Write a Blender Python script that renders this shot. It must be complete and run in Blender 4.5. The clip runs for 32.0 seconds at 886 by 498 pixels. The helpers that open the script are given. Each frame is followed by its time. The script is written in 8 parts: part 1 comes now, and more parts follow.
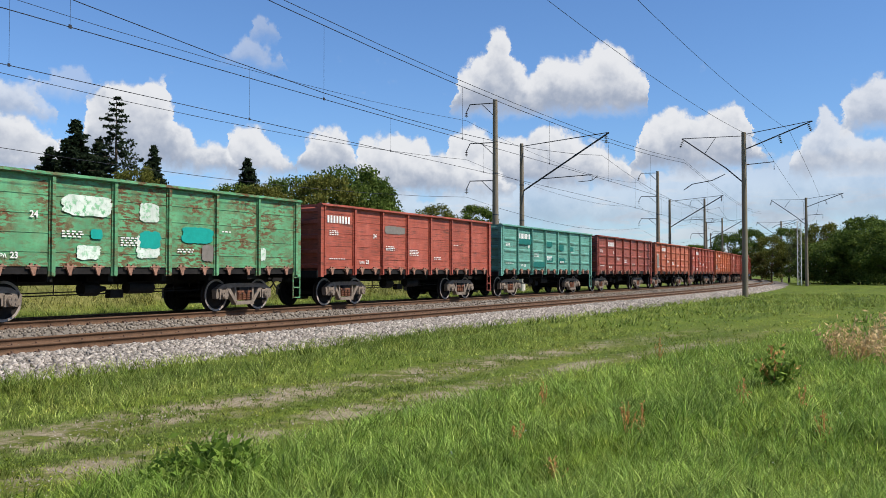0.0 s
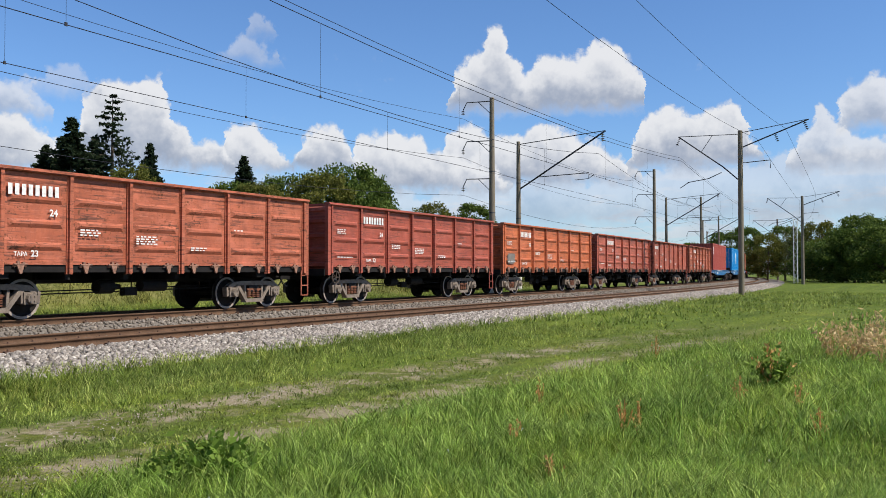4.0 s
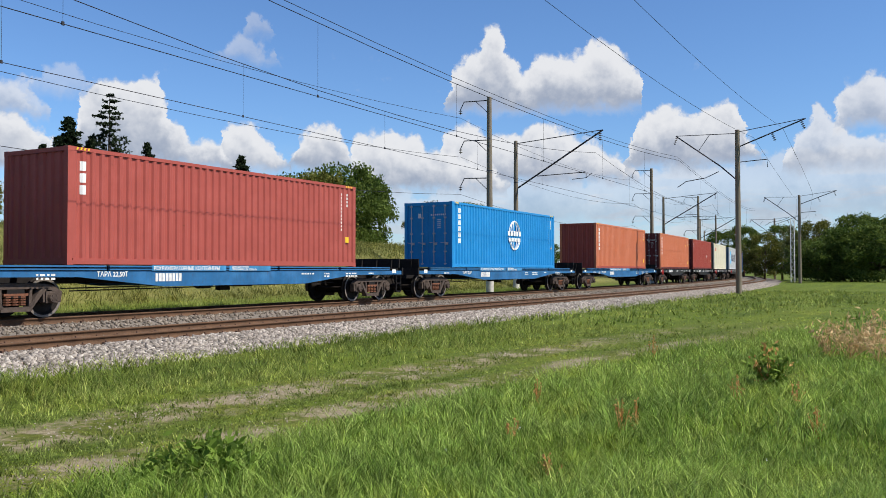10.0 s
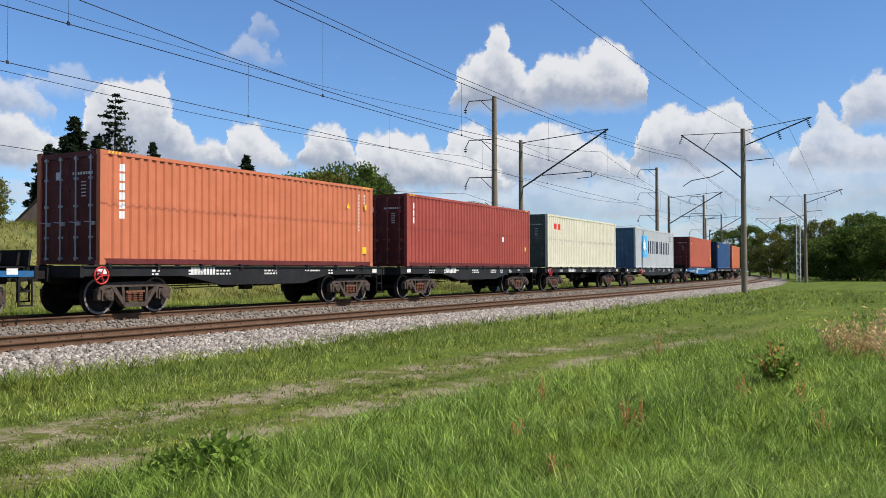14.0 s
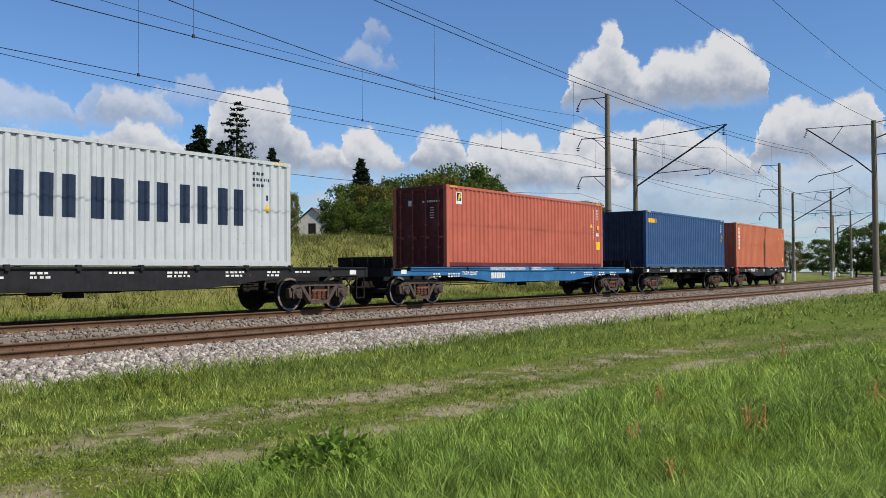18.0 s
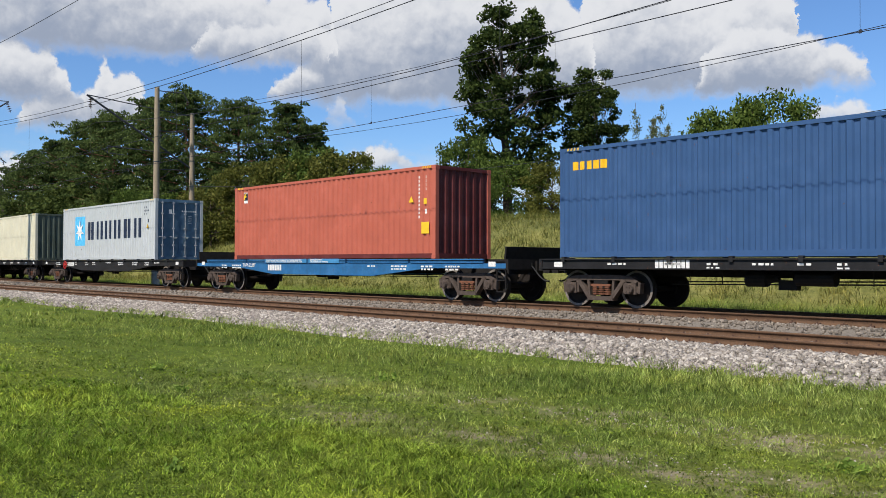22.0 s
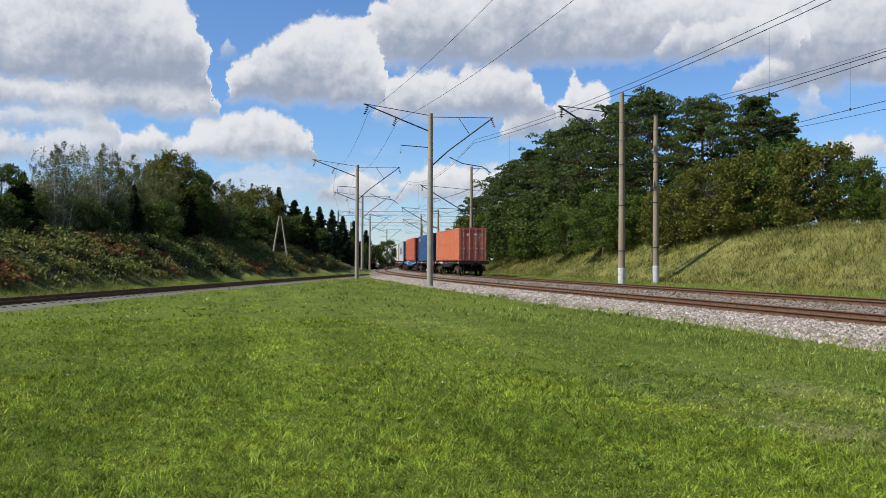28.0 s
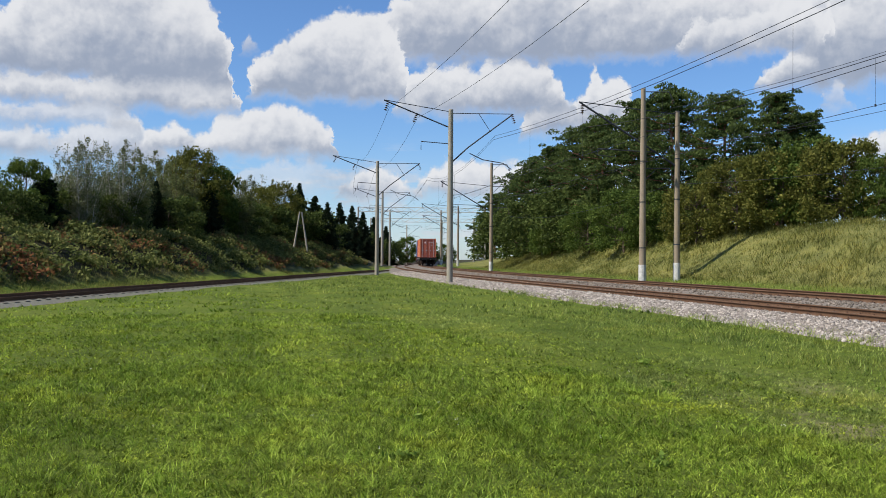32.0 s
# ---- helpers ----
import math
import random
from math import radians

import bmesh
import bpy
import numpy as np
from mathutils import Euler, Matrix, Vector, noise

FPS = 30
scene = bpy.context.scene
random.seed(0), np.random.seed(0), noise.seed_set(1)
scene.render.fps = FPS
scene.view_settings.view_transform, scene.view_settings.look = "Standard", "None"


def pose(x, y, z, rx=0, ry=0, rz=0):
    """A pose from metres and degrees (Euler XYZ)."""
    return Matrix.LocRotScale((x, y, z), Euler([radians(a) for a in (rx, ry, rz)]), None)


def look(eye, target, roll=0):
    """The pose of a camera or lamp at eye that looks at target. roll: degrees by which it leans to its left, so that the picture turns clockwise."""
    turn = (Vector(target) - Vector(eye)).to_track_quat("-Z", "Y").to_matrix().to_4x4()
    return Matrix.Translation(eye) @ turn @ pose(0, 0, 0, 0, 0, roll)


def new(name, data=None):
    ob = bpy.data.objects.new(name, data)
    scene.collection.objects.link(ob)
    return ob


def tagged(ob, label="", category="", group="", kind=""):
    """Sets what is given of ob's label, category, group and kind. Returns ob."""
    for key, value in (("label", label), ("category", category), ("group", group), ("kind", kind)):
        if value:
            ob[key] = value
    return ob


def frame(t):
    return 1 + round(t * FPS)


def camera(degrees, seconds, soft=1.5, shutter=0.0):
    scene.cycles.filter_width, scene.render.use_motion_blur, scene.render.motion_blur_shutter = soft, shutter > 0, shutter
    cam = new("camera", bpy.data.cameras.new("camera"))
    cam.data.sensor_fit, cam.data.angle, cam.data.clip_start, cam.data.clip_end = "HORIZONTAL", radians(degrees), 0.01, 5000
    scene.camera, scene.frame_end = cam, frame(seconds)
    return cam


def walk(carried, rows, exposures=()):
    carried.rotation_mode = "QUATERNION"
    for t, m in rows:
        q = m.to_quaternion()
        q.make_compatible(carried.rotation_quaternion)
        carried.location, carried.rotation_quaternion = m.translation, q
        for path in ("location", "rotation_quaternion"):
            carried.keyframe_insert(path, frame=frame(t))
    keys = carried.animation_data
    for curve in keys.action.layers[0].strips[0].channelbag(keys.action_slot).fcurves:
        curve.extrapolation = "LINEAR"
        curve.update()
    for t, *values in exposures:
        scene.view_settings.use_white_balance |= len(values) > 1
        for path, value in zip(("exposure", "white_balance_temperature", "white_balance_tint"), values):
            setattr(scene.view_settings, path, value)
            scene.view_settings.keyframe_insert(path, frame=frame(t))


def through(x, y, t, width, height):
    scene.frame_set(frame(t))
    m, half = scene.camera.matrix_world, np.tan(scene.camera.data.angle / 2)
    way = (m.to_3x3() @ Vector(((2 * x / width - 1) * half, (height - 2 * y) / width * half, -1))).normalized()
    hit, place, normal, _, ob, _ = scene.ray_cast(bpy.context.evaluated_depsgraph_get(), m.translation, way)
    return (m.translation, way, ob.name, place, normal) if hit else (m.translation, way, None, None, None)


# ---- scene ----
cam = camera(53.57, 32.0, soft=0.6)
EYE = 1.65  # eye height over the grass, metres

# seconds, heading (degrees to the right of the square view on the track), tilt up, lean
VIEW = (
    (0.0, 60.69, 1.62, -0.05),
    (0.5, 60.70, 1.58, -0.07),
    (1.0, 60.74, 1.56, -0.08),
    (1.5, 60.79, 1.56, -0.09),
    (2.0, 60.84, 1.59, -0.01),
    (2.5, 60.84, 1.55, -0.04),
    (3.0, 60.88, 1.50, -0.07),
    (3.5, 60.89, 1.50, -0.07),
    (5.5, 60.98, 1.46, -0.03),
    (6.0, 60.99, 1.47, -0.11),
    (6.5, 60.96, 1.50, -0.09),
    (7.0, 60.94, 1.50, -0.08),
    (7.5, 60.94, 1.50, -0.07),
    (8.0, 60.99, 1.44, -0.08),
    (8.5, 61.03, 1.44, -0.09),
    (9.0, 61.04, 1.44, -0.11),
    (9.5, 61.05, 1.45, -0.09),
    (10.0, 61.07, 1.45, -0.09),
    (10.5, 61.04, 1.45, -0.08),
    (11.0, 60.99, 1.39, -0.08),
    (11.5, 60.91, 1.40, -0.13),
    (12.0, 60.85, 1.40, -0.13),
    (12.5, 60.80, 1.41, -0.12),
    (13.0, 60.79, 1.41, -0.15),
    (13.5, 60.75, 1.43, -0.16),
    (14.0, 60.74, 1.41, -0.13),
    (14.5, 60.71, 1.40, -0.13),
    (16.5, 60.53, 1.46, -0.13),
    (17.0, 60.37, 1.46, -0.10),
    (17.5, 59.49, 1.50, -0.33),
    (18.0, 53.42, 1.48, -0.32),
    (18.5, 40.20, 1.40, -0.18),
    (19.0, 21.57, 1.34, -0.13),
    (19.5, 4.52, 1.36, 0.94),
    (20.0, -8.77, 1.25, 0.35),
    (20.5, -19.89, 1.15, 0.26),
    (21.0, -30.44, 1.07, 0.07),
    (21.5, -39.41, 1.05, 0.38),
    (22.0, -47.14, 0.98, 0.16),
    (22.5, -53.77, 0.95, 0.08),
    (23.0, -58.56, 0.95, 0.01),
    (23.5, -62.42, 0.95, -0.07),
    (24.0, -65.65, 0.98, -0.00),
    (24.5, -68.20, 1.02, -0.01),
    (25.0, -70.38, 1.02, 0.12),
    (25.5, -72.24, 1.00, 0.05),
    (26.0, -73.75, 1.00, 0.03),
    (26.5, -74.95, 0.96, 0.09),
    (28.5, -77.05, 0.86, 0.29),
    (29.0, -77.29, 0.84, 0.32),
    (29.5, -77.52, 0.83, 0.29),
    (30.0, -77.71, 0.79, 0.33),
    (30.5, -77.86, 0.75, 0.37),
    (31.0, -78.00, 0.74, 0.35),
    (31.5, -78.07, 0.68, 0.45),
    (32.0, -78.07, 0.63, 0.45),
)


def eye_pose(heading, tilt, lean):
    return pose(0, 0, EYE, 90 + tilt, 0, -heading) @ pose(0, 0, 0, 0, 0, lean)


walk(cam, [(t, eye_pose(h, u, l)) for t, h, u, l in VIEW], ((0.0, 0.32), (13.0, 0.32), (16.5, 0.14), (18.6, 0.12), (19.6, 0.20), (21.0, 0.18), (22.5, 0.28), (32.0, 0.28)))

# ---- light ----
SUN_DIR = Vector((-0.15, 1.0, -1.15)).normalized()  # the way the sunlight travels
world = bpy.data.worlds.new("sky")
scene.world = world
world.use_nodes = True
wt = world.node_tree
wn = wt.nodes


def wlink(a, b):
    wt.links.new(a, b)


def wmath(op, a, b=0.0, c=0.0, clamp=False):
    n = wn.new("ShaderNodeMath")
    n.operation, n.use_clamp = op, clamp
    for sock, v in zip(n.inputs, (a, b, c)):
        if isinstance(v, bpy.types.NodeSocket):
            wlink(v, sock)
        else:
            sock.default_value = v
    return n.outputs[0]


def wsmooth(v, a, b):
    n = wn.new("ShaderNodeMapRange")
    n.interpolation_type = "SMOOTHSTEP"
    wlink(v, n.inputs[0])
    n.inputs[1].default_value, n.inputs[2].default_value = a, b
    return n.outputs[0]


sky = wn.new("ShaderNodeTexSky")
sky.sky_type, sky.sun_disc = "NISHITA", False
sky.sun_elevation = math.asin(-SUN_DIR.z)
sky.sun_rotation = math.atan2(-SUN_DIR.x, -SUN_DIR.y)
sky.air_density, sky.dust_density, sky.ozone_density = 1.0, 0.25, 4.0

# fair-weather clouds over a hazy horizon, all in degrees of heading and height
BANKS = []


def cumulus(base, veil, *outline):
    """One cloud before those already there: its flat base, how dense it is, and headings with the height of its top over the base."""
    az, top = outline[0::2], outline[1::2]
    tall = max(top) + 1.0
    r = wn.new("ShaderNodeValToRGB")
    r.color_ramp.interpolation = "EASE"
    el = r.color_ramp.elements
    rim = [(az[0] - 0.4, -1.0), *zip(az, top), (az[-1] + 0.4, -1.0)]
    while len(el) < len(rim):
        el.new(0.5)
    for e, (a, t) in zip(el, rim):
        e.position, e.color = (a - rim[0][0]) / (rim[-1][0] - rim[0][0]), (1, 1, 1, (t + 1.0) / tall)
    BANKS.append((base, veil, rim[0][0], rim[-1][0], tall, r))


# from the far ones to the near ones, bank by bank
cumulus(3.2, 0.55, 52.5, 0.4, 55.4, 1.7, 59.8, 1.7, 64.2, 2.5, 66.8, 2.8, 70.4, 2.4, 72.6, 2.5, 75.7, 3.3, 80.1, 3.2, 82.4, 3.8, 84.9, 4, 87.6, 4, 89.6, 3.3)
cumulus(8.4, 0.90, 85.2, 0.6, 85.6, 1.7, 86.2, 2.6, 87.6, 2.9, 89.7, 2.9, 91.4, 0.9)
cumulus(6.1, 0.85, 82.6, 1.2, 83.2, 2.4, 84.2, 3.5, 85.2, 2.5, 85.8, 1.9, 87.6, 1.7, 89.9, 1.1)
cumulus(5.7, 1.00, 60.7, 1.1, 61.3, 3.3, 62.8, 3.6, 63.9, 3.3, 65.4, 3.1, 67.2, 3.6, 68.1, 3.7, 69.4, 3, 70.8, 2.4, 72.2, 1.7, 73.6, 0.6)
cumulus(5.2, 1.00, 55, 1.6, 55.6, 3.4, 57.2, 3.9, 59.1, 3.5, 60.2, 2.7, 62, 2.2, 64.2, 1.6, 65, 0.5)
cumulus(6.5, 1.00, 73.3, 1.5, 73.7, 3.1, 74.5, 3.4, 75.8, 3.6, 77.3, 3, 78, 3.6, 79, 4, 79.9, 3.3, 80.1, 1.8, 81.1, 0.2)
cumulus(6.5, 1.00, 51.2, 0.8, 51.6, 2.0, 52.3, 2.5, 53.0, 2.8, 53.8, 2.9, 54.4, 2.4, 54.9, 1.7, 55.3, 0.6)
cumulus(6.4, 1.00, 46.7, 1.5, 47.0, 2.6, 47.6, 3.2, 48.4, 3.2, 49.2, 2.8, 49.9, 2.0, 50.5, 1.2, 51, 0.5)
cumulus(6.5, 1.00, 38.4, 2.5, 38.9, 4.3, 40, 5.2, 41.6, 5.5, 43, 5.3, 43.5, 4, 44.1, 2.7, 44.9, 1.7, 46.6, 1.5, 47.3, 0.3)
cumulus(6.1, 1.00, 32.1, 2.1, 33.8, 2.5, 35, 2.8, 36.4, 2.4, 37.5, 0.5)
cumulus(9.2, 0.60, 32, 1.9, 33.8, 2.2, 35.4, 1.9, 36.7, 0.5)
cumulus(10.6, 0.40, 35.9, 0.6, 36.5, 1.4, 37.7, 1.8, 39.7, 0.5)
cumulus(10.4, 1.00, 61.6, 1.4, 61.9, 2.9, 63.2, 3.7, 64, 5, 64.6, 5.2, 65.2, 4.5, 65.7, 3.3, 66.4, 2.3, 67.4, 3.1, 68.9, 3.3, 70.1, 3.4, 70.9, 4.3, 71.9, 4, 72.8, 3.1, 73.8, 2.2, 73.7, 0.4)
cumulus(13.3, 0.45, 46.2, 0, 46.9, 0.9, 47.8, 1.2, 49.2, 0.9, 50.3, 0.3)
cumulus(14.8, 0.40, 48.1, 0.1, 48.5, 1.1, 49, 1.3, 50, 0.3)
cumulus(9.3, 0.95, -2.7, 0.3, -2.3, 1.7, -1, 2.3, 0.2, 2.2, 2, 0.5)
cumulus(10.2, 0.40, 1.6, 0.4, 3.2, 2.5, 5.2, 2.8, 6.9, 2.3, 9, 2.2, 12.6, 0.6)
cumulus(8.9, 0.55, 11.2, 0.4, 13, 3.3, 15.5, 3.9, 18.5, 3.6, 22.2, 3.1, 25.9, 2.5, 29.5, 1.7, 31, 0.2)
cumulus(9.0, 0.50, 30.8, 1, 31.5, 2.5, 33.1, 2.6, 34.9, 1.9, 36.3, 0.2)
cumulus(7.6, 0.95, 31, 0.3, 31.9, 1, 33.5, 1.4, 35.2, 1.1, 36.6, 0.1)
cumulus(7.0, 0.80, 26.1, 0.2, 26.8, 1.3, 28.1, 1.6, 29.9, 0.3)
cumulus(5.1, 0.70, 17.7, 0.3, 18.3, 1.7, 20, 1.8, 22.2, 0.3)
cumulus(6.6, 0.50, 20.9, 0.3, 21.4, 1.2, 22.2, 1.5, 23.6, 0.2)
cumulus(14.5, 0.35, 2, -0.2, 2.8, 0.7, 4.5, 1.5, 6.2, 1.8, 9, 1)
cumulus(8.3, 0.95, -25.1, 0.1, -24.4, 0.8, -23.4, 1.4, -21.6, 1.3, -19.9, 0.2)
cumulus(9.1, 0.90, -11.3, 0.5, -10.5, 0.7, -9.1, 1.4, -8, 1.8, -6.6, 1.2, -4.9, 2.3, -2.8, 2.6, -0.5, 2.6, 2.4, 2.2, 4.9, 1.2, 6.9, 0.6, 9, -0.4)
cumulus(11.0, 0.45, 1.1, 0.6, 1.9, 1.7, 3.7, 2.2, 7, 2, 9.3, 0.3)
cumulus(5.1, 0.70, 3.8, 0.8, 4.4, 3.1, 5.5, 3.5, 6.9, 3.2, 9, 0.5)
cumulus(14.3, 0.35, 0, 0.4, 0.8, 1, 2.4, 1.2, 4.9, 0.8, 6.7, -0.2)
cumulus(10.7, 1.00, -39.6, 0.3, -39, 4.7, -37.4, 8.1, -32.2, 8.2, -28.2, 6.5, -25.3, 5.6, -23.4, 4.7, -23.2, 3, -25.3, 1)
cumulus(10.7, 1.00, -31.1, 0.8, -30.2, 3, -28.2, 3.7, -26, 3.3, -24.5, 2.8, -23.1, 2.4, -21.5, 1.4, -21.1, 0.5)
cumulus(10.4, 1.00, -58.1, 0.9, -57.4, 1.6, -56.3, 2.2, -55.1, 2.9, -54.6, 6.9, -52.5, 8.3, -48.8, 8.7, -44.4, 8.4, -40.7, 7.7, -37.8, 5.5, -37.1, 1)
cumulus(9.1, 0.60, -55, 0.2, -54.7, 0.8, -53.9, 1.2, -52.8, 0.2)
cumulus(6.1, 0.90, -52.8, 0.1, -52.3, 0.8, -51.7, 1.3, -50.3, 0.8, -47.5, 0.2)
cumulus(4.2, 0.50, -92.6, 0.1, -91.2, 1.2, -89.1, 1.6, -86.2, 1.7, -83.3, 1.3, -81.1, 0.3)
cumulus(6.3, 0.80, -53.9, 0.2, -53.1, 0.7, -51.4, 1.1, -49.7, 0.7, -48.8, 0)
cumulus(4.2, 1.00, -80.2, 0.1, -79.7, 0.8, -78.5, 1.6, -76.3, 2.1, -74.5, 1.8, -71.6, 2.1, -70.6, 1.7, -69.7, 0.3)
cumulus(4.0, 0.95, -85.1, 0, -84.6, 0.8, -83.3, 1.9, -81.5, 1.7, -79.8, 0.2)
cumulus(5.9, 0.90, -107.2, 0.7, -105.4, 1.5, -103.7, 1.9, -102.2, 1.4, -100, 2.1, -97.7, 2.6, -96.5, 1.7, -95.7, 0.7)
cumulus(6.4, 1.00, -98.2, -0.1, -97.7, 0.5, -96.7, 1.3, -95, 1.7, -93.3, 1.4, -92, 2.3, -90.2, 3.1, -88.4, 3.1, -86.6, 2.8, -85.4, 2.1)
cumulus(7.8, 0.85, -107.2, 1, -104.9, 1.1, -101.9, 1.3, -98.7, 1.7, -97.5, 0.7)
cumulus(8.1, 1.00, -73, 0.3, -72.5, 1.4, -70.1, 1.8, -69, 2.8, -68.3, 3.9, -67.8, 3, -66.9, 3.4, -66.2, 2.5, -65.5, 0.7)
cumulus(9.3, 1.00, -81.3, 0.6, -81, 1.5, -80.4, 2.6, -78.6, 3.1, -76.4, 2.9, -73.8, 3.4, -71.6, 3.1, -70.7, 2, -69.8, 0.6)
cumulus(9.0, 1.00, -107.2, 1.4, -104.9, 1.7, -101.9, 1.7, -98.7, 1.8, -95.4, 2.4, -92.7, 3, -91.6, 2.3, -91.4, 0.9)
cumulus(10.5, 1.00, -107.2, 2.1, -105.5, 3.5, -103.2, 5.4, -98.8, 7.2, -94.5, 6.2, -92.7, 4.8, -91.9, 2.9, -91.8, 1.2)
cumulus(12.7, 1.00, -82.8, 1, -82.2, 2.4, -81.2, 3.7, -78.3, 5.4, -73.8, 6.2, -70.2, 5.8, -65.5, 5.2, -61.3, 4.3, -58.7, 4.1, -55.1, 4, -54.3, 1.4)
cumulus(12.5, 0.90, -63.2, 0.6, -62.5, 2.1, -60, 2.4, -57.7, 2.5, -55.7, 3.3, -54.6, 1.6)
cumulus(10.1, 1.00, -90.9, 0.4, -90.6, 1.5, -90, 2.6, -88.5, 3.8, -86.3, 4.8, -84.5, 5.6, -82.7, 5.4, -81.2, 4.5, -80.6, 2.9, -80.7, 1.3)
cumulus(12.9, 0.70, -91, 0.1, -90.8, 0.5, -90.5, 1, -89.9, 0.1)
cumulus(12.0, 1.00, -128, 0, -124, 2.5, -118, 4, -112, 2.4, -109, 0)
cumulus(14.0, 1.00, -160, 0, -150, 3.5, -140, 4.5, -132, 0)
cumulus(13.0, 1.00, 150, 0, 158, 3.5, 165, 4, 175, 0)
cumulus(11.0, 1.00, 112, 0, 120, 3.5, 128, 3.8, 136, 0)
cumulus(12.0, 1.00, 98, 0, 102, 3.0, 107, 2.5, 109, 0)

tc = wn.new("ShaderNodeTexCoord")
sep = wn.new("ShaderNodeSeparateXYZ")
wlink(tc.outputs["Generated"], sep.inputs[0])
heading = wmath("MULTIPLY", wmath("ARCTAN2", sep.outputs[0], sep.outputs[1]), 57.2958)
height = wmath("MULTIPLY", wmath("ARCSINE", sep.outputs[2]), 57.2958)


def wnoise(scale, detail, rough, vec=None):
    n = wn.new("ShaderNodeTexNoise")
    n.inputs["Scale"].default_value, n.inputs["Detail"].default_value, n.inputs["Roughness"].default_value = scale, detail, rough
    wlink(vec or tc.outputs["Generated"], n.inputs["Vector"])
    return n


def billows(vec):
    """Rounded heads of cloud, large and small: 0 in their middle."""
    n = wn.new("ShaderNodeTexVoronoi")
    n.feature, n.normalize = "SMOOTH_F1", True
    n.inputs["Scale"].default_value, n.inputs["Detail"].default_value = 34.0, 2.4
    n.inputs["Roughness"].default_value, n.inputs["Lacunarity"].default_value, n.inputs["Smoothness"].default_value = 0.55, 2.3, 0.35
    wlink(vec, n.inputs["Vector"])
    return n.outputs["Distance"]


bent = wn.new("ShaderNodeVectorMath")  # the billows, bent so that no cell shows
bent.operation = "MULTIPLY_ADD"
wlink(wnoise(40.0, 4.0, 0.6).outputs["Color"], bent.inputs[0])
bent.inputs[1].default_value = (0.016, 0.016, 0.016)
wlink(tc.outputs["Generated"], bent.inputs[2])
sunward = wn.new("ShaderNodeVectorMath")
sunward.operation = "ADD"
wlink(bent.outputs[0], sunward.inputs[0])
sunward.inputs[1].default_value = SUN_DIR * -0.009
puff = billows(bent.outputs[0])
relief = wmath("SUBTRACT", billows(sunward.outputs[0]), puff)  # above 0 on the side of each head that faces the sun
warp = wn.new("ShaderNodeSeparateColor")
wlink(wnoise(30.0, 7.0, 0.66).outputs["Color"], warp.inputs[0])
fluff = wnoise(14.0, 8.0, 0.6).outputs["Fac"]
hx = wmath("ADD", heading, wmath("MULTIPLY", wmath("SUBTRACT", warp.outputs[0], 0.5), 2.3))
hy = wmath("ADD", height, wmath("MULTIPLY", wmath("SUBTRACT", warp.outputs[1], 0.5), 1.9))
heads = wmath("MULTIPLY", wmath("SUBTRACT", 0.36, puff), 2.5)
mottle = wmath("ADD", wmath("MULTIPLY", relief, 1.0), wmath("MULTIPLY", wmath("SUBTRACT", fluff, 0.5), 1.3))

# the haze and the broken cloud far off, near the horizon, and the rest of the sky overhead
far_streak = wn.new("ShaderNodeMapping")
far_streak.inputs["Scale"].default_value = (7.0, 7.0, 30.0)
wlink(tc.outputs["Generated"], far_streak.inputs["Vector"])
streaks = wnoise(1.6, 6.0, 0.6, far_streak.outputs[0]).outputs["Fac"]
low = wmath("MULTIPLY", wsmooth(streaks, 0.47, 0.64), wmath("SUBTRACT", 1.0, wsmooth(height, 4.0, 8.5)))
over = wmath("MULTIPLY", wsmooth(wmath("ADD", fluff, wmath("MULTIPLY", streaks, 0.3)), 0.72, 0.90), wsmooth(height, 22.0, 32.0))
haze = wmath("MULTIPLY", wmath("SUBTRACT", 1.0, wsmooth(height, 0.0, 8.5)), 0.30)
cover = wmath("MAXIMUM", wmath("MAXIMUM", haze, wmath("MULTIPLY", low, 0.72)), over)
tone = wmath("ADD", 0.62, wmath("MULTIPLY", wmath("SUBTRACT", fluff, 0.5), 1.2), clamp=True)
for base, veil, az0, az1, tall, r in BANKS:
    u = wn.new("ShaderNodeMapRange")
    wlink(hx, u.inputs[0])
    u.inputs[1].default_value, u.inputs[2].default_value = az0, az1
    wlink(u.outputs[0], r.inputs[0])
    thick = wmath("MULTIPLY_ADD", r.outputs["Alpha"], tall, -1.0)
    up = wmath("SUBTRACT", hy, base)
    bulk = wmath("ADD", heads, wmath("SUBTRACT", thick, up))
    body = wmath("MULTIPLY", wsmooth(bulk, -0.16, 0.42), wsmooth(wmath("ADD", up, wmath("MULTIPLY", heads, 0.5)), -0.45, 0.75))
    body = wmath("MULTIPLY", body, veil)
    rise = wmath("DIVIDE", up, wmath("MAXIMUM", thick, 1.0))
    deep = wmath("MULTIPLY", wmath("SUBTRACT", 0.80, rise), min(1.25, 0.25 + tall * 0.20))
    light = wsmooth(wmath("SUBTRACT", mottle, deep), -0.95, 0.12)
    tone = wmath("ADD", tone, wmath("MULTIPLY", body, wmath("SUBTRACT", light, tone)))
    cover = wmath("ADD", cover, wmath("MULTIPLY", body, wmath("SUBTRACT", 1.0, cover)))

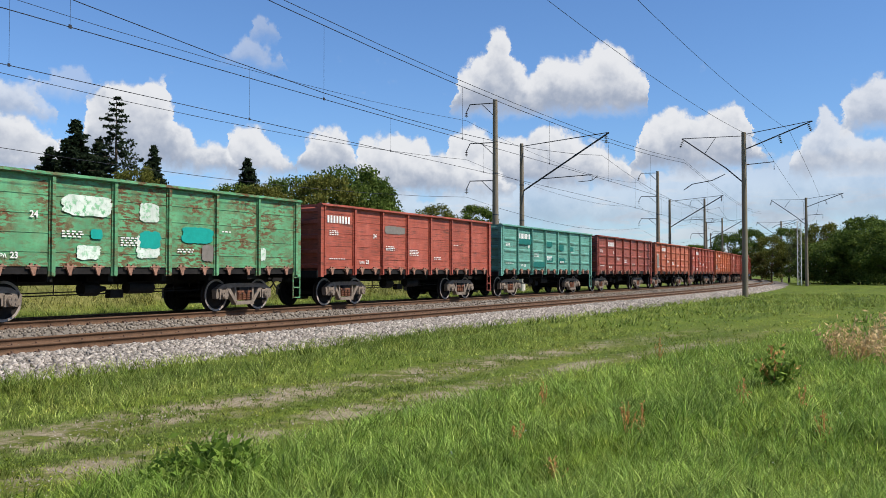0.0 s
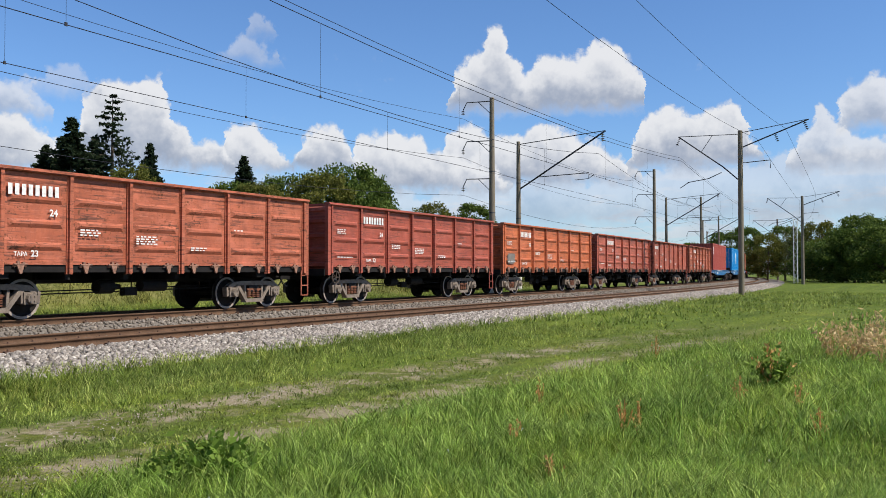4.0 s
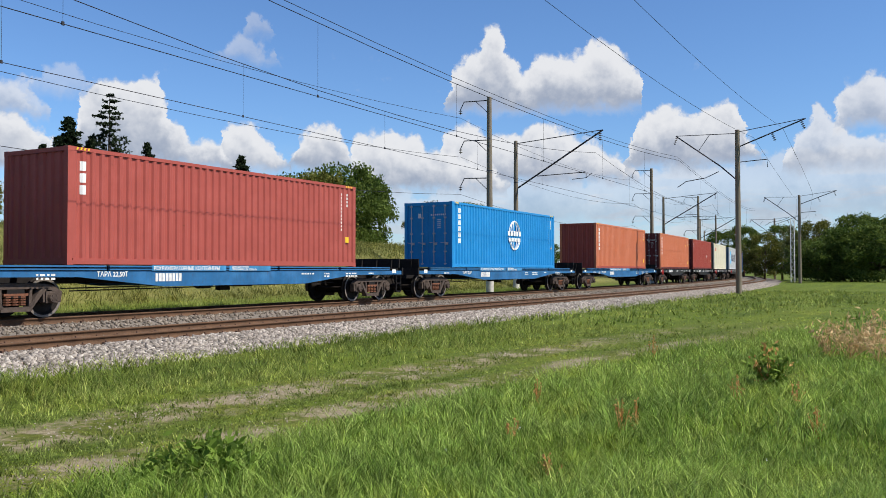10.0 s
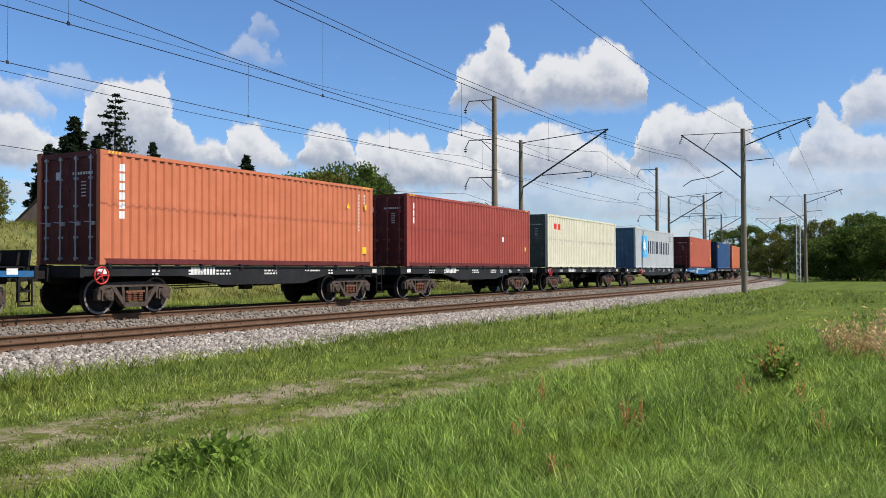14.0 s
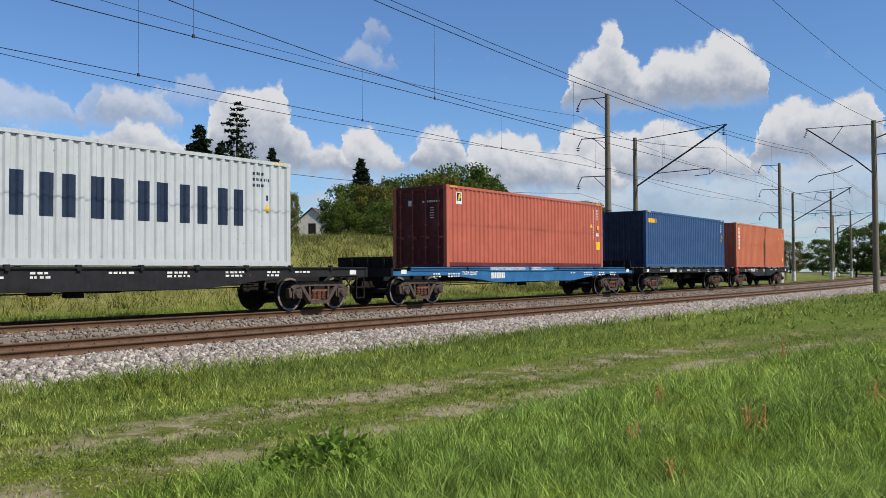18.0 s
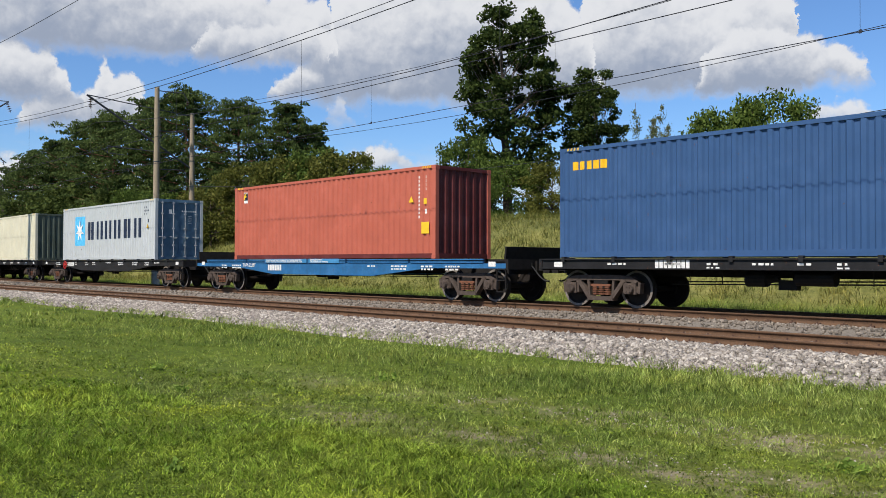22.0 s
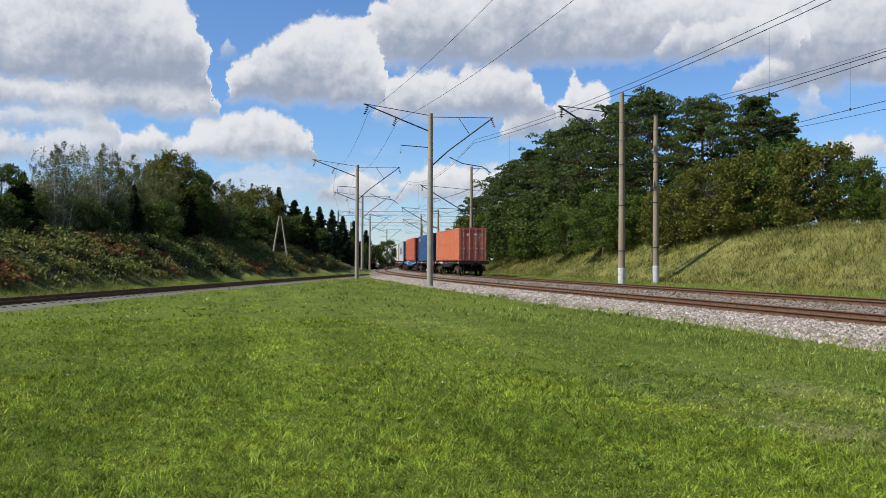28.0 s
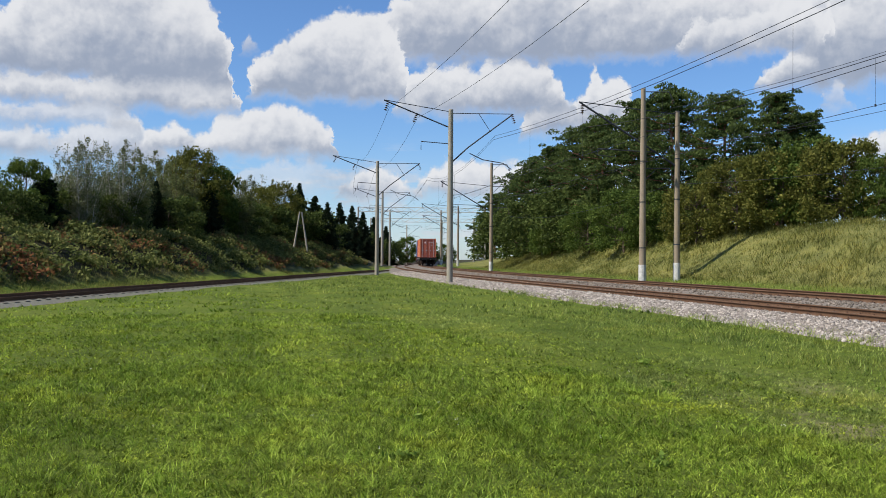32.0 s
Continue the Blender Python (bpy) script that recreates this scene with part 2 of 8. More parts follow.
cl = wn.new("ShaderNodeMix")
cl.data_type = "RGBA"
cl.inputs[6].default_value, cl.inputs[7].default_value = (0.42, 0.485, 0.62, 1), (1.0, 1.01, 1.04, 1)
wlink(tone, cl.inputs[0])
bg1, bg2 = wn["Background"], wn.new("ShaderNodeBackground")
blue = wn.new("ShaderNodeMix")
blue.data_type, blue.blend_type = "RGBA", "MULTIPLY"
blue.inputs[0].default_value = 1.0
blue.inputs[7].default_value = (0.76, 0.96, 1.20, 1)
wlink(sky.outputs[0], blue.inputs[6])
wlink(blue.outputs[2], bg1.inputs[0])
bg1.inputs[1].default_value = 0.098
wlink(cl.outputs[2], bg2.inputs[0])
bg2.inputs[1].default_value = 0.655
ms = wn.new("ShaderNodeMixShader")
wlink(wmath("MULTIPLY", cover, 0.97), ms.inputs[0])
wlink(bg1.outputs[0], ms.inputs[1])
wlink(bg2.outputs[0], ms.inputs[2])
wlink(ms.outputs[0], wn["World Output"].inputs[0])
sun_data = bpy.data.lights.new("sun", "SUN")
sun_data.energy, sun_data.angle, sun_data.color = 4.9, radians(0.53), (1.0, 0.95, 0.86)
sun = new("sun", sun_data)
sun.matrix_world = look((0, 0, 30), Vector((0, 0, 30)) + SUN_DIR)

# ---- the line of the railway ----
FAR_AXIS, NEAR_AXIS = 19.40, 15.30   # the two tracks, square to the camera
FAR_RAIL, NEAR_RAIL = 0.55, 0.37     # height of their rail heads
LINE_S = np.arange(-520.0, 420.5, 0.5)
_k = np.where(LINE_S > 0, np.interp(LINE_S, [20, 60], [0, 1.4e-3]), np.interp(-LINE_S, [35, 48, 165, 200], [0, 1.5e-3, 1.5e-3, 0]))  # curvature to either side
_th = np.concatenate([[0], np.cumsum((_k[1:] + _k[:-1]) * 0.25)])
_th -= np.interp(0, LINE_S, _th)
_e = np.concatenate([[0], np.cumsum((np.cos(_th)[1:] + np.cos(_th)[:-1]) * 0.25)])
_n = np.concatenate([[0], np.cumsum((np.sin(_th)[1:] + np.sin(_th)[:-1]) * 0.25)])
_e -= np.interp(0, LINE_S, _e)
_n -= np.interp(0, LINE_S, _n)


def line(s, y0):
    """The place and heading (radians) on the line that passes the camera at distance y0, at s along the far track."""
    th = float(np.interp(s, LINE_S, _th))
    off = y0 - FAR_AXIS
    return (float(np.interp(s, LINE_S, _e)) - math.sin(th) * off,
            FAR_AXIS + float(np.interp(s, LINE_S, _n)) + math.cos(th) * off, th)


def at(az, dist):
    """x, y of a place seen at az degrees to the right of square, dist metres off."""
    return dist * math.sin(radians(az)), dist * math.cos(radians(az))

# ---- the train's way: metres run, gaining a little speed ----
def run(t):
    u = t - 20.0
    return -1.6461e-05 * u ** 4 + -6.6971e-05 * u ** 3 + 0.021151 * u ** 2 + 14.212 * u + 0.37316


def wagon_pose(mid, t, pivots):
    s = mid - run(t)
    a, b = line(s - pivots / 2, FAR_AXIS), line(s + pivots / 2, FAR_AXIS)
    return Matrix.Translation(((a[0] + b[0]) / 2, (a[1] + b[1]) / 2, FAR_RAIL)) @ Matrix.Rotation(math.atan2(b[1] - a[1], b[0] - a[0]), 4, "Z")

# ---- materials ----
def shader(name, rough=0.7, metal=0.0, spec=0.18):
    m = bpy.data.materials.new(name)
    m.use_nodes = True
    nt = m.node_tree
    b = nt.nodes["Principled BSDF"]
    b.inputs["Roughness"].default_value, b.inputs["Metallic"].default_value = rough, metal
    if spec is not None:
        b.inputs["Specular IOR Level"].default_value = spec
    return m, nt, b


def node(nt, kind, **sets):
    n = nt.nodes.new(kind)
    for key, value in sets.items():
        n.inputs[key.replace("_", " ")].default_value = value
    return n


def noise_of(nt, vec, scale, detail=4.0, rough=0.6):
    n = node(nt, "ShaderNodeTexNoise", Scale=scale, Detail=detail, Roughness=rough)
    if vec is not None:
        nt.links.new(vec, n.inputs["Vector"])
    return n.outputs["Fac"]


def ramp(nt, fac, *stops):
    r = nt.nodes.new("ShaderNodeValToRGB")
    el = r.color_ramp.elements
    while len(el) < len(stops):
        el.new(0.5)
    for e, (p, c) in zip(el, stops):
        e.position, e.color = p, (*c, 1) if len(c) == 3 else c
    nt.links.new(fac, r.inputs[0])
    return r.outputs[0]


def mix(nt, fac, a, b, mode="MIX"):
    n = nt.nodes.new("ShaderNodeMix")
    n.data_type, n.blend_type = "RGBA", mode
    for sock, v in ((n.inputs[0], fac), (n.inputs[6], a), (n.inputs[7], b)):
        if isinstance(v, bpy.types.NodeSocket):
            nt.links.new(v, sock)
        elif isinstance(v, (int, float)):
            sock.default_value = v
        else:
            sock.default_value = (*v, 1)
    return n.outputs[2]


def calc(nt, op, a, b=0.0, c=0.0, clamp=False):
    n = nt.nodes.new("ShaderNodeMath")
    n.operation, n.use_clamp = op, clamp
    for sock, v in zip(n.inputs, (a, b, c)):
        if isinstance(v, bpy.types.NodeSocket):
            nt.links.new(v, sock)
        else:
            sock.default_value = v
    return n.outputs[0]


def bump(nt, b, height, strength=0.4, dist=0.02):
    n = node(nt, "ShaderNodeBump", Strength=strength, Distance=dist)
    nt.links.new(height, n.inputs["Height"])
    nt.links.new(n.outputs[0], b.inputs["Normal"])


def own_space(nt):
    """A piece's own coordinates, shifted by its random number so that like pieces differ."""
    tc, oi = nt.nodes.new("ShaderNodeTexCoord"), nt.nodes.new("ShaderNodeObjectInfo")
    add = nt.nodes.new("ShaderNodeVectorMath")
    add.operation = "MULTIPLY_ADD"
    nt.links.new(oi.outputs["Random"], add.inputs[0])
    add.inputs[1].default_value = (37.0, 23.0, 51.0)
    nt.links.new(tc.outputs["Object"], add.inputs[2])
    return add.outputs[0], oi.outputs["Random"], tc.outputs["Object"]


def plain(name, col, rough=0.7, metal=0.0, vary=0.25, scale=6.0, fine=60.0, relief=0.15):
    """A surface with stains at two scales."""
    m, nt, b = shader(name, rough, metal)
    vec, rnd, _ = own_space(nt)
    dark, light = [c * (1 - vary) for c in col], [min(1, c * (1 + vary)) for c in col]
    c = ramp(nt, noise_of(nt, vec, scale), (0.3, dark), (0.7, light))
    c = mix(nt, 0.35, c, ramp(nt, noise_of(nt, vec, fine, 2), (0.3, dark), (0.7, light)))
    nt.links.new(c, b.inputs["Base Color"])
    bump(nt, b, noise_of(nt, vec, fine, 3), relief, 0.01)
    return m


def paint(name, col, rust=0.15, rust_col=(0.13, 0.05, 0.025), dirt=0.35, rough=0.5, streak=0.5, spots=9.0, fade=1.0, flat=1.0, scuff=0.0):
    """Weathered vehicle paint: faded patches, streaks that run down, rust spots and grime."""
    m, nt, b = shader(name, rough)
    vec, rnd, raw = own_space(nt)
    faded = [min(1, c * (1 + 0.38 * fade) + 0.025 * fade) for c in col]
    deep = [c * (1 - 0.30 * fade) for c in col]
    c = ramp(nt, noise_of(nt, vec, 1.3, 5, 0.65), (0.25, deep), (0.5, col), (0.78, faded))
    c = mix(nt, calc(nt, "MULTIPLY", calc(nt, "SUBTRACT", rnd, 0.5), 0.35), c, faded)
    mp = nt.nodes.new("ShaderNodeMapping")
    mp.inputs["Scale"].default_value = (7.0, 7.0, 0.45)
    nt.links.new(vec, mp.inputs["Vector"])
    run = ramp(nt, noise_of(nt, mp.outputs[0], 1.0, 5, 0.7), (0.48, (0, 0, 0)), (0.75, (1, 1, 1)))
    c = mix(nt, calc(nt, "MULTIPLY", run, streak), c, [x * 0.55 + 0.02 for x in col])
    grime = ramp(nt, noise_of(nt, vec, 3.5, 6, 0.7), (0.42, (0, 0, 0)), (0.72, (1, 1, 1)))
    c = mix(nt, calc(nt, "MULTIPLY", grime, dirt), c, [x * 0.4 + 0.03 for x in col])
    fl = nt.nodes.new("ShaderNodeMapping")
    fl.inputs["Scale"].default_value = (1.0, 1.0, flat)
    nt.links.new(vec, fl.inputs["Vector"])
    spot = ramp(nt, noise_of(nt, fl.outputs[0], spots, 6, 0.7), (0.66 - rust * 0.55, (0, 0, 0)), (0.72 - rust * 0.5, (1, 1, 1)))
    edge = ramp(nt, noise_of(nt, vec, 1.1, 3), (0.35, (0.15, 0.15, 0.15)), (0.6, (1, 1, 1)))
    spot = calc(nt, "MULTIPLY", spot, edge)
    rc = ramp(nt, noise_of(nt, vec, 30, 3), (0.3, [x * 0.6 for x in rust_col]), (0.7, [x * 1.6 for x in rust_col]))
    c = mix(nt, spot, c, rc)
    if scuff:
        sm = nt.nodes.new("ShaderNodeMapping")
        sm.inputs["Scale"].default_value = (0.9, 0.9, 15.0)
        nt.links.new(vec, sm.inputs["Vector"])
        scratch = ramp(nt, noise_of(nt, sm.outputs[0], 1.3, 5, 0.65), (0.52, (0, 0, 0)), (0.60, (1, 1, 1)))
        scratch = calc(nt, "MULTIPLY", calc(nt, "MULTIPLY", scratch, edge), scuff)
        c = mix(nt, scratch, c, [x * 0.35 + 0.02 for x in rust_col])
        pale = ramp(nt, noise_of(nt, sm.outputs[0], 2.9, 5, 0.7), (0.58, (0, 0, 0)), (0.68, (1, 1, 1)))
        c = mix(nt, calc(nt, "MULTIPLY", pale, scuff * 0.6), c, [min(1, x * 1.5 + 0.10) for x in col])
    nt.links.new(c, b.inputs["Base Color"])
    nt.links.new(calc(nt, "MULTIPLY_ADD", spot, 0.35, rough), b.inputs["Roughness"])
    bump(nt, b, mix(nt, 0.5, noise_of(nt, vec, 2.2, 4), noise_of(nt, vec, 45, 3)), 0.22, 0.02)
    return m


# ---- geometry ----
class Geo:
    """Vertices and faces of one mesh."""

    def __init__(self):
        self.v, self.f, self.mi = [], [], []

    def face(self, *pts, mi=0):
        k = len(self.v)
        self.v += [tuple(p) for p in pts]
        self.f.append(tuple(range(k, k + len(pts))))
        self.mi.append(mi)

    def box(self, x0, x1, y0, y1, z0, z1, mi=0, m=None):
        k = len(self.v)
        c = [(x0, y0, z0), (x1, y0, z0), (x1, y1, z0), (x0, y1, z0), (x0, y0, z1), (x1, y0, z1), (x1, y1, z1), (x0, y1, z1)]
        self.v += [tuple(m @ Vector(p)) for p in c] if m else c
        for q in ((3, 2, 1, 0), (4, 5, 6, 7), (0, 1, 5, 4), (1, 2, 6, 5), (2, 3, 7, 6), (3, 0, 4, 7)):
            self.f.append(tuple(k + i for i in q))
            self.mi.append(mi)

    def prism(self, profile, y0, y1, mi=0, m=None):
        """A profile of (x, z), given anticlockwise as seen from -y, from y0 to y1."""
        k, n = len(self.v), len(profile)
        pts = [(x, y0, z) for x, z in profile] + [(x, y1, z) for x, z in profile]
        self.v += [tuple(m @ Vector(p)) for p in pts] if m else pts
        self.f.append(tuple(range(k, k + n)))
        self.f.append(tuple(range(k + 2 * n - 1, k + n - 1, -1)))
        for i in range(n):
            j = (i + 1) % n
            self.f.append((k + j, k + i, k + n + i, k + n + j))
        self.mi += [mi] * (n + 2)

    def rod(self, p, q, r, r2=None, seg=8, mi=0, caps=True):
        p, q = Vector(p), Vector(q)
        r2 = r if r2 is None else r2
        t = (q - p).to_track_quat("Z", "Y").to_matrix()
        k = len(self.v)
        for c, rr in ((p, r), (q, r2)):
            for i in range(seg):
                a = 2 * math.pi * i / seg
                self.v.append(tuple(c + t @ Vector((rr * math.cos(a), rr * math.sin(a), 0))))
        for i in range(seg):
            j = (i + 1) % seg
            self.f.append((k + i, k + j, k + seg + j, k + seg + i))
            self.mi.append(mi)
        if caps:
            self.f += [tuple(range(k + seg - 1, k - 1, -1)), tuple(range(k + seg, k + 2 * seg))]
            self.mi += [mi, mi]

    def tube(self, pts, r, seg=6, mi=0):
        """One bent rod through the points."""
        pts, k, n = [Vector(p) for p in pts], len(self.v), len(pts)
        for j, p in enumerate(pts):
            way = (pts[min(j + 1, n - 1)] - pts[max(j - 1, 0)]).to_track_quat("Z", "Y").to_matrix()
            for i in range(seg):
                a = 2 * math.pi * i / seg
                self.v.append(tuple(p + way @ Vector((r * math.cos(a), r * math.sin(a), 0))))
        for j in range(n - 1):
            for i in range(seg):
                h = (i + 1) % seg
                self.f.append((k + j * seg + i, k + j * seg + h, k + (j + 1) * seg + h, k + (j + 1) * seg + i))
                self.mi.append(mi)
        self.f += [tuple(range(k + seg - 1, k - 1, -1)), tuple(range(k + (n - 1) * seg, k + n * seg))]
        self.mi += [mi, mi]

    def turned(self, profile, seg=20, mi=0, m=None, caps=True):
        """A body turned about the y axis: a profile of (radius, y)."""
        k, n = len(self.v), len(profile)
        for r, y in profile:
            for i in range(seg):
                a = 2 * math.pi * i / seg
                p = Vector((r * math.cos(a), y, r * math.sin(a)))
                self.v.append(tuple(m @ p if m else p))
        for j in range(n - 1):
            for i in range(seg):
                h = (i + 1) % seg
                self.f.append((k + j * seg + i, k + j * seg + h, k + (j + 1) * seg + h, k + (j + 1) * seg + i))
                self.mi.append(mi)
        if caps:
            self.f += [tuple(range(k, k + seg)), tuple(range(k + n * seg - 1, k + (n - 1) * seg - 1, -1))]
            self.mi += [mi, mi]

    def mesh(self, name, smooth=False, fix=True):
        me = bpy.data.meshes.new(name)
        me.from_pydata(self.v, [], self.f)
        if fix:
            bm = bmesh.new()
            bm.from_mesh(me)
            for f, mi in zip(bm.faces, self.mi):
                f.material_index = mi
            bmesh.ops.recalc_face_normals(bm, faces=bm.faces)
            bm.to_mesh(me)
            bm.free()
        elif any(self.mi):
            me.polygons.foreach_set("material_index", self.mi)
        if smooth:
            me.polygons.foreach_set("use_smooth", [True] * len(me.polygons))
        return me


def part(name, geo, materials, parent=None, label="", loc=None, smooth=False, m=None):
    """One mesh object under a thing or a part. geo: a Geo, or a mesh shared by alike pieces."""
    me = geo.mesh(name, smooth) if isinstance(geo, Geo) else geo
    materials = materials if isinstance(materials, (list, tuple)) else [materials]
    while len(me.materials) < len(materials):
        me.materials.append(None)
    ob = new(name, me)
    for slot, mt in zip(ob.material_slots, materials):
        slot.link, slot.material = "OBJECT", mt
    ob.parent = parent
    if m is not None:
        ob.matrix_basis = m
    elif loc is not None:
        ob.location = loc
    if label:
        ob["label"] = label
    return ob


def thing(name, label, category, group="", kind="", m=None):
    ob = tagged(new(name), label, category, group, kind)
    if m is not None:
        ob.matrix_basis = m
    return ob


SHARED = {}


def shared(key, build):
    """The mesh called key, built once."""
    if key not in SHARED:
        g, smooth = build()
        SHARED[key] = g.mesh(key.split(":")[0], smooth)
    return SHARED[key]

# ---- the train ----
WHEEL_R = 0.4785
M_FRAME = plain("grimy black steel", (0.014, 0.012, 0.011), 0.75, 0.0, 0.5, 5, 50, 0.3)
M_BOGIE = plain("grimy bogie steel", (0.075, 0.055, 0.044), 0.85, 0.0, 0.45, 7, 40, 0.4)
M_DUSTY = plain("bogie steel pale with dust", (0.19, 0.150, 0.118), 0.9, 0.0, 0.40, 7, 40, 0.4)
M_PALERIM = plain("dusty pale wheel rim", (0.30, 0.25, 0.21), 0.8, 0.0, 0.35, 9, 60, 0.1)
M_WHEEL = plain("worn wheel steel", (0.020, 0.016, 0.014), 0.8, 0.0, 0.4, 6, 50, 0.2)
M_TREAD = plain("bright wheel rim", (0.17, 0.145, 0.125), 0.7, 0.0, 0.3, 9, 60, 0.1)
M_SPRING = plain("rusty springs", (0.17, 0.07, 0.04), 0.85, 0.0, 0.4, 12, 60, 0.3)
M_MARK = plain("white stencil paint", (0.66, 0.64, 0.60), 0.7, 0.0, 0.25, 14, 80, 0.05)
M_RUBBER = plain("black rubber hose", (0.012, 0.012, 0.012), 0.6, 0.0, 0.3)
M_HOOK = plain("rusty hatch locks", (0.27, 0.145, 0.10), 0.85, 0.0, 0.5, 10, 50, 0.3)
M_RED = plain("red handwheel paint", (0.50, 0.035, 0.03), 0.5, 0.0, 0.25)
M_YELLOW = plain("yellow sticker", (0.75, 0.47, 0.03), 0.5, 0.0, 0.12)
ROLLING = []


def g_wheelset():
    g = Geo()
    g.rod((0, -0.98, 0), (0, 0.98, 0), 0.075, seg=12)
    for s in (-1, 1):
        prof = [(0.10, s * 0.86), (0.16, s * 0.85), (0.17, s * 0.80), (0.36, s * 0.775), (0.40, s * 0.835), (WHEEL_R - 0.004, s * 0.835), (WHEEL_R, s * 0.82), (WHEEL_R, s * 0.745), (WHEEL_R + 0.028, s * 0.725), (WHEEL_R + 0.026, s * 0.70), (0.41, s * 0.70), (0.37, s * 0.735), (0.17, s * 0.74), (0.16, s * 0.70), (0.10, s * 0.70)]
        g.turned(prof, 28)
        g.turned([(0.41, s * 0.8365), (WHEEL_R - 0.006, s * 0.8365), (WHEEL_R - 0.006, s * 0.8385), (0.41, s * 0.8385), (0.41, s * 0.8365)], 28, mi=1, caps=False)
    return g, False


def g_side_frame():
    """A cast truss: an arched top chord from axle to axle, slanting struts to a low spring seat, windows between."""
    g = Geo()
    y0, y1 = -0.085, 0.085
    arch = [(-1.14, 0.60), (-0.92, 0.71), (-0.55, 0.745), (0.0, 0.745), (0.55, 0.745), (0.92, 0.71), (1.14, 0.60)]
    for (xa, za), (xb, zb) in zip(arch[:-1], arch[1:]):
        g.prism([(xa, za - 0.045), (xb, zb - 0.045), (xb, zb + 0.085), (xa, za + 0.085)], y0, y1)
    for s in (-1, 1):
        g.prism([(s * 0.80, 0.72), (s * 0.66, 0.72), (s * 0.30, 0.27), (s * 0.38, 0.20)], y0 - 0.01, y1)
        g.prism([(s * 0.43, 0.72), (s * 0.36, 0.72), (s * 0.33, 0.30), (s * 0.40, 0.30)], y0 + 0.01, y1)
        g.prism([(s * 1.22, 0.64), (s * 1.10, 0.67), (s * 1.09, 0.40), (s * 1.19, 0.37)], y0, y1)
        g.prism([(s * 0.70, 0.70), (s * 0.79, 0.70), (s * 0.77, 0.38), (s * 0.70, 0.38)], y0, y1)
    g.prism([(-0.40, 0.18), (0.40, 0.18), (0.38, 0.29), (-0.38, 0.29)], y0 - 0.03, y1 + 0.02)
    return g, False


def g_axle_box():
    g = Geo()
    g.box(-0.17, 0.17, -0.11, 0.11, -0.13, 0.15)
    g.rod((0, -0.11, 0), (0, -0.19, 0), 0.135, 0.115, 12)
    for a in range(4):
        x, z = 0.075 * math.cos(a * 1.571 + 0.785), 0.075 * math.sin(a * 1.571 + 0.785)
        g.rod((x, -0.185, z), (x, -0.21, z), 0.018, seg=6)
    return g, False


def g_springs():
    g = Geo()
    for x in (-0.19, 0.0, 0.19):
        for j in range(4):
            z = 0.33 + j * 0.058
            g.rod((x, -0.02, z), (x, -0.02, z + 0.034), 0.085, seg=8)
        g.rod((x, -0.02, 0.32), (x, -0.02, 0.57), 0.05, seg=6)
    g.box(-0.31, 0.31, -0.09, 0.09, 0.545, 0.60)
    return g, False


def bogie(parent, x, dusty=False):
    steel = M_DUSTY if dusty else M_BOGIE
    b = part("bogie", shared("bolster", lambda: (_bolster(), False)), M_FRAME, parent, loc=(x, 0, 0))
    for s in (-1, 1):
        rot = Matrix.Translation((0, s * 1.02, 0)) @ Matrix.Rotation(0 if s < 0 else math.pi, 4, "Z")
        part("side_frame", shared("side_frame", g_side_frame), steel, b, m=rot)
        part("spring_nest", shared("spring_nest", g_springs), M_SPRING, b, "rusty coil springs", m=rot)
        for e in (-1, 1):
            part("axle_box", shared("axle_box", g_axle_box), steel, b, m=Matrix.Translation((e * 0.925, s * 1.03, WHEEL_R + 0.01)) @ Matrix.Rotation(0 if s < 0 else math.pi, 4, "Z"))
    for e in (-1, 1):
        w = part("wheelset", shared("wheelset", g_wheelset), (M_WHEEL, M_PALERIM if dusty else M_TREAD), b)
        w.delta_location = (e * 0.925, 0, WHEEL_R)
        ROLLING.append(w)
    return b


def _bolster():
    g = Geo()
    g.prism([(-0.22, 0.50), (0.22, 0.50), (0.22, 0.84), (-0.22, 0.84)], -1.1, 1.1)
    g.rod((0, 0, 0.84), (0, 0, 0.95), 0.22, seg=12)
    for s in (-1, 1):
        g.box(s * 0.44 - 0.03, s * 0.44 + 0.03, -0.85, 0.85, 0.30, 0.40)
        for e in (-1, 1):
            g.box(s * 0.40 - 0.05, s * 0.40 + 0.05, e * 0.78 - 0.06, e * 0.78 + 0.06, 0.30, 0.62)
    return g


def g_coupler():
    g = Geo()
    g.box(0, 0.42, -0.10, 0.10, -0.10, 0.10)
    g.prism([(0.34, -0.17), (0.55, -0.16), (0.60, -0.05), (0.50, 0.0), (0.62, 0.09), (0.55, 0.16), (0.34, 0.17)], -0.19, 0.16)
    g.box(0.02, 0.10, -0.17, 0.17, -0.17, 0.17)
    return g, False


def g_hose():
    g = Geo()
    pts = [Vector((0.05 + 0.55 * u, -0.32 + 0.10 * u, 0.02 - 0.42 * math.sin(math.pi * u * 0.55))) for u in np.linspace(0, 1, 8)]
    g.tube(pts, 0.024, 6)
    g.rod((0.02, -0.32, 0.0), (0.02, -0.32, 0.12), 0.035, seg=6)
    return g, False


def couplers(parent, x_end):
    for s in (-1, 1):
        m = Matrix.Translation((s * x_end, 0, 1.02)) @ Matrix.Rotation(0 if s > 0 else math.pi, 4, "Z")
        part("coupler", shared("coupler", g_coupler), M_FRAME, parent, m=m)
        part("air_hose", shared("air_hose", g_hose), M_RUBBER, parent, m=m)


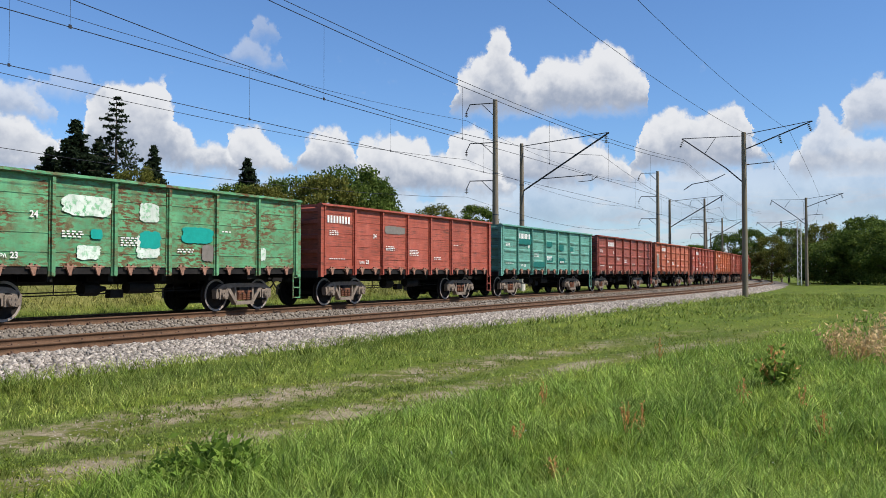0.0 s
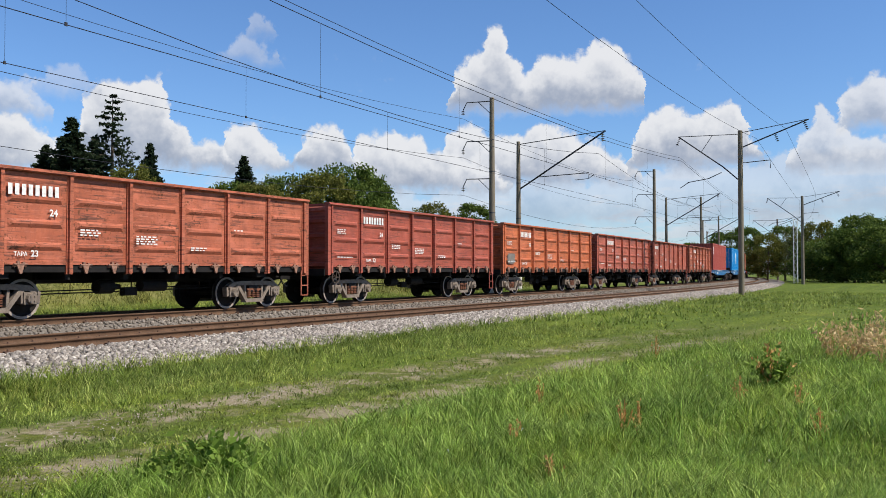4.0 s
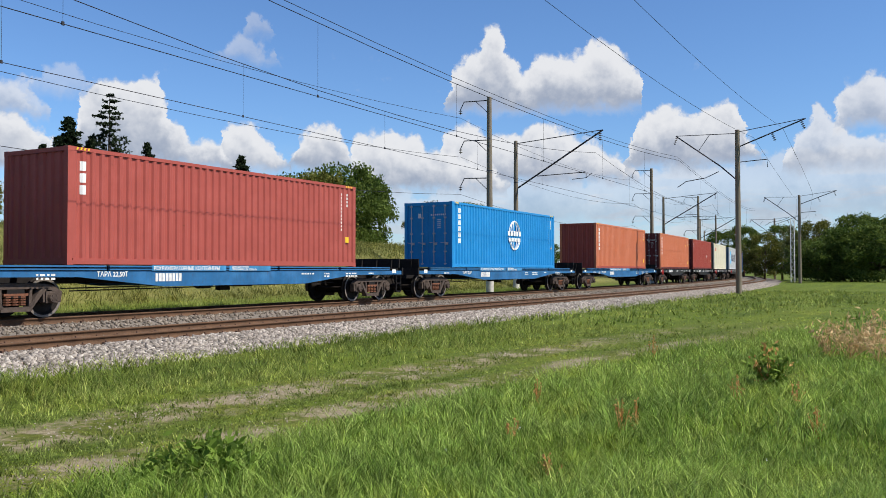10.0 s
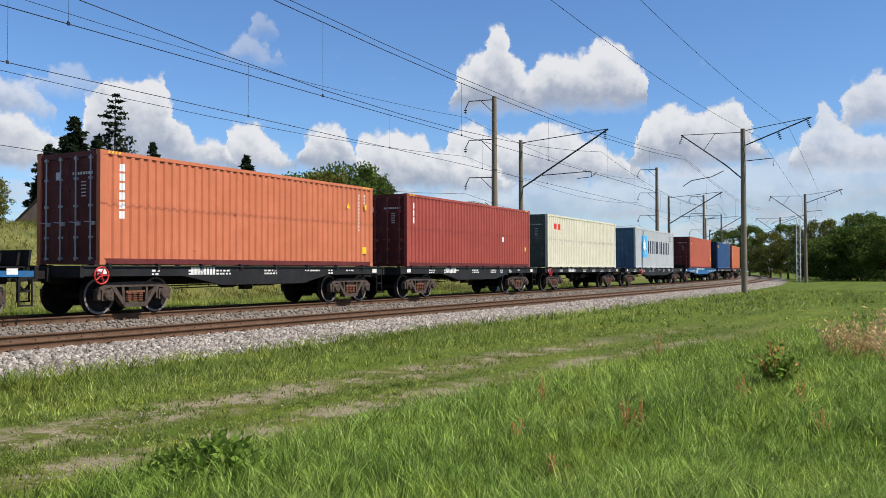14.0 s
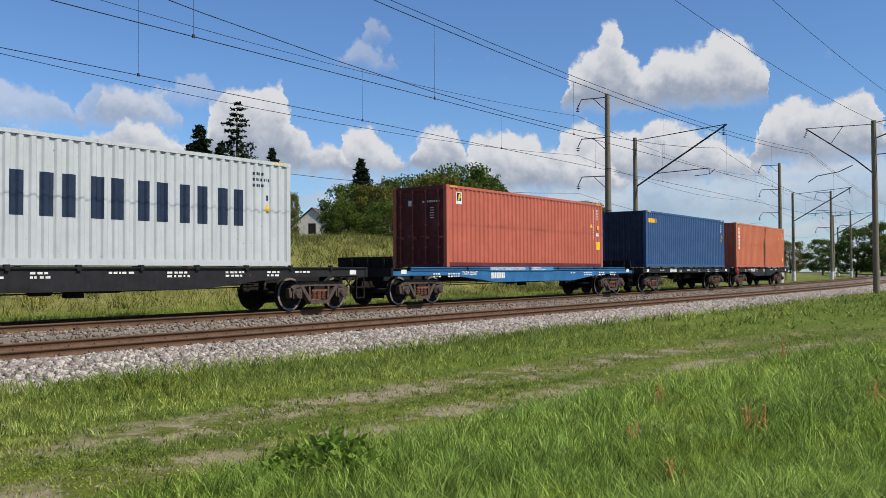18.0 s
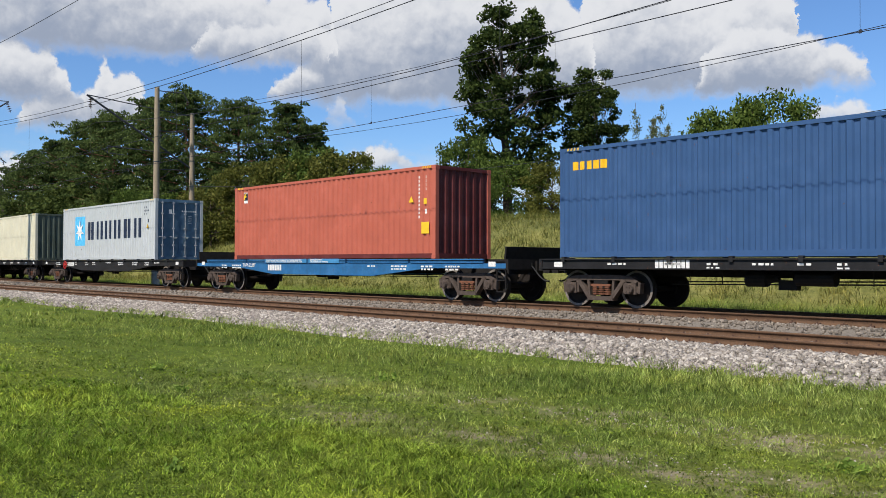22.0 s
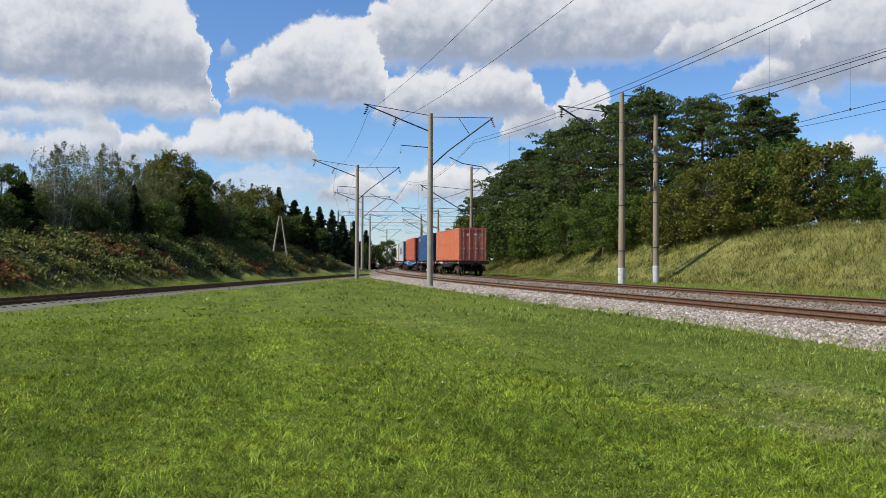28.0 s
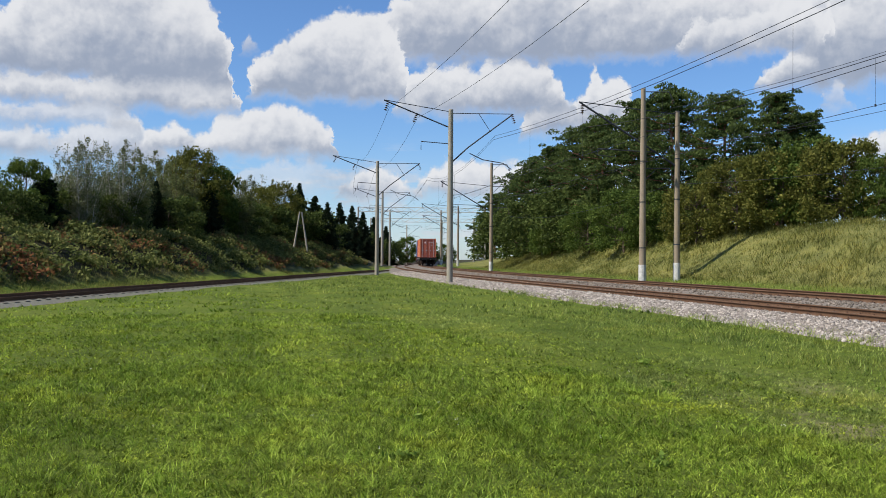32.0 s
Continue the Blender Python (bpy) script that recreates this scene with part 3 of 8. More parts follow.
def brake_gear(parent, reach, z=0.72):
    """Cylinder, reservoir and rods under the floor."""
    g = Geo()
    g.rod((-1.1, -0.55, z), (-0.62, -0.55, z), 0.18, seg=12)
    g.rod((-0.62, -0.55, z), (-0.35, -0.55, z), 0.11, 0.06, 10)
    part("brake_cylinder", g, M_FRAME, parent)
    g = Geo()
    g.rod((0.15, -0.75, z + 0.02), (1.0, -0.75, z + 0.02), 0.16, seg=12)
    part("air_reservoir", g, M_FRAME, parent)
    g = Geo()
    for y, zz in ((-0.62, z - 0.10), (-0.30, z - 0.04)):
        g.rod((-reach, y, zz - 0.06), (reach, y, zz + 0.03), 0.018, seg=6)
    for x in np.linspace(-reach + 0.5, reach - 0.5, 7):
        g.rod((x, -0.62, z - 0.13), (x, -0.62, z + 0.32), 0.012, seg=5)
    g.box(-0.3, 0.12, -0.7, -0.5, z - 0.24, z - 0.02)
    part("brake_rigging", g, M_FRAME, parent)


def bars(rows, y):
    """Lettering that cannot be read, as plain bars: rows of x0, x1, z0, z1."""
    g = Geo()
    for x0, x1, z0, z1 in rows:
        g.box(x0, x1, y - 0.004, y, z0, z1)
    return g


def digits(x, z, n, h, gap=0.3):
    """A running number as n plain bars of its size."""
    w = h * 0.42
    return [(x + i * w * (1 + gap), x + i * w * (1 + gap) + w, z, z + h) for i in range(n)]


def small_lines(rnd, x, z, w, n, h=0.034):
    out = []
    for i in range(n):
        a = x
        while a < x + w - 0.05:
            b = min(x + w, a + rnd.uniform(0.05, 0.14))
            out.append((a, b, z - i * h * 1.8, z - i * h * 1.8 + h))
            a = b + rnd.uniform(0.03, 0.07)
    return out


def words(text, size, m, material, parent, name="lettering"):
    cu = bpy.data.curves.new(name, "FONT")
    cu.body, cu.size, cu.extrude, cu.offset = text, size, 0.002, size * 0.022
    tmp = bpy.data.objects.new(name, cu)
    me = bpy.data.meshes.new_from_object(tmp)
    bpy.data.objects.remove(tmp)
    bpy.data.curves.remove(cu)
    me.name = name
    me.materials.clear()
    return part(name, me, material, parent, m=m)


UP_ON_SIDE = Matrix.Rotation(math.pi / 2, 4, "X")  # text that stands on the side facing -y
BAYS = 7
BAY = 12.46 / BAYS


def g_bay(style):
    def build():
        g = Geo()
        w = BAY / 2 - 0.06
        prof = [(0.03, 1.28), (0.03, 3.40), (0.0, 3.40)]
        for z in (() if style == "rib" else (2.94, 2.50, 2.06, 1.62)):
            prof += [(0.0, z + 0.010), (-0.014, z + 0.006), (-0.014, z - 0.006), (0.0, z - 0.010)]
        prof += [(0.0, 1.38), (-0.02, 1.375), (-0.02, 1.28)]
        g.prism(prof, -w, w, m=Matrix(((0, 1, 0, 0), (1, 0, 0, 0), (0, 0, 1, 0), (0, 0, 0, 1))))
        return g, False
    return build


def g_rib():
    g = Geo()
    w = BAY / 2 - 0.06
    a, b, h, d = w * 0.86, w * 0.74, 0.10, 0.055
    k = [(-a, 0, -h), (a, 0, -h), (a, 0, h), (-a, 0, h), (-b, -d, -h * 0.1), (b, -d, -h * 0.1), (b, -d, h * 0.45), (-b, -d, h * 0.45)]
    g.v += k
    g.f += [(0, 1, 5, 4), (1, 2, 6, 5), (2, 3, 7, 6), (3, 0, 4, 7), (4, 5, 6, 7)]
    g.mi += [0] * 5
    return g, False


def g_post():
    g = Geo()
    g.prism([(-0.085, 1.05), (0.085, 1.05), (0.075, 3.40), (-0.075, 3.40)], -0.035, 0.03)
    g.prism([(-0.05, 1.07), (0.05, 1.07), (0.045, 3.38), (-0.045, 3.38)], -0.10, -0.035)
    return g, False


def g_lock():
    g = Geo()
    g.box(-0.16, 0.16, -0.04, 0.02, 0.06, 0.11)
    g.prism([(-0.10, 0.10), (-0.02, -0.09), (0.03, -0.09), (0.08, 0.10)], -0.075, -0.035)
    g.rod((-0.17, -0.06, 0.12), (0.17, -0.06, 0.12), 0.022, seg=6)
    g.box(-0.09, -0.03, -0.075, 0.0, 0.10, 0.19)
    g.box(0.04, 0.10, -0.075, 0.0, 0.10, 0.17)
    return g, False


def g_end_wall():
    g = Geo()
    prof = [(-0.03, 1.15), (0.03, 1.15)]
    for z in (1.35, 1.85, 2.35, 2.85, 3.25):
        prof += [(0.03, z - 0.10), (0.10, z - 0.05), (0.10, z + 0.05), (0.03, z + 0.10)]
    g.prism(prof + [(0.03, 3.44), (-0.03, 3.44)], -1.44, 1.44)
    return g, False


def beam(parent, name, x0, x1, y0, y1, z0, z1, mt):
    g = Geo()
    g.box(x0, x1, y0, y1, z0, z1)
    return part(name, g, mt, parent)


def rough_patch(x0, x1, z0, z1, y, seed):
    """A thin daub of paint with an uneven, rounded outline."""
    r = random.Random(seed)
    cx, cz, a, b = (x0 + x1) / 2, (z0 + z1) / 2, (x1 - x0) / 2, (z1 - z0) / 2
    pts = []
    for i in range(36):
        u = 2 * math.pi * i / 36
        k = (abs(math.cos(u)) ** 5 + abs(math.sin(u)) ** 5) ** -0.2 * r.uniform(0.90, 1.05)
        pts.append((cx + a * k * math.cos(u), cz + b * k * math.sin(u)))
    g = Geo()
    g.prism(pts, y - 0.004, y)
    return g


def g_ladder():
    g = Geo()
    for x in (-0.17, 0.17):
        g.box(x - 0.02, x + 0.02, -0.03, 0.0, -0.72, 0.1)
    for z in (-0.70, -0.38, -0.06):
        g.box(-0.17, 0.17, -0.045, 0.0, z - 0.018, z + 0.018)
    return g, False


def g_grab():
    g = Geo()
    g.tube([(-0.16, 0, 0), (-0.16, -0.07, 0), (0.16, -0.07, 0), (0.16, 0, 0)], 0.013, 5)
    return g, False


def gondola(label, coat, style, seed, marks=(), patches=(), grabs=False, handwheel=False, load="24", tare="23"):
    rnd = random.Random(seed)
    w = thing("gondola_wagon", label, "freight wagon", "wagons of the train")
    for s in (-1, 1):
        turn = Matrix.Rotation(0 if s < 0 else math.pi, 4, "Z")
        for i in range(BAYS):
            x = -6.23 + BAY * (i + 0.5)
            panel = part("side_panel", shared("side_panel:" + style, g_bay(style)), coat, w, m=Matrix.Translation((x, s * 1.50, rnd.uniform(-0.006, 0.006))) @ turn @ Matrix.Rotation(rnd.uniform(-0.006, 0.006), 4, "X"))
            if style == "rib" and s < 0:
                for z in (1.70, 2.22, 2.78):
                    part("pressed_rib", shared("pressed_rib", g_rib), coat, panel, loc=(0, 0, z))
            for e in (-1, 1):
                if rnd.random() < 0.97:
                    part("hatch_lock", shared("hatch_lock", g_lock), M_HOOK, w, m=Matrix.Translation((x + e * 0.42 + rnd.uniform(-0.03, 0.03), s * 1.50, 1.16)) @ turn)
        for i in range(BAYS + 1):
            x = -6.23 + BAY * i
            part("side_post", shared("side_post", g_post), coat, w, m=Matrix.Translation((x * 0.998, s * 1.50, 0)) @ turn)
        g = Geo()
        g.prism([(-6.42, 3.38), (6.42, 3.38), (6.42, 3.47), (-6.42, 3.47)], s * 1.42 if s < 0 else 1.42, s * 1.61)
        g.box(-6.42, 6.42, min(s * 1.60, s * 1.64), max(s * 1.60, s * 1.64), 3.40, 3.44)
        part("top_rail", g, coat, w)
        g = Geo()
        g.box(-6.35, 6.35, min(s * 1.40, s * 1.49), max(s * 1.40, s * 1.49), 1.10, 1.29)
        part("side_sill", g, M_FRAME, w)
        part("end_wall", shared("end_wall", g_end_wall), coat, w, m=Matrix.Translation((s * 6.33, 0, 0)) @ Matrix.Rotation(0 if s > 0 else math.pi, 4, "Z"))
        for e in (-1, 1):
            g = Geo()
            g.box(-0.10, 0.06, -0.07, 0.07, 1.0, 3.44)
            part("corner_post", shared("corner_post", lambda: (g, False)), coat, w, m=Matrix.Translation((s * 6.37, e * 1.50, 0)) @ Matrix.Rotation(0 if s > 0 else math.pi, 4, "Z"))
        part("step_ladder", shared("step_ladder", g_ladder), coat, w, m=Matrix.Translation((s * 6.28, s * -1.50, 1.05)) @ Matrix.Rotation(0 if s > 0 else math.pi, 4, "Z"))
    g = Geo()
    g.box(-6.3, 6.3, -1.42, 1.42, 1.22, 1.27)
    part("floor", g, M_FRAME, w)
    beam(w, "centre_sill", -6.45, 6.45, -0.19, 0.19, 0.82, 1.16, M_FRAME)
    for x in (-4.325, 4.325):
        beam(w, "bolster_beam", x - 0.2, x + 0.2, -1.38, 1.38, 0.95, 1.205, M_FRAME)
    for x in (-2.6, -0.87, 0.87, 2.6):
        beam(w, "cross_beam", x - 0.07, x + 0.07, -1.38, 1.38, 0.92, 1.21, M_FRAME)
    for x in (-6.42, 6.42):
        beam(w, "end_sill", x - 0.07, x + 0.07, -1.45, 1.45, 0.98, 1.215, M_FRAME)
    brake_gear(w, 3.4)
    couplers(w, 6.38)
    for x in (-4.325, 4.325):
        bogie(w, x, True)
    rows = []
    for x, z, wd, n in marks:
        rows += small_lines(rnd, x, z, wd, n)
    rows += digits(-4.30 if style == "rib" else -6.02, 2.84, 8, 0.25, 0.62)
    tagged(part("lettering", bars(rows, -1.572 if style == "rib" else -1.53), M_MARK, w, "faded white stencilled lettering"), kind="stuff")
    face = -1.574 if style == "rib" else -1.532
    words(load, 0.22, Matrix.Translation((-3.25, face, 2.40)) @ UP_ON_SIDE, M_MARK, w)
    words("ТАРА", 0.13, Matrix.Translation((-4.15, face, 1.47)) @ UP_ON_SIDE, M_MARK, w)
    words(tare, 0.20, Matrix.Translation((-3.72, face, 1.46)) @ UP_ON_SIDE, M_MARK, w)
    for x0, x1, z0, z1, mt in patches:
        part("paint_patch", rough_patch(x0, x1, z0, z1, -1.565 if style == "rib" else -1.526, seed * 7 + int(x0 * 31)), mt, w, "rough patch of fresh paint")
    if grabs:
        for z in (1.55, 1.9, 2.25, 2.6, 2.95):
            part("grab_rail", shared("grab_rail", g_grab), coat, w, loc=(5.75, -1.55, z))
    if handwheel:
        hand_wheel(w, -6.0, -1.58, 0.92, M_BOGIE)
    return w


def hand_wheel(parent, x, y, z, mt):
    g = Geo()
    pts = [Vector((0.21 * math.cos(a), 0, 0.21 * math.sin(a))) for a in np.linspace(0, 2 * math.pi, 17)]
    g.tube(pts, 0.022, 6)
    for a in np.arange(5) * 2 * math.pi / 5:
        g.rod((0, 0, 0), (0.2 * math.cos(a), 0, 0.2 * math.sin(a)), 0.016, seg=5)
    g.rod((0, -0.02, 0), (0, 0.22, 0), 0.04, seg=8)
    part("handwheel", g, mt, parent, "spoked parking brake handwheel", loc=(x, y, z))


# -- flat wagons --
def flat_wagon(label, length, coat, fish, seed, blue=False, boards=False, handwheel=0.0, stripe=False):
    rnd = random.Random(seed)
    w = thing("container_flat_wagon", label, "freight wagon", "wagons of the train")
    hl, pv = length / 2 - 0.62, (length - 4.9) / 2
    for s in (-1, 1):
        y0, y1 = sorted((s * 1.30, s * 1.16))
        g = Geo()
        a, b = pv - 1.55, pv - (4.3 if length > 17 else 3.0)
        if fish:
            g.prism([(-hl, 0.98), (-a, 0.97), (-b, 0.70), (b, 0.70), (a, 0.97), (hl, 0.98), (hl, 1.12 if blue else 1.24), (-hl, 1.12 if blue else 1.24)], y0, y1)
        else:
            g.box(-hl, hl, y0, y1, 0.98, 1.23)
        yy0, yy1 = sorted((s * 1.30, s * 1.33))
        for z in ((0.985,) if not fish else ()):
            g.box(-hl, hl, yy0, yy1, z, z + 0.03)
        part("side_sill", g, coat, w)
        yy0, yy1 = sorted((s * 1.29, s * 1.35))
        if blue:
            n = 5
            for i in range(n):
                g = Geo()
                x0, x1 = -hl + 0.9 + (2 * hl - 1.8) * i / n + 0.05, -hl + 0.9 + (2 * hl - 1.8) * (i + 1) / n - 0.05
                beam(w, "side_rail", x0, x1, *sorted((s * 1.26, s * 1.33)), 1.138, 1.178, coat)
                beam(w, "side_rail", x0, x1, *sorted((s * 1.26, s * 1.33)), 1.215, 1.255, coat)
                # added black strip: the dark of the gaps between the rails is its colour
                beam(w, "rail_web", x0, x1, *sorted((s * 1.20, s * 1.258)), 1.122, 1.26, M_FRAME)
        else:
            g = Geo()
            g.box(-hl, hl, yy0, yy1, 1.215, 1.25)
            part("top_flange", g, coat, w)
            for i in range(int(hl * 2 / 1.6)):
                x = -hl + 0.8 + i * 1.6
                g = Geo()
                g.box(x - 0.05, x + 0.05, *sorted((s * 1.25, s * 1.36)), 1.17, 1.30)
                part("stake_pocket", g, coat, w)
    beam(w, "centre_sill", -hl, hl, -0.22, 0.22, 0.80, 1.14, M_FRAME)
    for x in np.linspace(-hl + 0.14, hl - 0.14, 9):
        beam(w, "cross_beam", x - 0.08, x + 0.08, -1.155, 1.155, 1.0, 1.185, M_FRAME)
    for s in (-1, 1):
        beam(w, "end_plate", *sorted((s * (hl - 0.06), s * (hl - 0.9))), -1.15, 1.15, 1.19, 1.22, M_FRAME)
    for s in (-1, 1):
        g = Geo()
        g.box(s * hl - 0.05, s * hl + 0.05, -1.32, 1.32, 0.95, 1.24)
        part("end_beam", g, coat if not blue else M_FRAME, w)
        for e in (-1, 1):
            g = Geo()
            g.box(s * 5.85 - 0.13, s * 5.85 + 0.13, e * 1.13 - 0.09, e * 1.13 + 0.09, 1.14, 1.27)
            part("twist_lock", g, M_FRAME, w)
        part("step_ladder", shared("step_ladder", g_ladder), M_FRAME, w, m=Matrix.Translation((s * (hl - 0.25), s * -1.26, 1.02)) @ Matrix.Rotation(0 if s > 0 else math.pi, 4, "Z"))
        if boards:
            g = Geo()
            lean = Matrix.Translation((s * (hl - 0.15), 0, 1.24)) @ Matrix.Rotation(s * 0.12, 4, "Y")
            g.box(-0.03, 0.03, -1.25, 1.15, 0, 0.36, m=lean)
            for y in (-0.9, -0.2, 0.5):
                g.box(-0.10, -0.03, y - 0.04, y + 0.04, 0, 0.30, m=lean)
            part("end_board", g, M_FRAME, w, "raised black end flap")
    brake_gear(w, pv - 1.8, 0.78)
    couplers(w, hl + 0.02)
    for x in (-pv, pv):
        bogie(w, x)
    rows = []
    span = hl - 2.2
    x = -span
    while x < span:
        wd = rnd.uniform(0.25, 0.8)
        rows += [] if blue and -5.4 < x + wd and x < 1.6 else small_lines(rnd, x, 1.09 if not blue else 1.0, wd, rnd.choice((1, 2, 2)), 0.05)
        x += wd + rnd.uniform(0.4, 1.5)
    rows += digits(-3.4 if blue else -span + (1.9 if length > 17 else 1.4), 0.84 if blue else 0.93 if length > 17 else 1.0, 8, 0.22)
    for s in (-1, 1):
        rows.append((s * (hl - 0.6) - 0.14, s * (hl - 0.6) + 0.14, 1.03, 1.17))
    tagged(part("lettering", bars(rows, -1.302), M_MARK, w, "white stencilled lettering"), kind="stuff")
    if blue:
        part("notice_strip", bars([(-3.55, -0.75, 1.125, 1.275), (-0.6, 1.25, 1.125, 1.275)], -1.336), M_SIGNBLUE, w, "blue painted notice strip")
        words("РЕФРИЖЕРАТОРНЫЕ КОНТЕЙНЕРЫ", 0.140, Matrix.Translation((-3.5, -1.342, 1.145)) @ UP_ON_SIDE, M_MARK, w)
        words("ТАРА 22,50Т", 0.17, Matrix.Translation((-5.3, -1.304, 0.98)) @ UP_ON_SIDE, M_MARK, w)
        words("СРОЧНЫЙ ВОЗВРАТ", 0.075, Matrix.Translation((-0.5, -1.342, 1.208)) @ UP_ON_SIDE, M_MARK, w)
        words("ПРИ МАНЕВРАХ НЕ ТОЛКАТЬ", 0.075, Matrix.Translation((-0.5, -1.342, 1.138)) @ UP_ON_SIDE, M_MARK, w)
    if handwheel:
        hand_wheel(w, handwheel, -1.42, 1.0, M_RED)
    return w


# -- containers --
CL, CW, CH = 12.192, 2.438, 2.896


def wave(length, pitch, d):
    """The zigzag of a corrugated sheet: points along its length and depth."""
    n = int(length / pitch)
    step, x, pts = length / n, -length / 2, []
    for i in range(n):
        pts += [(x, 0), (x + step * 0.34, 0), (x + step * 0.5, d), (x + step * 0.84, d)]
        x += step
    pts.append((length / 2, 0))
    return pts


def g_sheet(length, d, z0, z1):
    def build():
        g = Geo()
        pts = wave(length, 0.278, d)
        back = d + 0.012
        for (a, da), (b, db) in zip(pts[:-1], pts[1:]):
            g.face((a, da, z0), (b, db, z0), (b, db, z1), (a, da, z1))
        g.face((length / 2, back, z0), (-length / 2, back, z0), (-length / 2, back, z1), (length / 2, back, z1))
        return g, False
    return build


def g_door():
    g = Geo()
    g.box(-0.57, 0.57, 0.0, 0.045, 0.14, 2.74)
    for z in (0.35, 0.95, 1.55, 2.15, 2.6):
        g.prism([(-0.52, z - 0.13), (0.52, z - 0.13), (0.50, z - 0.08), (0.50, z + 0.08), (0.52, z + 0.13), (-0.52, z + 0.13)], -0.012, 0.0)
    for z in (0.4, 1.1, 1.9, 2.5):
        g.box(0.50, 0.60, -0.03, 0.02, z - 0.06, z + 0.06)
    return g, False


def g_bar():
    g = Geo()
    g.rod((0, -0.055, 0.10), (0, -0.055, 2.78), 0.02, seg=8)
    for z in (0.16, 0.7, 1.5, 2.2, 2.72):
        g.box(-0.05, 0.05, -0.08, 0.0, z - 0.03, z + 0.03)
    return g, False


def g_handle():
    g = Geo()
    g.rod((0, -0.085, 1.1), (0.36, -0.085, 1.06), 0.014, seg=6)
    g.box(0.20, 0.34, -0.075, 0.0, 1.0, 1.1)
    return g, False


def container(label, coat, ends_coat, doors, bar_coat, marks=None, rail_coat=None):
    """A 40 foot box. doors: -1 or 1, the end that opens; marks: a function that adds what is painted on its near side."""
    c = thing("shipping_container", label, "container", "containers on the train")
    rail_coat = rail_coat or coat
    for s in (-1, 1):
        turn = Matrix.Rotation(0 if s < 0 else math.pi, 4, "Z")
        part("side_panel", shared("side_panel:box", g_sheet(CL - 0.30, 0.042, 0.16, 2.80)), coat, c, m=Matrix.Translation((0, s * (CW / 2 - 0.008), 0)) @ turn)
        g = Geo()
        g.box(-CL / 2 + 0.17, CL / 2 - 0.17, *sorted((s * CW / 2, s * (CW / 2 - 0.06))), 0.015, 0.16)
        # on red and orange boxes the rail's dark colour paints the shadow gap below
        part("bottom_rail", g, ends_coat if coat in (K_ORANGE, K_CORAL, K_RED) else rail_coat, c)
        g = Geo()
        g.box(-CL / 2 + 0.17, CL / 2 - 0.17, *sorted((s * (CW / 2), s * (CW / 2 - 0.06))), 2.80, CH - 0.004)
        part("top_rail", g, rail_coat, c)
        for e in (-1, 1):
            g = Geo()
            x0, x1 = sorted((e * CL / 2 - e * 0.002, e * (CL / 2 - 0.15)))
            g.box(x0, x1, *sorted((s * (CW / 2 - 0.001), s * (CW / 2 - 0.14))), 0.118, CH - 0.118)
            part("corner_post", g, rail_coat, c)
            for z in (0.0, CH - 0.118):
                g = Geo()
                x0, x1 = sorted((e * (CL / 2 + 0.004), e * (CL / 2 - 0.178)))
                g.box(x0, x1, *sorted((s * (CW / 2 + 0.003), s * (CW / 2 - 0.16))), z, z + 0.118)
                part("corner_casting", g, rail_coat, c)
            g = Geo()
            for i in range(4):
                x = e * (CL / 2 - 0.26 - i * 0.11)
                g.prism([(x - 0.03, 2.82), (x + 0.02, 2.82), (x + 0.05, 2.885), (x, 2.885)], *sorted((s * (CW / 2 + 0.004), s * CW / 2)))
            part("height_mark", g, M_YELLOW, c, "yellow hazard stripes")
    g = Geo()
    g.box(-CL / 2 + 0.1, CL / 2 - 0.1, -CW / 2 + 0.06, CW / 2 - 0.06, CH - 0.05, CH - 0.015)
    part("roof", g, coat, c)
    g = Geo()
    g.box(-CL / 2 + 0.1, CL / 2 - 0.1, -CW / 2 + 0.06, CW / 2 - 0.06, 0.03, 0.12)
    part("floor", g, M_FRAME, c)
    e = -doors
    # ends_coat is mostly darker than the sides: the ends' shade is in the colour
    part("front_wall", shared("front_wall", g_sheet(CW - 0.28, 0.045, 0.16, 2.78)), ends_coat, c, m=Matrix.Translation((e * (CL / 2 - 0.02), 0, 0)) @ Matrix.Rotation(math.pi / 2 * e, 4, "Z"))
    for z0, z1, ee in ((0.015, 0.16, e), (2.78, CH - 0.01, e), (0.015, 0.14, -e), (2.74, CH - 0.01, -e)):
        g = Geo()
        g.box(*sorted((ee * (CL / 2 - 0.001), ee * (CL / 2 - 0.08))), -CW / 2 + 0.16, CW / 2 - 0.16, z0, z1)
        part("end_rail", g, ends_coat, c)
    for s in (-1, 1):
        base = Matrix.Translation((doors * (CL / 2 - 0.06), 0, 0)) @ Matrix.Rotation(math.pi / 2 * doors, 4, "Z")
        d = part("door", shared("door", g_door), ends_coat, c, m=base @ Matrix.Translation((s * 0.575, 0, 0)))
        for x in (-0.28, 0.28):
            part("locking_bar", shared("locking_bar", g_bar), bar_coat, d, "galvanised locking bar", loc=(x, 0, 0))
            part("door_handle", shared("door_handle", g_handle), bar_coat, d, loc=(x - 0.2, 0, 0))
        rows = [(-0.45 + 0.1 * k, -0.45 + 0.1 * k + 0.06, 2.30, 2.37) for k in range(8)] if s > 0 else []
        rows += [(-0.12, 0.06, 2.1 - 0.09 * k, 2.125 - 0.09 * k) for k in range(5)] if s > 0 else [(0.05, 0.2, 2.2, 2.4)]
        tagged(part("lettering", bars(rows, -0.016), M_MARK, d, "small white data lines"), kind="stuff")
    if marks:
        marks(c)
    return c


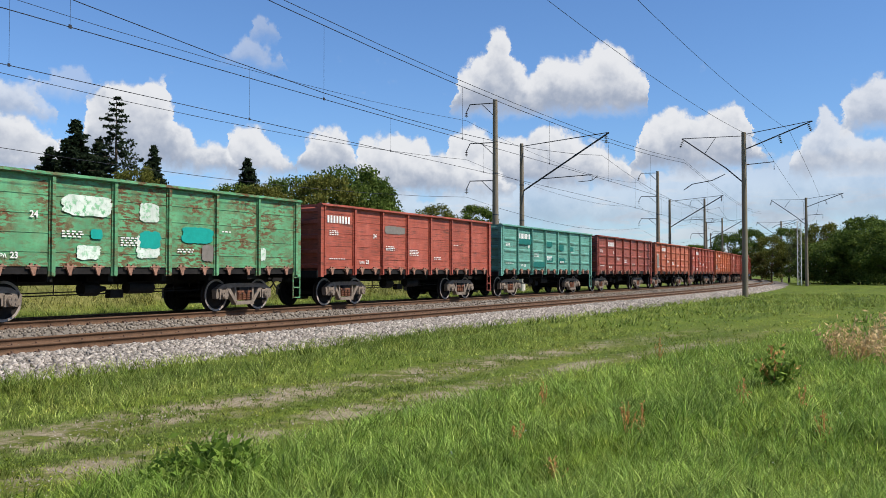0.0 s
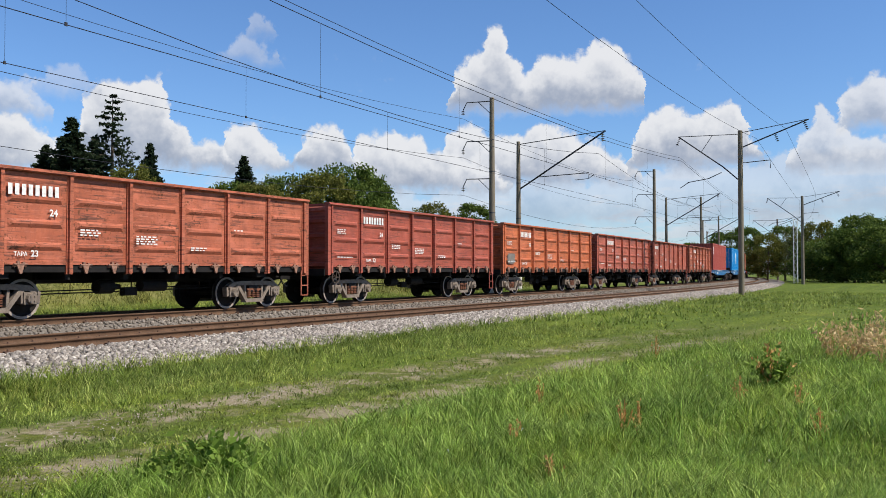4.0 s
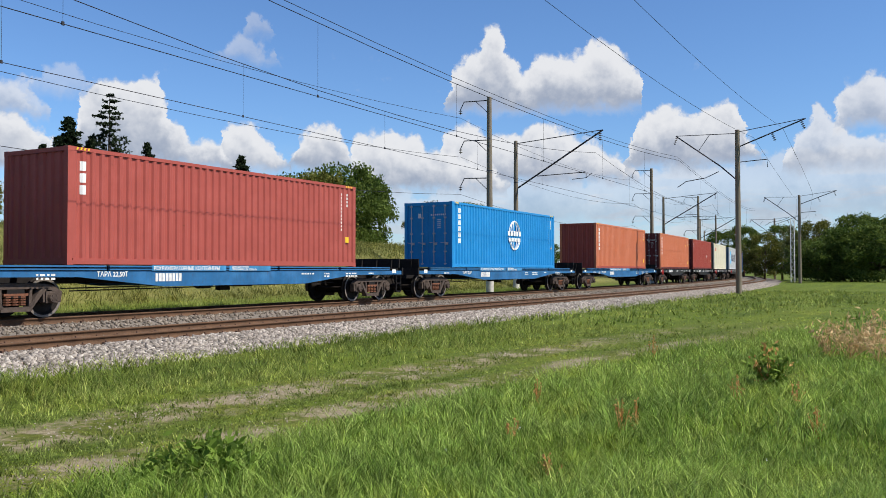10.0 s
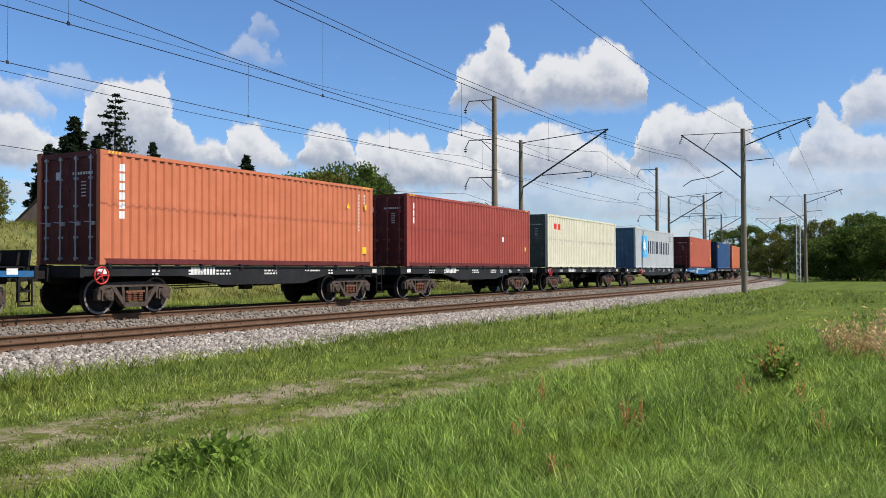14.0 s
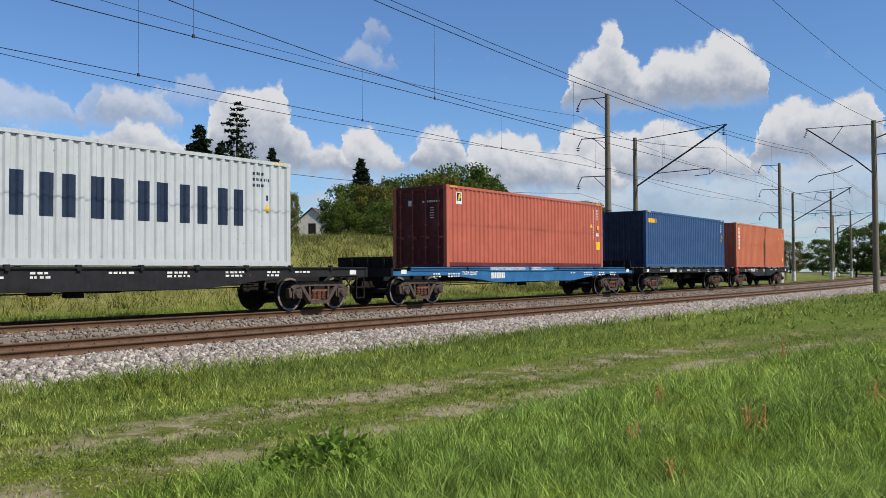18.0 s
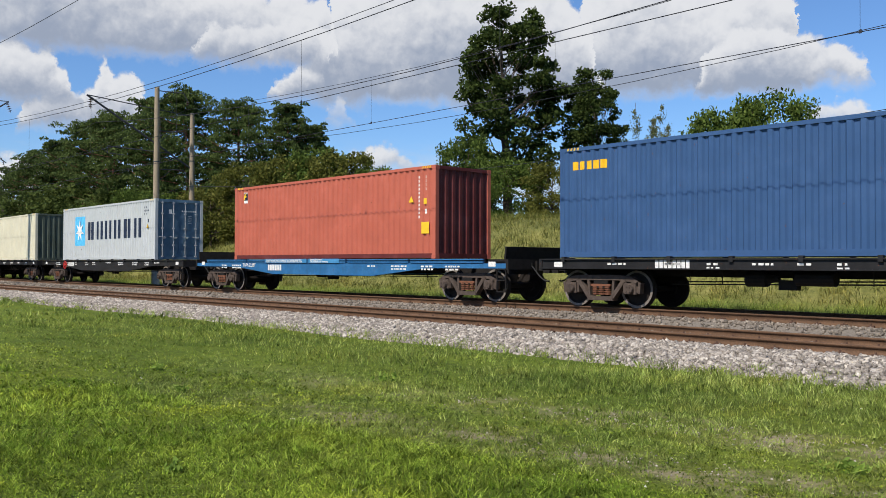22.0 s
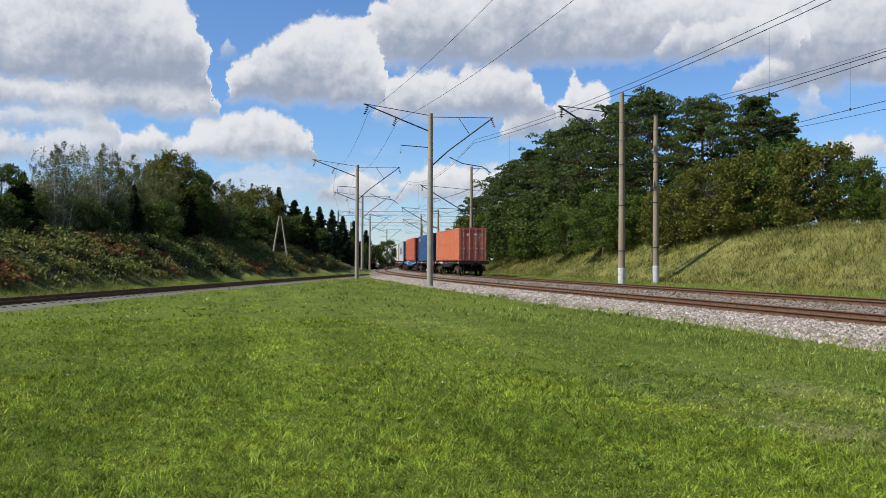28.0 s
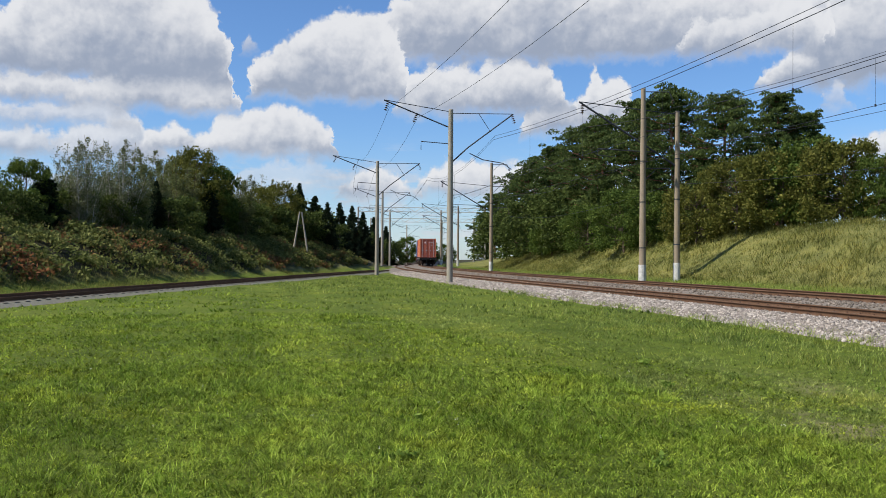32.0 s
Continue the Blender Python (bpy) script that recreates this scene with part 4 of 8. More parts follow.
def painted(rows, lift):
    """Paint that follows the folds of the corrugated side: rows of x0, x1, z0, z1."""
    g = Geo()
    xs, ds = zip(*wave(CL - 0.30, 0.278, 0.042))
    for x0, x1, z0, z1 in rows:
        cut = [x0] + [x for x in xs if x0 < x < x1] + [x1]
        ys = [-(CW / 2 - 0.008) - lift + float(np.interp(x, xs, ds)) for x in cut]
        for a, b, ya, yb in zip(cut[:-1], cut[1:], ys[:-1], ys[1:]):
            g.face((a, ya, z0), (b, yb, z0), (b, yb, z1), (a, ya, z1))
    return g


def side_bars(c, rows, mt, label="", name="lettering", lift=0.003):
    return tagged(part(name, painted(rows, lift), mt, c, label), kind="stuff" if len(rows) > 1 else "")


def down_letters(x, z, n, h=0.2, w=0.17):
    """A word set from top to bottom, as one plain bar a letter."""
    return [(x, x + w, z - i * h * 1.28, z - i * h * 1.28 + h) for i in range(n)]


def data_column(c, x=5.25, flip=1):
    side_bars(c, [(x, x + 0.055, 2.52 - i * 0.125, 2.52 - i * 0.125 + 0.08) for i in range(11)] + [(x + 0.34, x + 0.395, 2.52 - i * 0.125, 2.60 - i * 0.125) for i in range(4)], M_MARK, "white data column")


def sticker(c, x, z, w, h, mt=None, tri=False):
    g = Geo()
    y = -CW / 2 - 0.004
    if tri:
        g.prism([(x - w / 2, z), (x + w / 2, z), (x, z + h)], y, y + 0.003)
    else:
        g.box(x - w / 2, x + w / 2, y, y + 0.003, z, z + h)
    part("warning_sticker", g, mt or M_YELLOW, c, "yellow warning sticker")

M_SIGNBLUE = paint("notice blue", (0.05, 0.22, 0.42), 0.05)
C_BRICK = paint("brick red wagon paint", (0.34, 0.078, 0.048), 0.12, scuff=0.70)
C_GREEN = paint("flaking green wagon paint", (0.100, 0.295, 0.140), 0.38, (0.115, 0.062, 0.030), 0.35, spots=4.0, flat=3.2)
C_TEAL = paint("teal wagon paint", (0.105, 0.275, 0.215), 0.10, scuff=0.65)
C_DARK = paint("dark oxide wagon paint", (0.26, 0.062, 0.042), 0.18, dirt=0.5, scuff=0.95)
C_ORANGE = paint("orange brown wagon paint", (0.45, 0.118, 0.045), 0.10, scuff=0.75)
C_OXIDE = paint("red oxide wagon paint", (0.38, 0.095, 0.056), 0.15, dirt=0.45, scuff=0.95)
C_RUSTY = paint("rusty orange wagon paint", (0.40, 0.112, 0.058), 0.2, scuff=0.80)
P_TEAL = plain("fresh turquoise paint", (0.01, 0.27, 0.22), 0.5, 0, 0.15)
P_WHITE = paint("worn white paint", (0.55, 0.60, 0.52), 0.28, (0.10, 0.33, 0.14), 0.3, spots=7)
P_GREY = plain("grey patch paint", (0.17, 0.15, 0.13), 0.7)
P_DARKTEAL = plain("dark teal patch paint", (0.012, 0.115, 0.095), 0.6)
K_MAROON = paint("dull maroon container paint", (0.34, 0.075, 0.058), 0.02, dirt=0.08, rough=0.42, streak=0.12, fade=0.35)
K_BLUE = paint("bright blue container paint", (0.014, 0.215, 0.50), 0.0, dirt=0.08, rough=0.4, streak=0.1, fade=0.3)
K_ORANGE = paint("orange container paint", (0.50, 0.155, 0.075), 0.02, dirt=0.08, rough=0.42, streak=0.12, fade=0.35)
K_CORAL = paint("coral red container paint", (0.43, 0.112, 0.070), 0.02, dirt=0.08, rough=0.42, streak=0.12, fade=0.35)
K_RED = paint("brown red container paint", (0.306, 0.060, 0.043), 0.02, dirt=0.08, rough=0.42, streak=0.12, fade=0.35)
K_CREAM = paint("cream container paint", (0.60, 0.56, 0.42), 0.02, dirt=0.08, rough=0.42, streak=0.12, fade=0.35)
K_GREY = paint("pale grey container paint", (0.455, 0.47, 0.465), 0.015, dirt=0.12, rough=0.42, streak=0.3, fade=0.2)
# End coats here are darkened side colours, with the shade of the ends put in
K_GREYEND = paint("blue grey shaded end tone", (0.085, 0.15, 0.21), 0.02, dirt=0.3)
K_NAVY = paint("navy container paint", (0.038, 0.085, 0.187), 0.02, dirt=0.08, rough=0.42, streak=0.12, fade=0.35)
K_NAVYEND = paint("navy shaded end tone", (0.017, 0.025, 0.051), 0.02)
K_MAROONEND = paint("maroon shaded tone for ends and bottom rails", (0.111, 0.019, 0.017), 0.04, dirt=0.3)
K_CREAMEND = paint("cream box shaded end tone", (0.085, 0.102, 0.076), 0.03)
F_BLUE = paint("blue flat wagon paint", (0.024, 0.125, 0.28), 0.06, dirt=0.35)
F_BLACK = paint("black flat wagon paint", (0.015, 0.014, 0.014), 0.06, dirt=0.35, fade=0.35)
M_BARWHITE = plain("galvanised bars", (0.42, 0.42, 0.43), 0.45, 0.3, 0.2)
M_NAVYMARK = plain("dark navy lettering", (0.02, 0.03, 0.055), 0.5)
M_SKYMARK = plain("light blue emblem", (0.10, 0.45, 0.72), 0.5)
M_WHITEMARK = plain("white emblem", (0.75, 0.75, 0.72), 0.5)
M_REDMARK = plain("red emblem", (0.6, 0.05, 0.03), 0.5)


def marks_short(c):
    side_bars(c, down_letters(-5.72, 2.32, 3, 0.23, 0.15), M_WHITEMARK, "white block lettering")
    data_column(c)
    sticker(c, 5.55, 0.85, 0.2, 0.2)


def marks_globe(c):
    g = Geo()
    y = -CW / 2 - 0.003
    for a in (0.70, 0.52, 0.24):
        for u0, u1 in ((0.30, math.pi - 0.30), (math.pi + 0.42, 2 * math.pi - 0.42)):
            g.tube([Vector((0.62 + a * math.cos(u), y, 1.62 + 0.72 * math.sin(u))) for u in np.linspace(u0, u1, 17)], 0.026, 5)
    for i in range(5):
        g.box(-0.17 + i * 0.33, 0.07 + i * 0.33, y - 0.006, y + 0.003, 1.60, 1.84)
    for i in range(8):
        g.box(-0.10 + i * 0.185, 0.035 + i * 0.185, y - 0.006, y + 0.003, 1.32, 1.50)
    part("emblem", g, M_WHITEMARK, c, "white globe emblem with two rows of bars")
    side_bars(c, down_letters(-5.45, 2.42, 6, 0.21, 0.21), M_WHITEMARK, "white column of square signs")
    data_column(c)
    sticker(c, 5.60, 1.05, 0.16, 0.14, tri=True)


def marks_down(c):
    side_bars(c, down_letters(-5.46, 2.40, 6, 0.19, 0.13), M_WHITEMARK, "white block lettering")
    data_column(c)
    sticker(c, 4.55, 2.05, 0.22, 0.2, tri=True)
    sticker(c, 5.63, 2.05, 0.12, 0.2)
    sticker(c, 5.55, 0.45, 0.26, 0.24)


def marks_plain_red(c):
    side_bars(c, down_letters(-5.6, 2.32, 3, 0.23, 0.15), M_WHITEMARK, "small white lettering")
    sticker(c, 5.5, 0.8, 0.18, 0.2)
    side_bars(c, [(2.8, 2.95, 1.2, 1.45)], M_WHITEMARK, "white patch", "sticker")


def marks_cream(c):
    side_bars(c, [(-5.1, -4.7, 2.1, 2.42), (-4.5, -4.1, 2.1, 2.42)], M_REDMARK, "red emblem", "emblem")


def marks_star(c):
    side_bars(c, [(-4.35, -2.75, 0.78, 2.38)], M_SKYMARK, "light blue square emblem", "emblem")
    g = Geo()
    y = -CW / 2 - 0.001
    pts = []
    for i in range(14):
        r = 0.62 if i % 2 == 0 else 0.24
        a = math.pi / 2 + i * math.pi / 7
        pts.append((-3.55 + r * math.cos(a), 1.58 + r * math.sin(a)))
    g.prism(pts, y, y + 0.003)
    part("star", g, M_WHITEMARK, c, "white seven-pointed star")
    rows = []
    for i in range(6):
        x = -2.42 + i * 1.20
        rows += [(x, x + 0.32, 1.08, 2.04), (x + 0.52, x + 0.84, 1.08, 2.04)]
    side_bars(c, rows, M_NAVYMARK, "row of tall dark navy bars")
    side_bars(c, [(4.75 + i * 0.10, 4.80 + i * 0.10, 2.48, 2.56) for i in range(4)] + [(4.75 + i * 0.09, 4.80 + i * 0.09, 2.32, 2.40) for i in range(7)] + [(4.75 + i * 0.10, 4.80 + i * 0.10, 2.16, 2.24) for i in range(4)], M_NAVYMARK, "small dark data lines")
    side_bars(c, [(5.22, 5.30, 1.80, 1.95)], M_NAVYMARK, "", "sticker")
    sticker(c, 5.22, 1.52, 0.22, 0.2, tri=True)


def marks_flag(c):
    side_bars(c, [(-5.45, -5.12, 2.25, 2.68)], M_WHITEMARK, "white-edged square emblem", "emblem")
    side_bars(c, [(-5.42, -5.15, 2.36, 2.65)], M_NAVYMARK, "dark blue emblem field", "emblem_field", 0.006)
    g = Geo()
    y = -CW / 2 - 0.002
    g.prism([(-5.40, 2.38), (-5.32, 2.38), (-5.30, 2.46), (-5.20, 2.48), (-5.18, 2.54), (-5.28, 2.53), (-5.24, 2.60), (-5.17, 2.62), (-5.20, 2.64), (-5.34, 2.60)], y, y + 0.003)
    part("emblem_stroke", g, M_YELLOW, c, "yellow stroke")
    data_column(c)
    sticker(c, 4.95, 1.78, 0.24, 0.2, tri=True)
    sticker(c, 5.62, 1.70, 0.14, 0.18)
    sticker(c, 5.62, 0.78, 0.36, 0.36)
    side_bars(c, [(5.55, 5.69, 1.40, 1.55)], M_WHITEMARK, "", "sticker")


def marks_navy(c):
    side_bars(c, [(-5.7 + i * 0.23, -5.7 + i * 0.23 + 0.18, 2.30, 2.52) for i in range(5)], plain("amber lettering", (0.80, 0.42, 0.02), 0.5), "amber yellow block lettering")
    data_column(c)
    sticker(c, 5.65, 1.75, 0.12, 0.2)
    sticker(c, 5.5, 1.55, 0.2, 0.18, tri=True)


TRAIN = []  # thing, middle along the train, distance of the pivots
CUT = -129.3  # where the open wagons end and the flat wagons begin
LINES = ((-5.9, 2.55, 0.5, 3), (-2.4, 2.1, 0.6, 3), (-0.7, 2.0, 0.7, 4), (1.2, 1.75, 0.6, 2), (2.9, 2.3, 0.4, 1), (-5.9, 1.6, 0.9, 1))
WAGONS = (
    ("rusty orange open wagon with ribbed steel sides", C_RUSTY, "rib", dict(patches=((-4.4, -3.7, 1.5, 1.95, P_GREY), (0.45, 1.35, 1.45, 1.8, P_GREY)))),
    ("red oxide open wagon with seamed steel sides", C_OXIDE, "plank", dict(handwheel=True)),
    ("dark red open wagon with ribbed sides and end rungs", C_OXIDE, "rib", dict(grabs=True)),
    ("bright orange open wagon with ribbed steel sides", C_ORANGE, "rib", dict(patches=((-5.9, -5.0, 1.5, 2.0, P_GREY),), handwheel=True, load="26", tare="24")),
    ("scuffed brick red open wagon with ribbed sides", C_BRICK, "rib", dict(handwheel=True)),
    ("orange red open wagon with grey painted patches", C_RUSTY, "rib", dict(patches=((-5.9, -5.2, 1.5, 2.6, P_GREY),), handwheel=True)),
    ("dark oxide red open wagon, scuffed and dented", C_DARK, "rib", dict(grabs=True)),
    ("teal open wagon with dark repainted patches", C_TEAL, "rib", dict(patches=((-4.4, -2.75, 2.55, 3.1, P_DARKTEAL), (-0.75, 0.1, 2.52, 2.8, P_DARKTEAL), (-0.8, 0.2, 1.72, 1.98, P_DARKTEAL), (1.1, 1.8, 2.35, 2.7, P_DARKTEAL), (1.05, 1.95, 1.7, 1.95, P_DARKTEAL), (-2.55, -0.95, 1.42, 1.72, P_DARKTEAL), (2.75, 3.3, 2.3, 2.6, P_DARKTEAL)))),
    ("brick red open wagon with seamed steel sides", C_BRICK, "plank", dict(patches=((-2.5, -1.0, 2.6, 2.9, P_GREY),))),
    ("peeling green open wagon with white and turquoise patches", C_GREEN, "plank", dict(patches=((-2.4, -0.95, 2.5, 3.0, P_WHITE), (-0.1, 0.55, 2.45, 2.95, P_WHITE), (-0.2, 0.6, 1.5, 2.1, P_WHITE), (-2.0, -1.3, 1.45, 1.8, P_WHITE), (4.4, 4.8, 1.5, 1.9, P_WHITE))),),
)
mid = CUT
for i, (label, coat, style, more) in enumerate(WAGONS):
    mid -= 13.92
    TRAIN.append((gondola(label, coat, style, 10 + i, LINES, **more), mid + 6.96, 8.65))
green = TRAIN[-1][0]
for x0, x1, z0, z1 in ((-0.1, 0.62, 1.75, 2.22), (1.35, 2.55, 1.95, 2.40), (-1.6, -1.25, 1.95, 2.2)):
    part("paint_patch", rough_patch(x0, x1, z0, z1, -1.532, int(x0 * 10)), P_TEAL, green, "fresh turquoise touch-up")
part("paint_patch", rough_patch(2.1, 2.55, 1.45, 1.92, -1.533, 5), P_GREY, green, "dull grey patch")

FLATS = (
    (19.62, "blue fishbelly flat wagon for refrigerated containers", dict(coat=F_BLUE, fish=True, blue=True, boards=True), ("dull maroon container with white lettering", K_MAROON, K_MAROON, 1, K_MAROON, marks_short)),
    (19.62, "blue fishbelly flat wagon for refrigerated containers", dict(coat=F_BLUE, fish=True, blue=True, boards=True), ("bright blue container with white globe emblem", K_BLUE, K_BLUE, -1, M_BARWHITE, marks_globe)),
    (19.62, "blue fishbelly flat wagon for refrigerated containers", dict(coat=F_BLUE, fish=True, blue=True, boards=True), ("orange container with white downward lettering", K_ORANGE, K_RED, 1, K_RED, marks_down)),
    (14.62, "short black flat wagon with red handwheel", dict(coat=F_BLACK, fish=True, handwheel=-6.2), ("orange container with doors in a darker shaded tone", K_ORANGE, K_MAROONEND, -1, M_BARWHITE, marks_down)),
    (14.62, "short black flat wagon with white lettering", dict(coat=F_BLACK, fish=True), ("brown red container with doors in a dark shaded tone", K_RED, K_MAROONEND, -1, K_RED, marks_plain_red)),
    (14.62, "short black flat wagon with stencilled sides", dict(coat=F_BLACK, fish=False, handwheel=-6.2), ("cream container with small red emblem", K_CREAM, K_CREAMEND, -1, K_CREAMEND, marks_cream)),
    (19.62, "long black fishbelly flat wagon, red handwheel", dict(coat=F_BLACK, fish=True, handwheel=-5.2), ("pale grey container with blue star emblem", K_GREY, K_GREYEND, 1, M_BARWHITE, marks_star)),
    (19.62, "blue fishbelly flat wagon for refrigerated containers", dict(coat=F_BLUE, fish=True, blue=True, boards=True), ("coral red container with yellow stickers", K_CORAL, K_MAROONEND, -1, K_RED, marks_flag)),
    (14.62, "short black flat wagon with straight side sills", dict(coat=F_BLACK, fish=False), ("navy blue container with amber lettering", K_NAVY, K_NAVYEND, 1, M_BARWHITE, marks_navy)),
    (14.62, "black flat wagon at the end of the train", dict(coat=F_BLACK, fish=True, handwheel=-6.6), ("orange container with pale locking bars", K_ORANGE, K_CORAL, 1, M_BARWHITE, marks_down)),
)
CARGO = []
mid = CUT
for i, (length, label, more, (clabel, coat, ends, doors, bar, marks)) in enumerate(FLATS):
    w = flat_wagon(label, length, seed=40 + i, **more)
    TRAIN.append((w, mid + length / 2, length - 4.9))
    box = container(clabel, coat, ends, doors, bar, marks)
    CARGO.append((box, mid + length / 2, length - 4.9))
    mid += length

# ---- ground, track and banks ----
def grown(name, verts, faces, smooth=False):
    """A mesh from arrays of vertices and of equal-sided faces."""
    verts, faces = np.asarray(verts, np.float32), np.asarray(faces, np.int32)
    me = bpy.data.meshes.new(name)
    me.vertices.add(len(verts))
    me.vertices.foreach_set("co", verts.ravel())
    n, k = faces.shape
    me.loops.add(n * k)
    me.loops.foreach_set("vertex_index", faces.ravel())
    me.polygons.add(n)
    me.polygons.foreach_set("loop_start", np.arange(0, n * k, k, dtype=np.int32))
    me.polygons.foreach_set("loop_total", np.full(n, k, np.int32))
    if smooth:
        me.polygons.foreach_set("use_smooth", np.ones(n, bool))
    me.update(calc_edges=True)
    return me


_lx, _ly = _e, FAR_AXIS + _n


def line_coords(x, y):
    """s along the far track and the offset beyond its axis, for arrays of places."""
    x, y = np.atleast_1d(x).astype(float), np.atleast_1d(y).astype(float)
    s, off = np.empty(len(x)), np.empty(len(x))
    cx, cy, cs, ct = _lx[::4], _ly[::4], LINE_S[::4], _th[::4]
    for a in range(0, len(x), 20000):
        dx, dy = x[a:a + 20000, None] - cx, y[a:a + 20000, None] - cy
        i = np.argmin(dx * dx + dy * dy, 1)
        r = np.arange(len(i))
        s[a:a + 20000] = cs[i]
        off[a:a + 20000] = -np.sin(ct[i]) * dx[r, i] + np.cos(ct[i]) * dy[r, i]
    return s, off


SIDING_A, SIDING_B = np.array((14.0, -23.7)), np.array((-104.0, 14.6))  # the branch line that joins from behind
_sd = (SIDING_B - SIDING_A) / np.linalg.norm(SIDING_B - SIDING_A)


def siding_off(x, y):
    """How far beyond the branch line a place lies (the camera's side is negative)."""
    return _sd[0] * (y - SIDING_A[1]) - _sd[1] * (x - SIDING_A[0])


def lumps(x, y, f, seed=0):
    """A smooth random height, about -1 to 1."""
    r = np.random.RandomState(seed)
    z = np.zeros_like(x)
    for k in range(5):
        a, p = r.uniform(0, 6.28), r.uniform(0, 6.28)
        q = f * r.uniform(0.6, 1.7)
        z += np.sin((x * math.cos(a) + y * math.sin(a)) * q + p + 1.3 * np.sin((y * math.cos(a) - x * math.sin(a)) * q * 0.7 + 2 * p))
    return z / 3.2


def smooth_step(v, a, b):
    u = np.clip((v - a) / (b - a), 0, 1)
    return u * u * (3 - 2 * u)


def ground_height(x, y):
    x, y = np.atleast_1d(x).astype(float), np.atleast_1d(y).astype(float)
    s, off = line_coords(x, y)
    z = 0.035 * lumps(x, y, 0.9, 1) + 0.05 * lumps(x, y, 0.25, 2)
    z = np.where(off > -7.6, 0.02, z)
    top = np.interp(s, [-220, -130, -75, -20, 35, 60, 110, 200], [0.6, 2.2, 3.7, 3.85, 3.5, 3.2, 1.6, 0.5])
    rise = smooth_step(off, 5.0, 13.5)
    z = np.where(off > 2.5, 0.02 + 0.28 * smooth_step(off, 2.5, 4.5) + (top - 0.3) * rise + 0.12 * lumps(x, y, 0.5, 3) * smooth_step(off, 5, 8) + 0.036 * np.clip(off - 13.5, 0, 45), z)
    so = siding_off(x, y)
    back = smooth_step(so, 3.2, 9.5) * (off < -6.5)
    along = smooth_step(-x, 170, 105)
    z = z + back * (3.0 + 0.35 * lumps(x, y, 0.35, 4)) * np.where(x < -20, along, 1.0)
    return z


def rut(x):
    return 8.0 - 0.0035 * (x - 2) ** 2


def make_ground():
    gx = np.concatenate([-np.geomspace(700, 60, 26)[:-1], np.arange(-60, 60.1, 0.8), np.geomspace(60, 700, 26)[1:]])
    gy = np.concatenate([-np.geomspace(500, 30, 20)[:-1], np.arange(-30, 46.1, 0.8), np.geomspace(46, 900, 30)[1:]])
    X, Y = np.meshgrid(gx, gy)
    Z = ground_height(X.ravel(), Y.ravel())
    n, m = len(gx), len(gy)
    i = np.arange((m - 1) * (n - 1))
    a = (i // (n - 1)) * n + i % (n - 1)
    return grown("ground", np.stack([X.ravel(), Y.ravel(), Z], 1), np.stack([a, a + 1, a + n + 1, a + n], 1), True)


def swaths(nt, pos):
    """Pale and dark bands that follow the mower along the line, and patches of richer soil."""
    mp = nt.nodes.new("ShaderNodeMapping")
    mp.inputs["Rotation"].default_value, mp.inputs["Scale"].default_value = (0, 0, radians(8)), (0.05, 0.75, 0.1)
    nt.links.new(pos, mp.inputs["Vector"])
    band = ramp(nt, noise_of(nt, mp.outputs[0], 1.0, 3, 0.55), (0.34, (0.86, 0.88, 0.86)), (0.52, (1.08, 1.08, 1.08)), (0.68, (1.30, 1.26, 1.36)))
    soil = ramp(nt, noise_of(nt, pos, 0.45, 5, 0.65), (0.36, (0.88, 0.92, 0.92)), (0.62, (1.14, 1.12, 1.06)))
    return mix(nt, 1.0, band, soil, "MULTIPLY")


